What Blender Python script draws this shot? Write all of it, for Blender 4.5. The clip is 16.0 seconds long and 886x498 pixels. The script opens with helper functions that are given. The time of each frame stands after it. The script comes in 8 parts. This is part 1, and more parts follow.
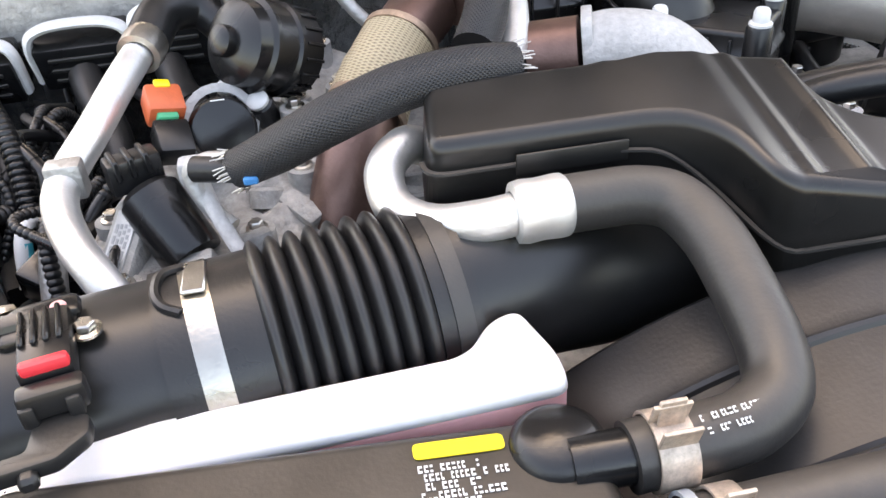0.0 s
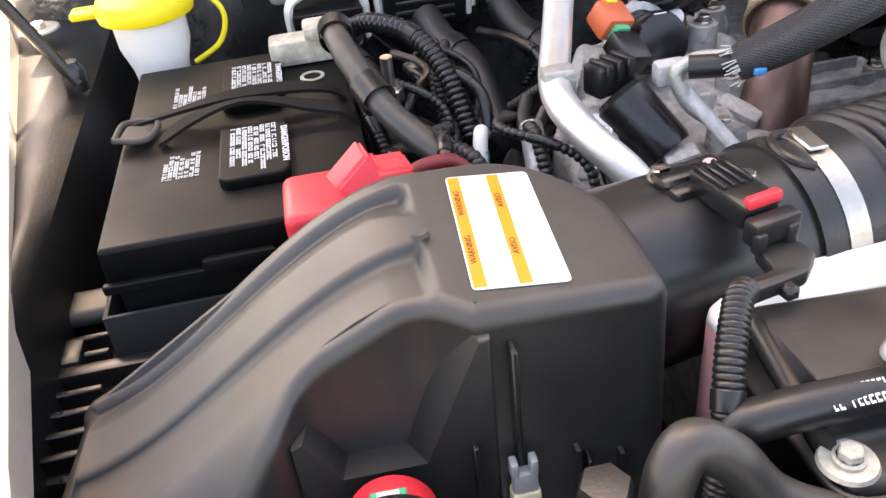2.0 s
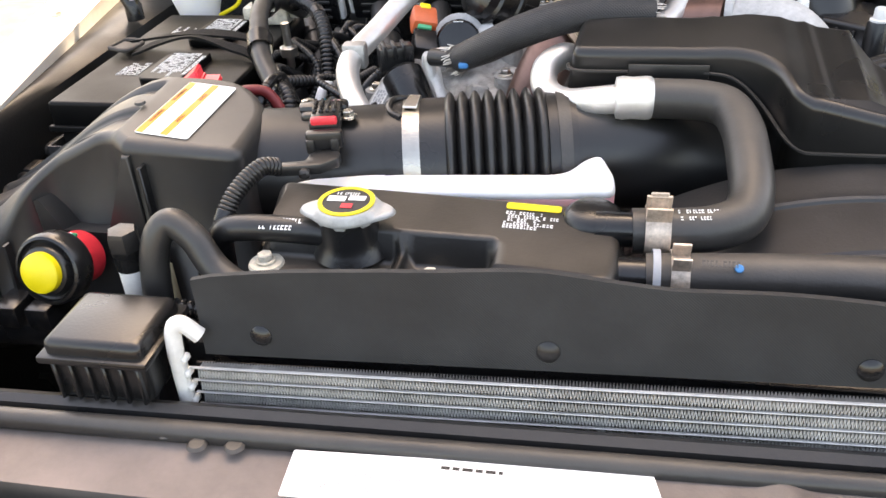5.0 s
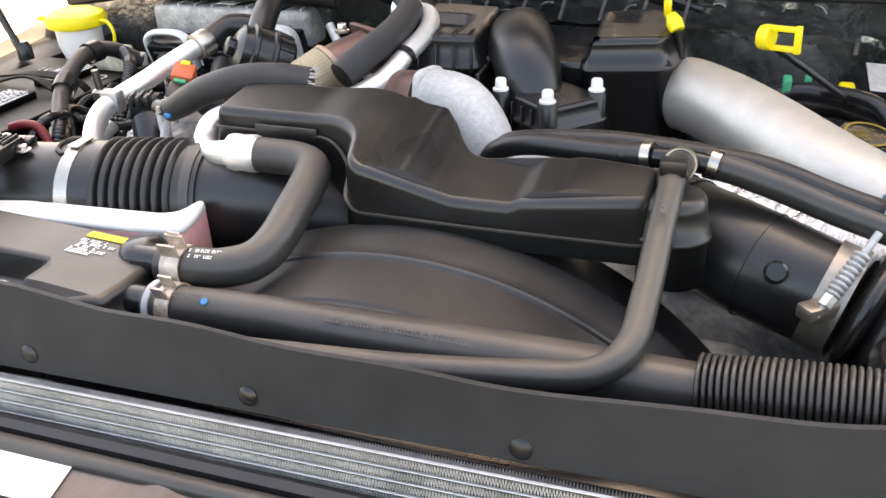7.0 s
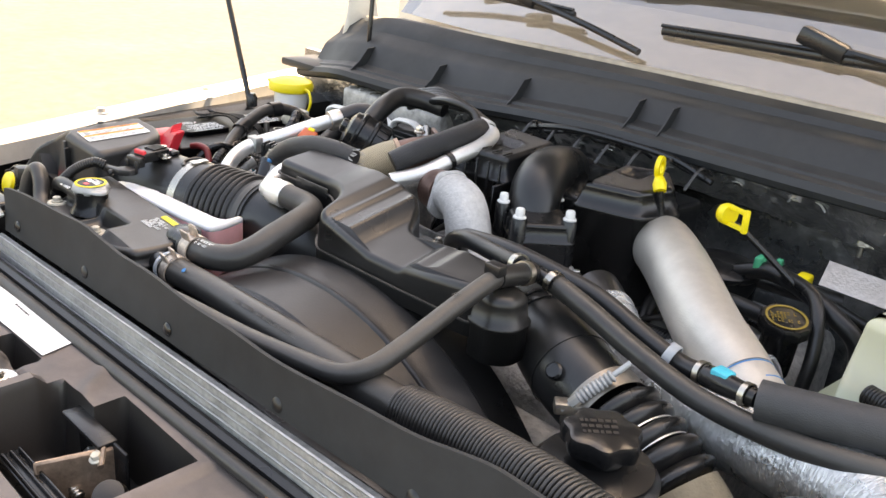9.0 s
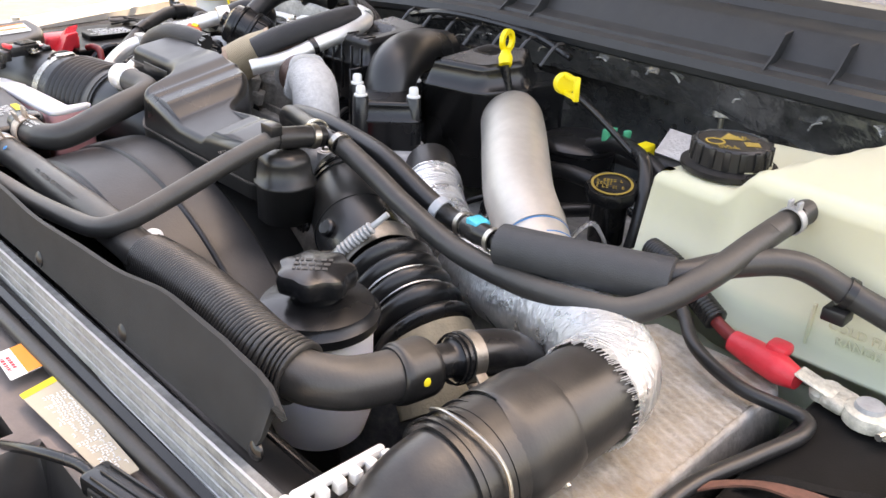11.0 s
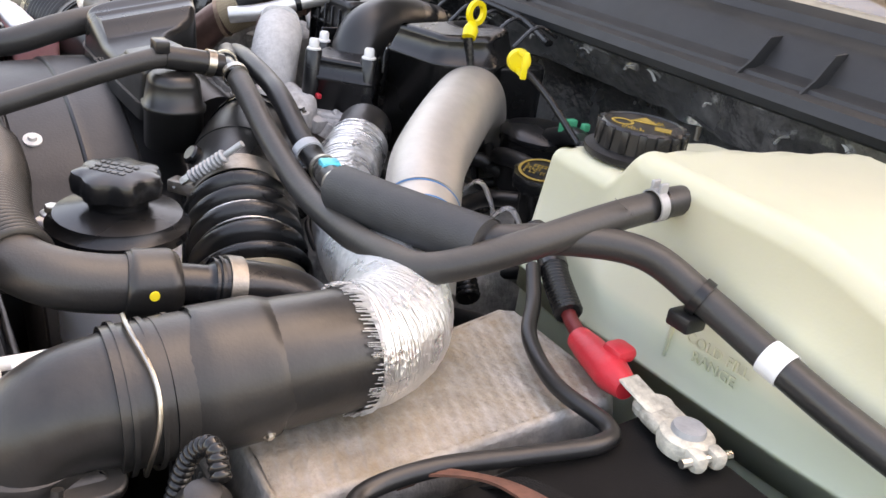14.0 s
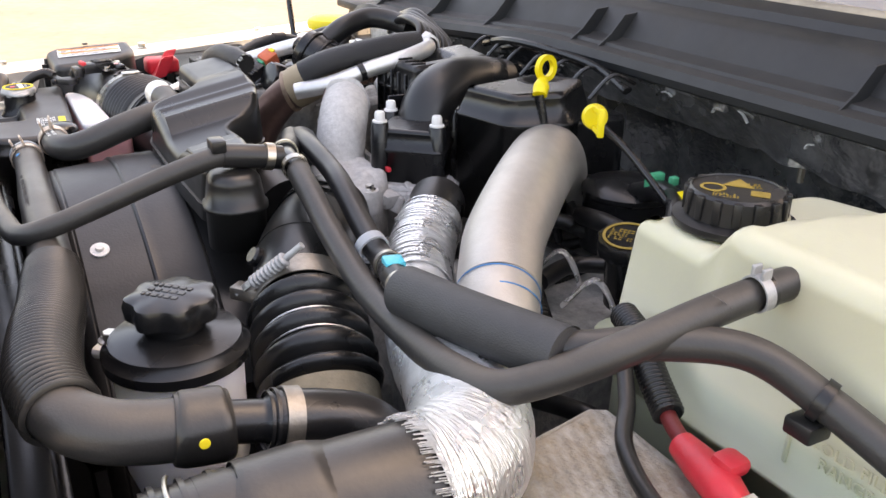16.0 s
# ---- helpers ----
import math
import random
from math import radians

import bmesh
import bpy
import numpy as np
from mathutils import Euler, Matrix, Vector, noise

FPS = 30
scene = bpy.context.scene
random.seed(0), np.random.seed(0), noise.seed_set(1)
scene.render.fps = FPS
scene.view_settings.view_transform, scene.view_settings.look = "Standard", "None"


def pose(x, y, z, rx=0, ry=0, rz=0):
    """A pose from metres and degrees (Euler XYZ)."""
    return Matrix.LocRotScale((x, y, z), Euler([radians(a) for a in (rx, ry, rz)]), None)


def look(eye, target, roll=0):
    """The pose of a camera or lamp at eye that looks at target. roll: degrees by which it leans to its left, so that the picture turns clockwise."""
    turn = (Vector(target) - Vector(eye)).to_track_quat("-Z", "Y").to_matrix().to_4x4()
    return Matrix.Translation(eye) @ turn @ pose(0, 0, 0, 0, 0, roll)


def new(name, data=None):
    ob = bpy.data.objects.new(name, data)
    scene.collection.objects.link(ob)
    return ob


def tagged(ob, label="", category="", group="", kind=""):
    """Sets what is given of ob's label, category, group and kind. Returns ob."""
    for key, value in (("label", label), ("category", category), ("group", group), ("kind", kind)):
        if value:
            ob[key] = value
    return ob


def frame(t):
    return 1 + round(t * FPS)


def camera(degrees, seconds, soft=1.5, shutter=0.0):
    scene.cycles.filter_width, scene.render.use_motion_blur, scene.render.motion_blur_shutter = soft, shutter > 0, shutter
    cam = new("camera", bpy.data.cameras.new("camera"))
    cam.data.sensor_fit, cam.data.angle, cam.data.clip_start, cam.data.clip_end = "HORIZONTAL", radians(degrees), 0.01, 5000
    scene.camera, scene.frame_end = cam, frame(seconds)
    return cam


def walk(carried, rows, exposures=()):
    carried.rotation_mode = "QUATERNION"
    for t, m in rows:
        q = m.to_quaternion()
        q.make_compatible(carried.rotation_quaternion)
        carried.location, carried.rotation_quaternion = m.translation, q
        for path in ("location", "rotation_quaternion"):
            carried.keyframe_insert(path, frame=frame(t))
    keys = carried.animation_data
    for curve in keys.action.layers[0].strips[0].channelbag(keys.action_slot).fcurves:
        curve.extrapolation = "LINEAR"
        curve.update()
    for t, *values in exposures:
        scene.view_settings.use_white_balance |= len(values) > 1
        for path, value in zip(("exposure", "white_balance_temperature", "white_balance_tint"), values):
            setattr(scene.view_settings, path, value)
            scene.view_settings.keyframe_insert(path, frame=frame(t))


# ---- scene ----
cam = camera(55.3, 16.0, soft=1.5)
METRES, EYE, TILT, LEAN, TURN = 2.7, 1.5, -35.0, 3.5, -10.5
ROWS = [
    (0.0, 0.0, 0.0, 0.0, 0.0, -0.0, -0.0),
    (0.5, -0.0478, -0.0067, -0.0024, -3.01, 0.45, 3.73),
    (1.0, -0.0884, -0.0167, -0.0024, -3.07, 1.3, 5.28),
    (1.5, -0.1205, -0.0163, -0.0152, -1.23, 0.8, 3.7),
    (2.0, -0.1212, -0.0206, -0.0248, 0.53, -0.34, 1.87),
    (2.5, -0.0999, -0.0173, -0.0288, 3.37, -1.31, -0.82),
    (3.0, -0.0694, -0.0243, -0.0302, 8.62, -1.86, -4.26),
    (5.5, 0.0838, -0.0952, -0.0371, 17.77, 1.02, -12.84),
    (6.0, 0.1261, -0.0848, -0.0186, 19.25, 2.27, -14.18),
    (6.5, 0.1744, -0.0694, -0.0124, 21.67, 1.92, -16.46),
    (7.0, 0.2081, -0.0632, -0.008, 24.79, 1.02, -17.46),
    (7.5, 0.2432, -0.0701, -0.0064, 30.35, -0.51, -19.95),
    (8.0, 0.2824, -0.0981, -0.0014, 37.7, -1.53, -24.88),
    (8.5, 0.3285, -0.0941, 0.021, 42.08, -0.08, -30.42),
    (9.0, 0.3645, -0.0658, 0.0357, 45.58, -0.97, -34.37),
    (9.5, 0.3849, -0.0305, 0.046, 47.82, -3.82, -33.53),
    (10.0, 0.4128, -0.0084, 0.0576, 49.23, -6.32, -32.56),
    (12.5, 0.4625, 0.0185, 0.0676, 51.8, -8.82, -34.77),
    (13.0, 0.4847, 0.024, 0.0602, 52.45, -9.56, -36.71),
    (13.5, 0.4795, 0.0606, 0.0664, 54.63, -10.13, -40.06),
    (14.0, 0.4659, 0.0916, 0.0947, 61.16, -11.84, -40.94),
    (14.5, 0.4535, 0.1074, 0.1035, 65.13, -13.72, -38.49),
    (15.0, 0.4351, 0.1004, 0.1104, 67.77, -15.74, -36.32),
    (15.5, 0.4241, 0.0992, 0.1078, 69.18, -17.76, -36.09),
    (16.0, 0.4419, 0.1002, 0.1111, 68.27, -14.35, -35.17),
]
walk(cam, [(t, pose(0, 0, EYE, TILT, LEAN, TURN) @ pose(METRES * x, METRES * y, METRES * z, 90 + pitch, roll, yaw)) for t, x, y, z, yaw, pitch, roll in ROWS],
     [(0.0, 3.13, 9300, 15), (0.6, 3.00, 9300, 16), (1.5, 3.00, 9200, 19), (3.0, 3.30, 9200, 18), (5.5, 2.95, 9700, 15), (6.5, 2.98, 9700, 15), (7.5, 3.20, 9800, 15), (8.0, 3.26, 9800, 14), (8.5, 2.90, 9800, 14), (9.0, 2.74, 9800, 14), (9.5, 2.74, 9800, 15), (10.0, 3.00, 9700, 16), (12.5, 3.02, 9500, 19), (16.0, 2.76, 9600, 19)])

# ---- world, sun and exposure ----
world = bpy.data.worlds.new("sky")
scene.world = world
world.use_nodes = True
wn = world.node_tree.nodes
wl = world.node_tree.links
sky = wn.new("ShaderNodeTexSky")
sky.sky_type = "NISHITA"
sky.sun_disc = False
sky.sun_elevation = radians(52)
sky.sun_rotation = radians(0)
sky.dust_density = 3.0
wn["Background"].inputs["Strength"].default_value = 0.13
wl.new(sky.outputs["Color"], wn["Background"].inputs["Color"])
sun_data = bpy.data.lights.new("sun", "SUN")
sun_data.energy = 4.0
sun_data.angle = radians(0.6)
sun_data.color = (1.0, 0.95, 0.88)
sun = new("sun", sun_data)
sun.matrix_world = look((0.30, 5.4, 7.2), (0.33, 0.3, 1.0))

# ---- materials ----
MATS = {}


def mat(name, col, rough=0.5, metal=0.0, var=0.25, scale=60.0, bump=0.15, bscale=400.0, dust=0.0, dustcol=(0.30, 0.245, 0.19),
        spec=0.5, trans=0.0, sss=0.0, coat=0.0, dustscale=9.0):
    """A surface with grain at two scales, uneven gloss and, where asked, a tint on its upper side: dust, and on the lid
    sheen too.
    """
    m = bpy.data.materials.new(name)
    m.use_nodes = True
    n, l = m.node_tree.nodes, m.node_tree.links
    b = n["Principled BSDF"]
    tc = n.new("ShaderNodeTexCoord")
    n1 = n.new("ShaderNodeTexNoise")
    n1.inputs["Scale"].default_value = scale
    n1.inputs["Detail"].default_value = 6
    n1.inputs["Roughness"].default_value = 0.65
    l.new(tc.outputs["Object"], n1.inputs["Vector"])
    n2 = n.new("ShaderNodeTexNoise")
    n2.inputs["Scale"].default_value = scale * 0.16
    n2.inputs["Detail"].default_value = 4
    l.new(tc.outputs["Object"], n2.inputs["Vector"])
    ad = n.new("ShaderNodeMath")
    ad.operation = "ADD"
    l.new(n1.outputs["Fac"], ad.inputs[0])
    l.new(n2.outputs["Fac"], ad.inputs[1])
    mr = n.new("ShaderNodeMapRange")
    mr.inputs["From Min"].default_value = 0.6
    mr.inputs["From Max"].default_value = 1.4
    mr.inputs["To Min"].default_value = 1 - var
    mr.inputs["To Max"].default_value = 1 + var
    l.new(ad.outputs[0], mr.inputs["Value"])
    mul = n.new("ShaderNodeMix")
    mul.data_type = "RGBA"
    mul.blend_type = "MULTIPLY"
    mul.inputs["Factor"].default_value = 1.0
    mul.inputs["A"].default_value = (*col, 1)
    l.new(mr.outputs["Result"], mul.inputs["B"])
    colour = mul.outputs["Result"]
    rr = n.new("ShaderNodeMapRange")
    rr.inputs["From Min"].default_value = 0.3
    rr.inputs["From Max"].default_value = 0.7
    rr.inputs["To Min"].default_value = max(rough - 0.10, 0.04)
    rr.inputs["To Max"].default_value = min(rough + 0.12, 1.0)
    l.new(n2.outputs["Fac"], rr.inputs["Value"])
    roughness = rr.outputs["Result"]
    if dust:
        ge = n.new("ShaderNodeNewGeometry")
        sp = n.new("ShaderNodeSeparateXYZ")
        l.new(ge.outputs["Normal"], sp.inputs[0])
        up = n.new("ShaderNodeMapRange")
        up.inputs["From Min"].default_value = 0.35
        up.inputs["From Max"].default_value = 1.0
        l.new(sp.outputs["Z"], up.inputs["Value"])
        nd = n.new("ShaderNodeTexNoise")
        nd.inputs["Scale"].default_value = dustscale
        nd.inputs["Detail"].default_value = 8
        nd.inputs["Roughness"].default_value = 0.7
        l.new(tc.outputs["Object"], nd.inputs["Vector"])
        dr = n.new("ShaderNodeMapRange")
        dr.inputs["From Min"].default_value = 0.35
        dr.inputs["From Max"].default_value = 0.75
        dr.inputs["To Max"].default_value = dust
        dr.inputs["To Min"].default_value = dust * 0.3
        l.new(nd.outputs["Fac"], dr.inputs["Value"])
        fm = n.new("ShaderNodeMath")
        fm.operation = "MULTIPLY"
        l.new(up.outputs["Result"], fm.inputs[0])
        l.new(dr.outputs["Result"], fm.inputs[1])
        dm = n.new("ShaderNodeMix")
        dm.data_type = "RGBA"
        l.new(fm.outputs[0], dm.inputs["Factor"])
        l.new(colour, dm.inputs["A"])
        dm.inputs["B"].default_value = (*dustcol, 1)
        colour = dm.outputs["Result"]
        rm = n.new("ShaderNodeMix")
        l.new(fm.outputs[0], rm.inputs["Factor"])
        l.new(roughness, rm.inputs["A"])
        rm.inputs["B"].default_value = 0.9
        roughness = rm.outputs["Result"]
    l.new(colour, b.inputs["Base Color"])
    l.new(roughness, b.inputs["Roughness"])
    b.inputs["Metallic"].default_value = metal
    b.inputs["Specular IOR Level"].default_value = spec
    if coat:
        b.inputs["Coat Weight"].default_value = coat
    if trans:
        b.inputs["Transmission Weight"].default_value = trans
    if sss:
        b.inputs["Subsurface Weight"].default_value = sss
        b.inputs["Subsurface Radius"].default_value = (0.03, 0.03, 0.02)
    if bump:
        nb = n.new("ShaderNodeTexNoise")
        nb.inputs["Scale"].default_value = bscale
        nb.inputs["Detail"].default_value = 3
        l.new(tc.outputs["Object"], nb.inputs["Vector"])
        bp = n.new("ShaderNodeBump")
        bp.inputs["Strength"].default_value = bump
        bp.inputs["Distance"].default_value = 0.002
        l.new(nb.outputs["Fac"], bp.inputs["Height"])
        l.new(bp.outputs["Normal"], b.inputs["Normal"])
    MATS[name] = m
    return m


def weave(name, col, col2, su, sv, rough=0.6, bump=0.6):
    """Braided sleeve or mesh cloth: two crossed waves along the surface's own u and v."""
    m = mat(name, col, rough, bump=0)
    n, l = m.node_tree.nodes, m.node_tree.links
    b = n["Principled BSDF"]
    uv = n.new("ShaderNodeUVMap")
    waves = []
    for s in (1, -1):
        mp = n.new("ShaderNodeMapping")
        mp.inputs["Scale"].default_value = (su, sv * s, 1)
        l.new(uv.outputs["UV"], mp.inputs["Vector"])
        wv = n.new("ShaderNodeTexWave")
        wv.bands_direction = "DIAGONAL"
        wv.inputs["Scale"].default_value = 1.0
        l.new(mp.outputs["Vector"], wv.inputs["Vector"])
        waves.append(wv)
    mx = n.new("ShaderNodeMath")
    mx.operation = "MAXIMUM"
    l.new(waves[0].outputs["Fac"], mx.inputs[0])
    l.new(waves[1].outputs["Fac"], mx.inputs[1])
    mm = n.new("ShaderNodeMix")
    mm.data_type = "RGBA"
    l.new(mx.outputs[0], mm.inputs["Factor"])
    mm.inputs["A"].default_value = (*col2, 1)
    mm.inputs["B"].default_value = (*col, 1)
    l.new(mm.outputs["Result"], b.inputs["Base Color"])
    bp = n.new("ShaderNodeBump")
    bp.inputs["Strength"].default_value = bump
    bp.inputs["Distance"].default_value = 0.001
    l.new(mx.outputs[0], bp.inputs["Height"])
    l.new(bp.outputs["Normal"], b.inputs["Normal"])
    return m


BLACK = mat("black_plastic", (0.010, 0.010, 0.0105), 0.27, dust=0.025, bump=0.06)
BLACK_DUSTY = mat("dusty_black_plastic", (0.015, 0.0145, 0.014), 0.33, dust=0.22, bump=0.08)
BLACK_SOFT = mat("smooth_black_moulding", (0.012, 0.0118, 0.0115), 0.34, spec=0.55, dust=0.03, dustcol=(0.20, 0.17, 0.14), bump=0.03, bscale=700)
# tan tint on up-facing parts stands for dust and for the ramp's sheen
LID = mat("dusty_sheen_lid", (0.019, 0.0185, 0.018), 0.40, dust=0.24, dustcol=(0.24, 0.20, 0.165), bump=0.05, bscale=700, spec=0.6)
RIB_GREY = mat("grey_ribbed_panel", (0.085, 0.083, 0.078), 0.5, dust=0.1, bump=0.1)
RUBBER = mat("black_rubber", (0.012, 0.012, 0.0125), 0.33, dust=0.08, bump=0.08)
RUBBER_WORN = mat("worn_rubber", (0.029, 0.028, 0.0272), 0.38, dust=0.24, bump=0.1)
FOAM = mat("foam_rubber_sheet", (0.027, 0.0285, 0.0295), 0.64, var=0.35, scale=30, spec=0.28, bump=0)
fn, fl = FOAM.node_tree.nodes, FOAM.node_tree.links
fw = fn.new("ShaderNodeTexWave")
fw.bands_direction = "DIAGONAL"
fw.inputs["Scale"].default_value = 300
fw.inputs["Distortion"].default_value = 0.4
fc = fn.new("ShaderNodeTexCoord")
fl.new(fc.outputs["Object"], fw.inputs["Vector"])
fb = fn.new("ShaderNodeBump")
fb.inputs["Strength"].default_value = 0.2
fb.inputs["Distance"].default_value = 0.0008
fl.new(fw.outputs["Fac"], fb.inputs["Height"])
fl.new(fb.outputs["Normal"], fn["Principled BSDF"].inputs["Normal"])
# near-black that puts deep shade into the colour of openings and bay walls
DARK = mat("deep_shade_black", (0.008, 0.008, 0.008), 0.8)
PANEL = mat("dusty_brown_panel", (0.030, 0.027, 0.025), 0.38, var=0.3, scale=25, dust=0.90, dustcol=(0.27, 0.222, 0.200), dustscale=5, bump=0.08)
DASH = mat("tan_dashboard", (0.27, 0.258, 0.232), 0.6, var=0.2, scale=20)
TRIM_TAN = mat("dusty_tan_trim", (0.40, 0.33, 0.25), 0.6, var=0.35, scale=40)
COWL = mat("grey_cowl_plastic", (0.016, 0.0175, 0.019), 0.56, dust=0.14, bump=0.08)
ALU = mat("bare_aluminium", (0.74, 0.735, 0.72), 0.46, 0.85, var=0.12, scale=90)
ALU_ROUGH = mat("cast_aluminium", (0.50, 0.49, 0.47), 0.55, 0.85, var=0.3, scale=120, bump=0.5, bscale=260)
CAST_GREY = mat("grey_casting", (0.50, 0.49, 0.475), 0.7, 0.15, var=0.3, scale=140, bump=0.5, bscale=300)
CAST_DIRTY = mat("grimy_casting", (0.40, 0.385, 0.36), 0.62, 0.2, var=0.65, scale=70, bump=1.0, bscale=180)
STEEL = mat("clamp_steel", (0.66, 0.63, 0.58), 0.3, 1.0, var=0.2, scale=100)
CLAMP_DULL = mat("dull_band_steel", (0.34, 0.31, 0.27), 0.46, 0.9, var=0.3, scale=120)
RUBBER_GLOSS = mat("oily_black_rubber", (0.010, 0.010, 0.010), 0.29, dust=0.03, bump=0.08)
BUCKLE = mat("dull_buckle_steel", (0.040, 0.034, 0.030), 0.68, 0.0, var=0.3)
STEEL_BRIGHT = mat("bright_steel_band", (0.50, 0.465, 0.41), 0.32, 1.0, var=0.2)
RUST_SPOTTED = mat("rust_spotted_clamp", (0.56, 0.46, 0.38), 0.45, 0.6, var=0.6, scale=220)
RUSTY = mat("rust_stained_steel", (0.42, 0.30, 0.22), 0.55, 0.7, var=0.5, scale=150)
EXHAUST = mat("heat_browned_pipe", (0.20, 0.12, 0.10), 0.42, 0.8, var=0.4, scale=30)
CHARGE = mat("charge_pipe_alu", (0.60, 0.565, 0.51), 0.47, 0.7, var=0.16, scale=35, bump=0.2, bscale=500, dust=0.25, dustcol=(0.42, 0.33, 0.24), dustscale=25)
WHITE_PLASTIC = mat("white_plastic", (0.78, 0.77, 0.74), 0.45)
MILKY = mat("milky_plastic", (0.58, 0.555, 0.40), 0.36, var=0.06, scale=12, sss=0.35, bump=0.05)
MILKY_WHITE = mat("milky_white_bottle", (0.86, 0.84, 0.83), 0.4, var=0.05, sss=0.3, bump=0.05)
# coolant standing in the big reservoir shows through the lower half as a grey-green band
mn, ml = MILKY.node_tree.nodes, MILKY.node_tree.links
mb = mn["Principled BSDF"]
src = mb.inputs["Base Color"].links[0].from_socket
mg = mn.new("ShaderNodeNewGeometry")
ms = mn.new("ShaderNodeSeparateXYZ")
ml.new(mg.outputs["Position"], ms.inputs[0])
mz = mn.new("ShaderNodeMapRange")
mz.inputs["From Min"].default_value = 1.188
mz.inputs["From Max"].default_value = 1.200
ml.new(ms.outputs["Z"], mz.inputs["Value"])
mm_ = mn.new("ShaderNodeMix")
mm_.data_type = "RGBA"
ml.new(mz.outputs["Result"], mm_.inputs["Factor"])
mm_.inputs["A"].default_value = (0.46, 0.49, 0.36, 1)
ml.new(src, mm_.inputs["B"])
ml.new(mm_.outputs["Result"], mb.inputs["Base Color"])
PINK = mat("coolant_pink_bottle", (0.87, 0.44, 0.43), 0.4, var=0.12, sss=0.3, bump=0.05)
RED = mat("red_plastic", (0.74, 0.035, 0.05), 0.42, var=0.15)
CAP_PRINT = mat("muted_cap_print", (0.34, 0.22, 0.04), 0.6, bump=0)
RED_CABLE = mat("red_cable", (0.20, 0.02, 0.02), 0.5, var=0.2)
ORANGE = mat("orange_plastic", (0.62, 0.12, 0.045), 0.45)
YELLOW = mat("yellow_plastic", (0.85, 0.66, 0.02), 0.4, var=0.1)
YELLOW_PRINT = mat("yellow_print", (0.80, 0.62, 0.03), 0.6, var=0.05, bump=0)
ORANGE_PRINT = mat("orange_print", (0.85, 0.27, 0.02), 0.5, var=0.05, bump=0)
PAPER = mat("white_sticker", (0.82, 0.82, 0.81), 0.45, var=0.04, bump=0.03)
PRINT = mat("grey_print", (0.42, 0.42, 0.42), 0.6, bump=0)
WHITE_PRINT = mat("white_print", (0.82, 0.82, 0.80), 0.65, bump=0)
HOSE_PRINT = mat("faded_hose_print", (0.095, 0.090, 0.082), 0.7, bump=0)
BLACK_PRINT = mat("black_print", (0.02, 0.02, 0.02), 0.6, bump=0)
BLUE = mat("blue_paint_mark", (0.02, 0.22, 0.50), 0.5, bump=0)
CYAN = mat("cyan_clip", (0.01, 0.48, 0.60), 0.4)
GREEN = mat("green_clip", (0.02, 0.36, 0.18), 0.45)
CAP_GREY = mat("zinc_grey_cap", (0.38, 0.385, 0.385), 0.5, 0.3, var=0.3, scale=70, bump=0.2)

FOIL_DARK = mat("crumpled_firewall_foil", (0.35, 0.36, 0.365), 0.24, 0.9, var=0.6, scale=60, bump=1.0, bscale=55)
SLAB = mat("stained_silver_shield", (0.46, 0.445, 0.42), 0.55, 0.3, var=0.5, scale=90, bump=0.7, bscale=260, dust=0.75, dustcol=(0.36, 0.255, 0.13), dustscale=34)
BATTERY = mat("battery_case", (0.006, 0.006, 0.0062), 0.42, dust=0.05, bump=0.08, dustcol=(0.13, 0.11, 0.09), bscale=500, spec=0.12)
PAINT = mat("pale_body_paint", (0.62, 0.58, 0.52), 0.35, 0.2, var=0.12, coat=0.4, dust=0.4, dustcol=(0.5, 0.43, 0.34))
LINER = mat("inner_fender_liner", (0.010, 0.010, 0.0098), 0.4, spec=0.25, dust=0.03, dustcol=(0.26, 0.22, 0.18))
SHROUD = mat("dust_worn_shroud", (0.017, 0.0165, 0.0165), 0.34, var=0.5, scale=40, dust=0.18, dustcol=(0.13, 0.115, 0.105), dustscale=9, bump=0.1)
GROUND = mat("pale_dirt", (0.094, 0.080, 0.067), 0.95, var=0.4, scale=7.0, bump=0.4, bscale=30)
DUCT = mat("worn_duct_plastic", (0.020, 0.0195, 0.019), 0.34, var=0.5, scale=45, dust=0.20, dustcol=(0.22, 0.185, 0.15), dustscale=14, bump=0.06)
CREAM_PLUG = mat("cream_connector_plastic", (0.72, 0.64, 0.42), 0.45, var=0.1)
FIN_DULL = mat("dull_cooling_fin", (0.50, 0.49, 0.47), 0.6, 0.2, var=0.4, scale=150)
FIN = mat("condenser_fin", (0.54, 0.535, 0.525), 0.55, 0.2, var=0.25)
CORRODED = mat("rusty_strap", (0.15, 0.062, 0.040), 0.8, var=0.5, scale=120)
TERMINAL = mat("lead_terminal", (0.55, 0.515, 0.43), 0.6, 0.2, var=0.6, scale=130, bump=0.6, bscale=250)
STRAP = mat("black_webbing", (0.008, 0.008, 0.008), 0.75, spec=0.15, dust=0.02, bump=0.4, bscale=900)
RIBBED = mat("worn_corrugated_plastic", (0.018, 0.0175, 0.017), 0.30, dust=0.30, dustcol=(0.19, 0.165, 0.14), dustscale=20, bump=0.06)
GREY_RUBBER = mat("grey_silicone_foam", (0.038, 0.039, 0.041), 0.6, bump=0.3, bscale=900)
TAN = mat("tan_cuff", (0.26, 0.22, 0.15), 0.8, var=0.35, bump=0.5)
CLEAR = mat("clear_tie", (0.62, 0.66, 0.70), 0.4, trans=0.5)
FABRIC = weave("woven_battery_sleeve", (0.035, 0.035, 0.036), (0.012, 0.012, 0.012), 60, 60)
BRAID = weave("gold_braid", (0.62, 0.50, 0.33), (0.22, 0.16, 0.10), 14, 26, 0.5, 1.0)
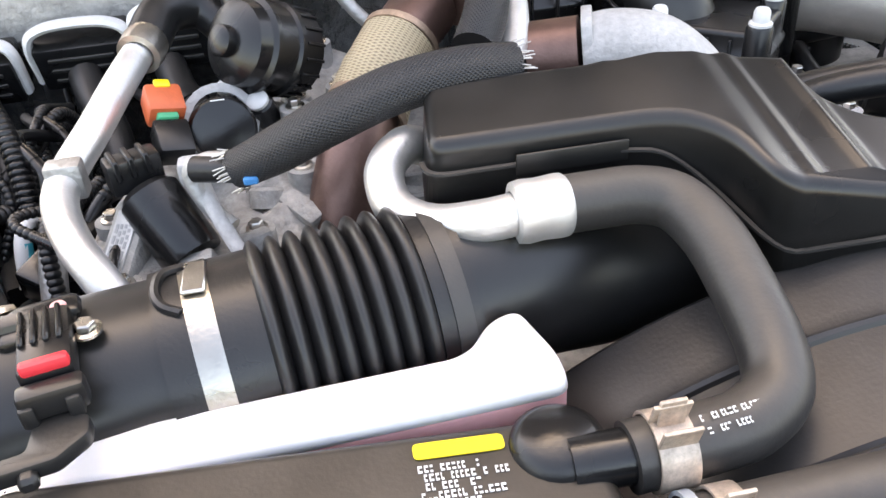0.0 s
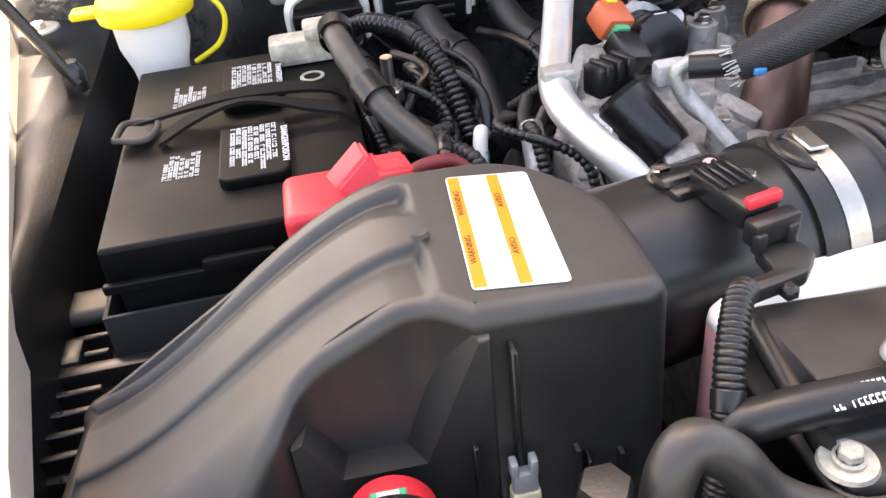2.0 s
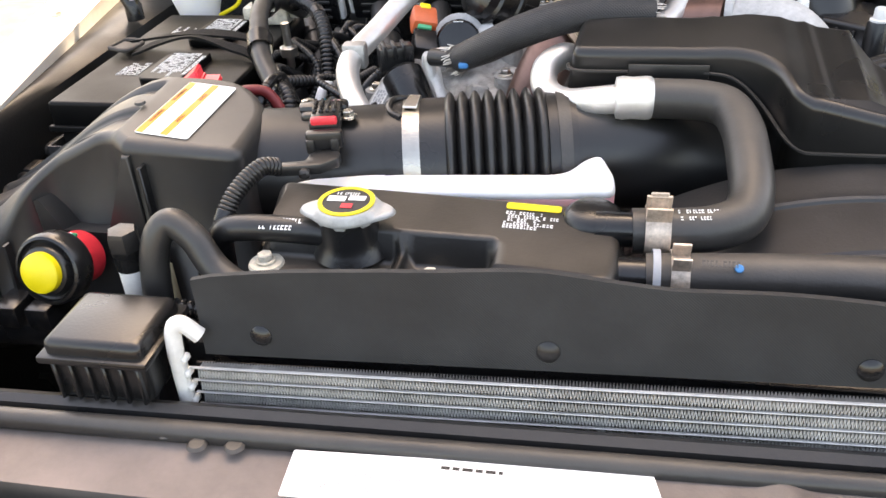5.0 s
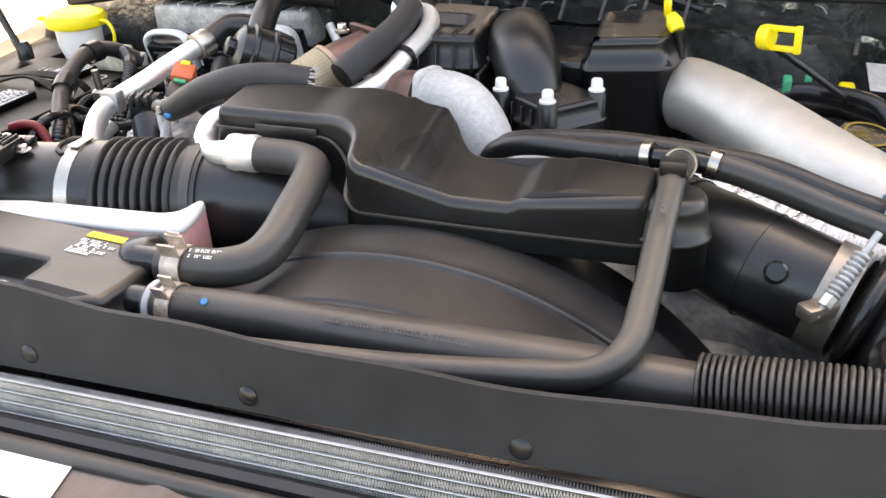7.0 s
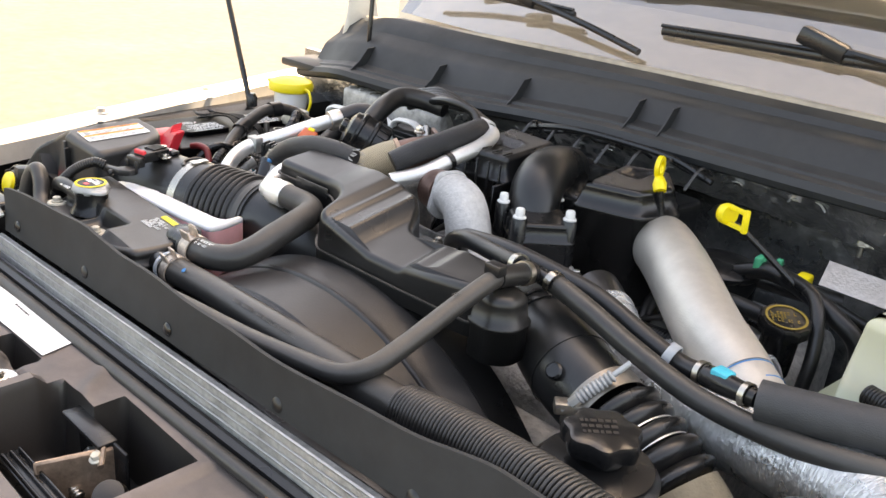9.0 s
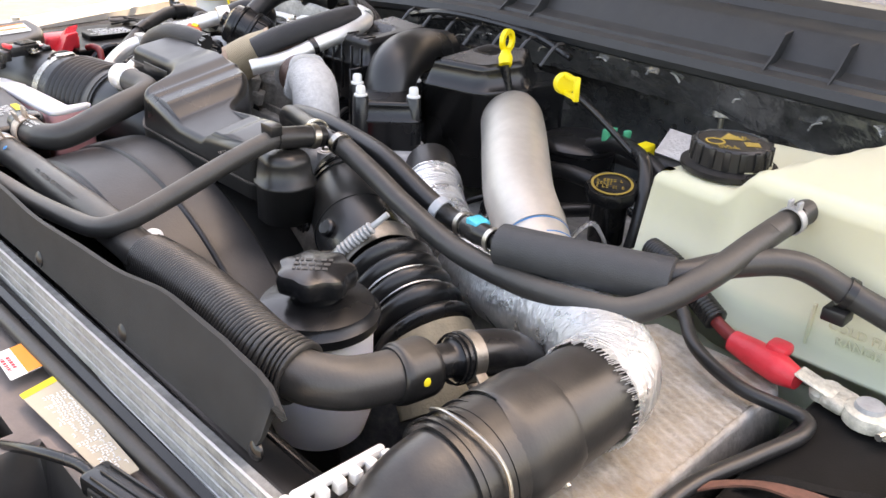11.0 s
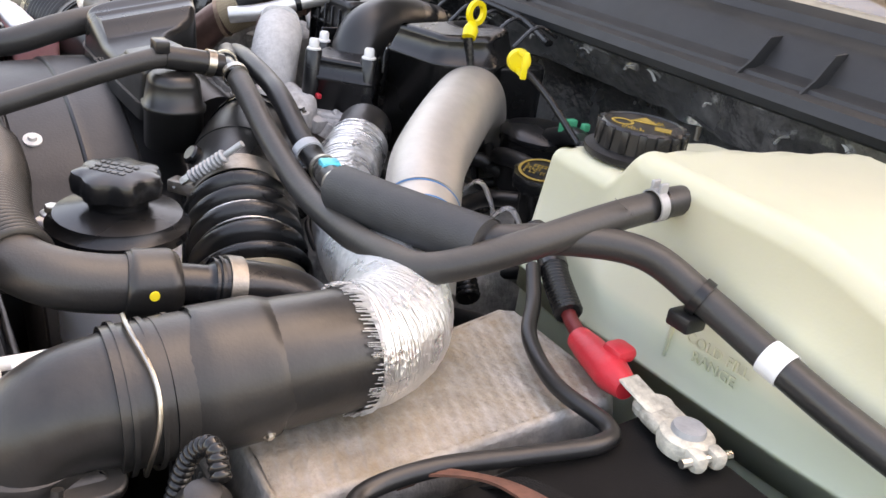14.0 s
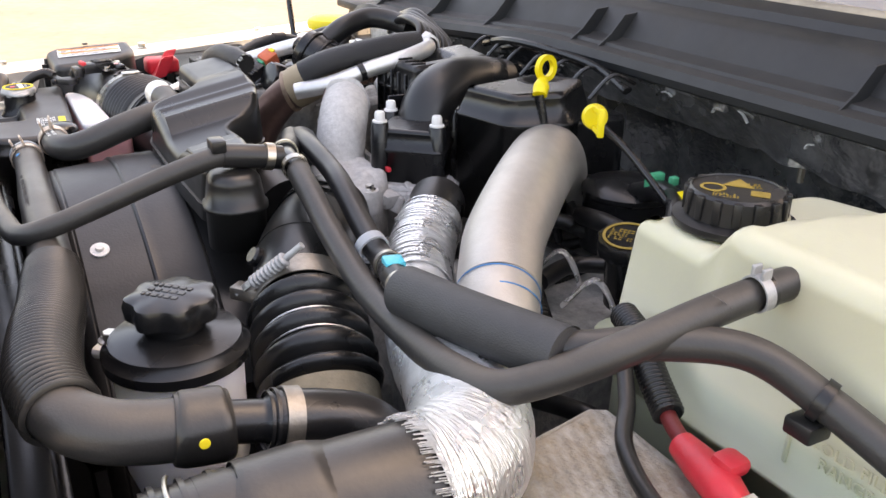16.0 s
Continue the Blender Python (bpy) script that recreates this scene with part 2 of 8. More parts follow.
FOIL = mat("foil_heat_sleeve", (0.84, 0.84, 0.83), 0.30, 0.85, var=0.1, scale=200, bump=0)
on, ol = FOIL.node_tree.nodes, FOIL.node_tree.links
oc = on.new("ShaderNodeTexCoord")
prev = None
for kind, sc, st, di in (("noise", 85, 1.0, 0.006), ("cells", 230, 0.4, 0.002), ("weave", 30, 0.6, 0.0014)):
    if kind == "noise":
        tx = on.new("ShaderNodeTexNoise")
        tx.inputs["Detail"].default_value = 5
        tx.inputs["Scale"].default_value = 1.0
        om = on.new("ShaderNodeMapping")
        om.inputs["Scale"].default_value = (sc * 0.10, sc * 0.55, 1)
        om.inputs["Rotation"].default_value = (0, 0, 0.12)
        ol.new(oc.outputs["UV"], om.inputs["Vector"])
        ol.new(om.outputs["Vector"], tx.inputs["Vector"])
        hgt = tx.outputs["Fac"]
    elif kind == "cells":
        tx = on.new("ShaderNodeTexVoronoi")
        tx.inputs["Scale"].default_value = sc
        ol.new(oc.outputs["Object"], tx.inputs["Vector"])
        hgt = tx.outputs["Distance"]
    else:
        tx = on.new("ShaderNodeTexWave")
        tx.bands_direction = "Y"
        tx.inputs["Scale"].default_value = sc
        tx.inputs["Distortion"].default_value = 2.0
        ol.new(oc.outputs["UV"], tx.inputs["Vector"])
        hgt = tx.outputs["Fac"]
    bp = on.new("ShaderNodeBump")
    bp.inputs["Strength"].default_value = st
    bp.inputs["Distance"].default_value = di
    ol.new(hgt, bp.inputs["Height"])
    if prev:
        ol.new(prev, bp.inputs["Normal"])
    prev = bp.outputs["Normal"]
ol.new(prev, on["Principled BSDF"].inputs["Normal"])
HOOD_UNDERSIDE = mat("dark_hood_underside", (0.018, 0.018, 0.018), 0.9, bump=0.5, bscale=200)
SLEEVE = weave("braided_hose_sleeve", (0.026, 0.0265, 0.029), (0.008, 0.008, 0.009), 22, 22, 0.42)
glass = bpy.data.materials.new("windshield_glass")
glass.use_nodes = True
gb = glass.node_tree.nodes["Principled BSDF"]
gb.inputs["Base Color"].default_value = (0.45, 0.47, 0.45, 1)
gb.inputs["Roughness"].default_value = 0.03
gb.inputs["Transmission Weight"].default_value = 1.0
gb.inputs["IOR"].default_value = 2.3
gb.inputs["Coat Weight"].default_value = 1.0

# ---- building helpers ----
from mathutils import geometry

BASE = {}


def finish(bm, sharp=38):
    bmesh.ops.recalc_face_normals(bm, faces=bm.faces)
    lim = radians(sharp)
    for f in bm.faces:
        f.smooth = True
    for e in bm.edges:
        if len(e.link_faces) == 2 and e.calc_face_angle(0) > lim:
            e.smooth = False


def to_object(name, bm, material, off, sharp=38):
    finish(bm, sharp)
    bm.transform(Matrix.Translation(-off))
    me = bpy.data.meshes.new(name)
    lay = bm.verts.layers.float_vector.get("cn")
    cn = [v[lay].copy() for v in bm.verts] if lay else None
    if lay:
        bm.verts.layers.float_vector.remove(lay)
    bm.to_mesh(me)
    bm.free()
    if cn:
        me.normals_split_custom_set_from_vertices(cn)
    me.materials.append(material)
    return new(name, me)


def thing(name, at, label, category, group="", kind=""):
    ob = new(name)
    ob.empty_display_size = 0.02
    ob.location = at
    BASE[ob] = Vector(at)
    return tagged(ob, label, category, group, kind)


def part(name, bm, material, parent, label="", sharp=38):
    off = BASE[parent]
    ob = to_object(name, bm, material, off, sharp)
    ob.parent = parent
    BASE[ob] = off
    if label:
        tagged(ob, label)
    return ob


def solo(name, bm, material, label, category, kind="", group="", sharp=38):
    """A thing that is one mesh, its origin at the middle of its foot."""
    xs = [v.co for v in bm.verts]
    lo = Vector([min(c[i] for c in xs) for i in range(3)])
    hi = Vector([max(c[i] for c in xs) for i in range(3)])
    off = Vector(((lo.x + hi.x) / 2, (lo.y + hi.y) / 2, lo.z))
    ob = to_object(name, bm, material, off, sharp)
    ob.location = off
    BASE[ob] = off
    return tagged(ob, label, category, group, kind)


def B():
    return bmesh.new()


def merge(bm, tmp):
    me = bpy.data.meshes.new("tmp")
    tmp.to_mesh(me)
    tmp.free()
    bm.from_mesh(me)
    bpy.data.meshes.remove(me)
    return bm


def spline(pts, n=8):
    """Points on a smooth curve through the given ones."""
    p = [Vector(q) for q in pts]
    if len(p) == 2:
        return [p[0].lerp(p[1], i / n) for i in range(n + 1)], [i / n for i in range(n + 1)]
    q = [p[0] * 2 - p[1]] + p + [p[-1] * 2 - p[-2]]
    out, us = [], []
    for i in range(1, len(q) - 2):
        a, b, c, d = q[i - 1], q[i], q[i + 1], q[i + 2]
        for k in range(n):
            t = k / n
            out.append(0.5 * (2 * b + (c - a) * t + (2 * a - 5 * b + 4 * c - d) * t * t + (3 * b - a - 3 * c + d) * t ** 3))
            us.append(i - 1 + t)
    out.append(p[-1])
    us.append(len(p) - 1.0)
    return out, us


def frames(path):
    """Tangents and a pair of side directions that turn as little as possible."""
    tans = []
    for i in range(len(path)):
        a, b = path[max(i - 1, 0)], path[min(i + 1, len(path) - 1)]
        tans.append((b - a).normalized())
    ref = Vector((0, 0, 1)) if abs(tans[0].z) < 0.9 else Vector((0, 1, 0))
    s = tans[0].cross(ref).normalized()
    res = []
    for t in tans:
        s = (s - t * s.dot(t)).normalized()
        res.append((t, s, t.cross(s).normalized()))
    return res


def tube(bm, pts, r, seg=14, n=8, ribs=0, amp=0.0, caps=True, squash=1.0, sharp_ribs=False, jitter=0.0):
    """A round tube along a smooth curve. r: one radius, or one for each point. ribs: corrugations along it, amp deep."""
    path, us = spline(pts, n)
    if ribs:
        length = [0.0]
        for a, b in zip(path, path[1:]):
            length.append(length[-1] + (b - a).length)
        m = ribs * 6
        fine, fu, j = [], [], 0
        for i in range(m + 1):
            s = length[-1] * i / m
            while j < len(length) - 2 and length[j + 1] < s:
                j += 1
            t = (s - length[j]) / max(length[j + 1] - length[j], 1e-9)
            fine.append(path[j].lerp(path[j + 1], t))
            fu.append(us[j] + (us[j + 1] - us[j]) * t)
        path, us = fine, fu
    fr = frames(path)
    rings = []
    uvl = bm.loops.layers.uv.verify()
    for i, (p, (t, s, u)) in enumerate(zip(path, fr)):
        if isinstance(r, (list, tuple)):
            k = min(int(us[i]), len(r) - 2)
            rad = r[k] + (r[k + 1] - r[k]) * (us[i] - k)
        else:
            rad = r
        if ribs:
            ph = (i % 6) / 6
            w = math.sin(ph * math.pi) ** (0.35 if sharp_ribs else 0.8)
            rad += amp * (w * 2 - 1)
        ring = []
        for k in range(seg):
            a = 2 * math.pi * k / seg
            rr = rad * (1 + (jitter * noise.noise(p * 90 + Vector((k * 0.9, 0, 0))) if jitter else 0))
            ring.append(bm.verts.new(p + s * math.cos(a) * rr + u * math.sin(a) * rr * squash))
        rings.append(ring)
    total = 0.0
    for i, (a, b) in enumerate(zip(rings, rings[1:])):
        step = (path[i + 1] - path[i]).length
        for k in range(seg):
            f = bm.faces.new((a[k], a[(k + 1) % seg], b[(k + 1) % seg], b[k]))
            for lp, (cu, cv) in zip(f.loops, ((k, 0), (k + 1, 0), (k + 1, 1), (k, 1))):
                lp[uvl].uv = (cu / seg, (total + step * cv) * 10)
        total += step
    if caps:
        bm.faces.new(rings[0])
        bm.faces.new(rings[-1])
    return bm


def aim(at, along):
    """A pose whose z axis points along."""
    return Matrix.Translation(at) @ Vector(along).to_track_quat("Z", "Y").to_matrix().to_4x4()


def lathe(bm, prof, m=Matrix(), seg=32, a0=0.0, a1=360.0, wave=0, amp=0.0):
    """A turned shape: (radius, height) pairs round z, posed by m. wave: lobes of a grip."""
    full = abs(a1 - a0) >= 359.9
    cnt = seg if full else seg + 1
    rings = []
    for r, z in prof:
        if r < 1e-6:
            rings.append([bm.verts.new(m @ Vector((0, 0, z)))])
            continue
        ring = []
        for k in range(cnt):
            a = radians(a0 + (a1 - a0) * k / seg)
            rr = r * (1 + amp * math.cos(a * wave)) if wave else r
            ring.append(bm.verts.new(m @ Vector((rr * math.cos(a), rr * math.sin(a), z))))
        rings.append(ring)
    for a, b in zip(rings, rings[1:]):
        for k in range(seg):
            k2 = (k + 1) % cnt
            if len(a) == 1 and len(b) == 1:
                continue
            if len(a) == 1:
                bm.faces.new((a[0], b[k2], b[k]))
            elif len(b) == 1:
                bm.faces.new((a[k], a[k2], b[0]))
            else:
                bm.faces.new((a[k], a[k2], b[k2], b[k]))
    return bm


def box(bm, lo, hi, bev=0.002, seg=2, m=Matrix()):
    """A box from corner to corner with rounded edges, then posed by m."""
    t = bmesh.new()
    lo, hi = Vector(lo), Vector(hi)
    bmesh.ops.create_cube(t, size=1, matrix=Matrix.Translation((lo + hi) / 2) @ Matrix.Diagonal((*(hi - lo), 1)))
    if bev:
        bmesh.ops.bevel(t, geom=list(t.edges), offset=bev, segments=seg, affect="EDGES", profile=0.5)
    t.transform(m)
    return merge(bm, t)


def fillet(pts, r, seg=5):
    """A closed outline with its corners rounded; r: one radius or one a corner."""
    out = []
    n = len(pts)
    for i in range(n):
        rad = r[i] if isinstance(r, (list, tuple)) else r
        p = Vector(pts[i])
        a, b = Vector(pts[i - 1]) - p, Vector(pts[(i + 1) % n]) - p
        if rad <= 0:
            out.append(p)
            continue
        d = min(rad, a.length * 0.45, b.length * 0.45)
        s, e = p + a.normalized() * d, p + b.normalized() * d
        for k in range(seg + 1):
            t = k / seg
            out.append(s * (1 - t) ** 2 + p * 2 * t * (1 - t) + e * t * t)
    return out


def inset(pts, d):
    n = len(pts)
    area = sum(pts[i - 1].x * pts[i].y - pts[i].x * pts[i - 1].y for i in range(n))
    sg = 1 if area > 0 else -1
    out = []
    for i in range(n):
        t = (pts[(i + 1) % n] - pts[i - 1]).normalized()
        out.append(pts[i] + Vector((-t.y, t.x)) * d * sg)
    return out


def shell(bm, outline, zbot, ztop, rnd=0.008, grid=0.02, draft=0.0, flange=None, steps=4):
    """A moulded body over an outline: walls from zbot, a rounded rim, and a top whose height may vary."""
    top = ztop if callable(ztop) else (lambda x, y: ztop)
    bot = zbot if callable(zbot) else (lambda x, y: zbot)
    base = [Vector(p[:2]) for p in outline]
    n = len(base)
    levels = [(0.0, lambda p: bot(p.x, p.y))]
    if flange:
        z, out = flange
        for zz, oo in ((z - 0.003, 0), (z - 0.002, -out), (z + 0.002, -out), (z + 0.003, 0)):
            levels.append((oo, lambda p, zz=zz: zz))
    levels.append((draft, lambda p: top(p.x, p.y) - rnd))
    for k in range(1, steps + 1):
        a = math.pi / 2 * k / steps
        levels.append((draft + rnd * (1 - math.cos(a)), lambda p, a=a: top(p.x, p.y) - rnd * (1 - math.sin(a))))
    rings, last = [], base
    cn = bm.verts.layers.float_vector.get("cn") or bm.verts.layers.float_vector.new("cn")
    outw = [(q - p).normalized() for p, q in zip(base, inset(base, -0.001))]

    def upward(x, y, h=0.0012):
        return Vector(((top(x - h, y) - top(x + h, y)) / (2 * h), (top(x, y - h) - top(x, y + h)) / (2 * h), 1)).normalized()
    for li, (d, zf) in enumerate(levels):
        ins = inset(base, d) if d else base
        rings.append([bm.verts.new((p.x, p.y, zf(p))) for p in ins])
        k = li - (len(levels) - 1 - steps)
        if k >= 0:
            a = math.pi / 2 * k / steps
            for v, p, o in zip(rings[-1], ins, outw):
                v[cn] = (Vector((o.x, o.y, 0)) * math.cos(a) + upward(p.x, p.y) * math.sin(a)).normalized()
        last = ins
    for a, b in zip(rings, rings[1:]):
        for k in range(n):
            bm.faces.new((a[k], a[(k + 1) % n], b[(k + 1) % n], b[k]))
    bm.faces.new(rings[0])
    lo = Vector((min(p.x for p in last), min(p.y for p in last)))
    hi = Vector((max(p.x for p in last), max(p.y for p in last)))
    pts = list(last)

    def inside(q):
        hit = False
        for i in range(n):
            a, b = last[i - 1], last[i]
            if (a.y > q.y) != (b.y > q.y) and q.x < (b.x - a.x) * (q.y - a.y) / (b.y - a.y) + a.x:
                hit = not hit
        return hit and min((q - p).length for p in last) > grid * 0.4
    y = lo.y + grid / 2
    while y < hi.y:
        x = lo.x + grid / 2
        while x < hi.x:
            q = Vector((x, y))
            if inside(q):
                pts.append(q)
            x += grid
        y += grid
    vs, _, fs, orig, _, _ = geometry.delaunay_2d_cdt(pts, [(i, (i + 1) % n) for i in range(n)], [], 1, 1e-7)
    made = []
    for i, p in enumerate(vs):
        src = [o for o in orig[i] if o < n]
        if src:
            made.append(rings[-1][src[0]])
        else:
            made.append(bm.verts.new((p.x, p.y, top(p.x, p.y))))
            made[-1][cn] = upward(p.x, p.y)
    for f in fs:
        try:
            bm.faces.new([made[i] for i in f])
        except ValueError:
            pass
    return bm


def plate(bm, outline, z0, z1, bev=0.0, m=Matrix()):
    """A flat piece cut to an outline."""
    t = bmesh.new()
    vs = [t.verts.new((p[0], p[1], z0)) for p in outline]
    f = t.faces.new(vs)
    r = bmesh.ops.extrude_face_region(t, geom=[f])
    bmesh.ops.translate(t, verts=[v for v in r["geom"] if isinstance(v, bmesh.types.BMVert)], vec=(0, 0, z1 - z0))
    bmesh.ops.recalc_face_normals(t, faces=t.faces)
    if bev:
        es = [e for e in t.edges if abs(e.verts[0].co.z - e.verts[1].co.z) < 1e-7]
        bmesh.ops.bevel(t, geom=es, offset=bev, segments=2, affect="EDGES", profile=0.5)
    t.transform(m)
    return merge(bm, t)


def chip(bm, m, x, y, w, h, t):
    """One raised fleck of print on a label's plane."""
    c = [bm.verts.new(m @ Vector((x + dx * w, y + dy * h, z))) for z in (-t / 2, t / 2) for dx, dy in ((0, -0.5), (1, -0.5), (1, 0.5), (0, 0.5))]
    bm.faces.new(c[4:])
    for k in range(4):
        bm.faces.new((c[k], c[(k + 1) % 4], c[4 + (k + 1) % 4], c[4 + k]))


def bars(bm, m, w, h, rows, seed=0, fill=0.55, gap=0.25, thick=0.0004, ragged=True):
    """Lines of print that cannot be read, as short bars on a label's plane."""
    rnd = random.Random(seed)
    lh = h / rows
    for i in range(rows):
        y = h / 2 - (i + 0.5) * lh
        x = -w / 2
        end = w / 2 * (rnd.uniform(0.5, 1.0) if ragged else 1.0)
        while x < end - w * 0.03:
            ww = min(rnd.uniform(0.05, 0.16) * w, end - x)
            chip(bm, m, x, y, ww, lh * fill, thick)
            x += ww + w * 0.035 * (1 + gap)
    return bm


def ticks(bm, m, w, h, seed=0, thick=0.0004):
    """A line of small worn print that cannot be read, letter by letter."""
    rnd = random.Random(seed)
    x = -w / 2
    while x < w / 2:
        cw = rnd.uniform(0.28, 0.55) * h
        if rnd.random() < 0.84:
            for dy, hh in ((0.36, 0.26), (-0.36, 0.26), (0.0, 1.0)):
                if rnd.random() < 0.85:
                    chip(bm, m, x, dy * h, cw if dy else cw * 0.34, h * hh, thick)
        x += cw + h * 0.22
    return bm


def print_block(bm, m, w, h, rows, seed=0, thick=0.0004):
    """Several ragged lines of small print."""
    rnd = random.Random(seed)
    lh = h / rows
    for i in range(rows):
        ww = w * rnd.uniform(0.6, 1.0)
        ticks(bm, m @ Matrix.Translation(((ww - w) / 2, h / 2 - (i + 0.5) * lh, 0)), ww, lh * 0.78, seed * 31 + i, thick)
    return bm


def letters(text, size, m, depth=0.0003):
    """Raised lettering in the built-in font."""
    cu = bpy.data.curves.new("text", "FONT")
    cu.body, cu.size, cu.extrude, cu.align_x, cu.align_y = text, size, depth, "CENTER", "CENTER"
    cu.resolution_u = 3
    ob = bpy.data.objects.new("text", cu)
    scene.collection.objects.link(ob)
    dg = bpy.context.evaluated_depsgraph_get()
    me = bpy.data.meshes.new_from_object(ob.evaluated_get(dg))
    t = bmesh.new()
    t.from_mesh(me)
    t.transform(m)
    bpy.data.objects.remove(ob)
    bpy.data.curves.remove(cu)
    bpy.data.meshes.remove(me)
    return t


def ring(bm, at, along, r, w, t=0.0015, seg=28):
    """A flat band round a hose."""
    return lathe(bm, [(r, -w / 2), (r + t, -w / 2), (r + t, w / 2), (r, w / 2)], aim(at, along), seg)


def clamp(parent, at, along, r, w=0.012, material=None, name="hose_clamp", ears=True, up=(0, 0, 1), label=""):
    """A spring clamp with its two ears standing up."""
    b = ring(B(), at, along, r, w)
    if ears:
        m = aim(at, along)
        d = (Vector(up) - Vector(along).normalized() * Vector(up).dot(Vector(along).normalized())).normalized()
        side = Vector(along).normalized().cross(d)
        for s in (-1, 1):
            c = Vector(at) + d * (r + 0.006) + side * s * 0.006
            rot = Matrix((side, Vector(along).normalized(), d)).transposed().to_4x4()
            box(b, (-0.001, -w / 2, -0.007), (0.001, w / 2, 0.006), 0.0004, 1, Matrix.Translation(c) @ rot)
    return part(name, b, material or STEEL, parent, label)


def bolt(bm, at, r=0.006, h=0.006, along=(0, 0, 1), flange=1.5):
    m = aim(at, along)
    lathe(bm, [(0, 0), (r * flange, 0), (r * flange, h * 0.25), (r * 1.02, h * 0.35)], m, 20)
    lathe(bm, [(r, h * 0.3), (r, h * 0.9), (r * 0.85, h), (0, h)], m, 6)
    return bm


def hose(name, pts, r, label, material=None, group="", seg=16, n=8, **kw):
    """A hose as a thing of its own, its tube a part."""
    base = Vector(min(pts, key=lambda p: p[2]))
    th = thing(name, base, label, "hose", group)
    part("tube", tube(B(), pts, r, seg, n, **kw), material or RUBBER, th)
    if name == "wire_loom":
        p, _ = spline(pts, 8)
        k = len(p) // 2
        part("tape_wrap", tube(B(), [p[k - 1], p[k], p[k + 1]], r * 1.13, 12, 4), BLACK, th)
    return th

def smooth01(v):
    v = max(0.0, min(1.0, v))
    return v * v * (3 - 2 * v)


# ---- the setting: ground, body and bay ----
g = B()
bmesh.ops.create_grid(g, x_segments=60, y_segments=60, size=150)
for v in g.verts:
    v.co.z = 0.02 * noise.noise(v.co * 0.2)
solo("ground", g, GROUND, "pale sunlit sandy dirt yard round the truck", "ground", "structure")

# added tub that closes the bay below and behind, deep shade put into its black
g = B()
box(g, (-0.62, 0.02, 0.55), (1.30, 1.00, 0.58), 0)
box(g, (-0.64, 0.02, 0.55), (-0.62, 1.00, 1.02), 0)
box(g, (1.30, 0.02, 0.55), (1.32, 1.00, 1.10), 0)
solo("bay_tub", g, DARK, "added undertray and apron walls of the engine bay, shade put into their black", "bay", "structure")
g = B()
box(g, (-0.66, 1.00, 0.55), (1.34, 1.02, 1.285), 0)
firewall = solo("firewall", g, FOIL_DARK, "firewall covered in dark crumpled foil insulation", "firewall", "structure")

# radiator support under the front panel and the body ahead of it, coloured as deep shade
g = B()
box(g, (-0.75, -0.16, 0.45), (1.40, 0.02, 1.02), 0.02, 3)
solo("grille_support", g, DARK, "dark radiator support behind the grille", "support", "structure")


def fender(side):
    """A front wing: outer skin, top rail and inner apron."""
    s = -1 if side == "p" else 1
    x_in = -0.566 if s < 0 else 1.245
    th = thing("fender", (x_in + s * 0.1, 0.4, 0.5), "dusty pale painted front fender of the truck", "fender", "fenders")
    prof = [(0.0, 1.150), (0.0, 1.185), (0.012, 1.193), (0.045, 1.196), (0.075, 1.188), (0.115, 1.15), (0.15, 1.05), (0.16, 0.85), (0.16, 0.5)]
    b = B()
    rows = []
    for y in np.linspace(-0.10, 1.9, 26):
        sh = 0.055 * max(0, (0.30 - y) / 0.4) ** 2 * 3
        up = 0.03 * max(0, min((y - 0.3) / 0.7, 1.3))
        rows.append([b.verts.new((x_in + s * dx - s * sh - (0.2 * (y - 0.5) if s < 0 else 0), y, z + up)) for dx, z in prof])
    for a, c in zip(rows, rows[1:]):
        for k in range(len(prof) - 1):
            b.faces.new((a[k], a[k + 1], c[k + 1], c[k]))
    part("skin", b, PAINT, th)
    for (y, z) in ((0.46, 1.209), (0.72, 1.217), (0.20, 1.200)):
        part("bolt", bolt(B(), (x_in + s * 0.03 - (0.2 * (y - 0.5) if s < 0 else 0), y, z - 0.010), 0.008, 0.012, flange=1.9), STEEL, th, "washered fender bolt")
    b = B()
    if s < 0:
        # moulded apron: a ledge inside the wing, dropping to the bay, with a bent gusset
        rows = []
        for y in np.linspace(0.02, 1.0, 20):
            o = -0.2 * (y - 0.5)
            w = 0.004 * math.sin(y * 40)
            rows.append([b.verts.new(q) for q in ((-0.572 + o, y, 1.183), (-0.566 + o * 0.8, y, 1.188), (-0.560 + o * 0.35, y, 1.187 + w * 0.3), (-0.552 + o * 0.1, y, 1.178), (-0.548, y, 1.150), (-0.545, y, 0.95), (-0.56, y, 0.95))])
        for a, c in zip(rows, rows[1:]):
            for k in range(6):
                b.faces.new((a[k], a[k + 1], c[k + 1], c[k]))
        part("apron", b, LINER, th, "dusty black inner apron ledge")
        part("washer_bolt", lathe(lathe(B(), [(0, 0.002), (0.021, 0.002), (0.022, 0), (0, 0)], Matrix.Translation((-0.624, 0.932, 1.203)), 28), [(0.008, 0.002), (0.008, 0.008), (0, 0.009)], Matrix.Translation((-0.624, 0.932, 1.203)), 6), TERMINAL, th, "pale washered bolt")
        return th
    box(b, (min(x_in, x_in - s * 0.05), 0.02, 1.14), (max(x_in, x_in - s * 0.05), 1.0, 1.16), 0.004)
    box(b, (min(x_in, x_in - s * 0.012), 0.02, 0.9), (max(x_in, x_in - s * 0.012), 1.0, 1.188), 0.003)
    part("apron", b, LINER, th, "dusty black inner apron rail")
    return th


fender("p")
fender("d")


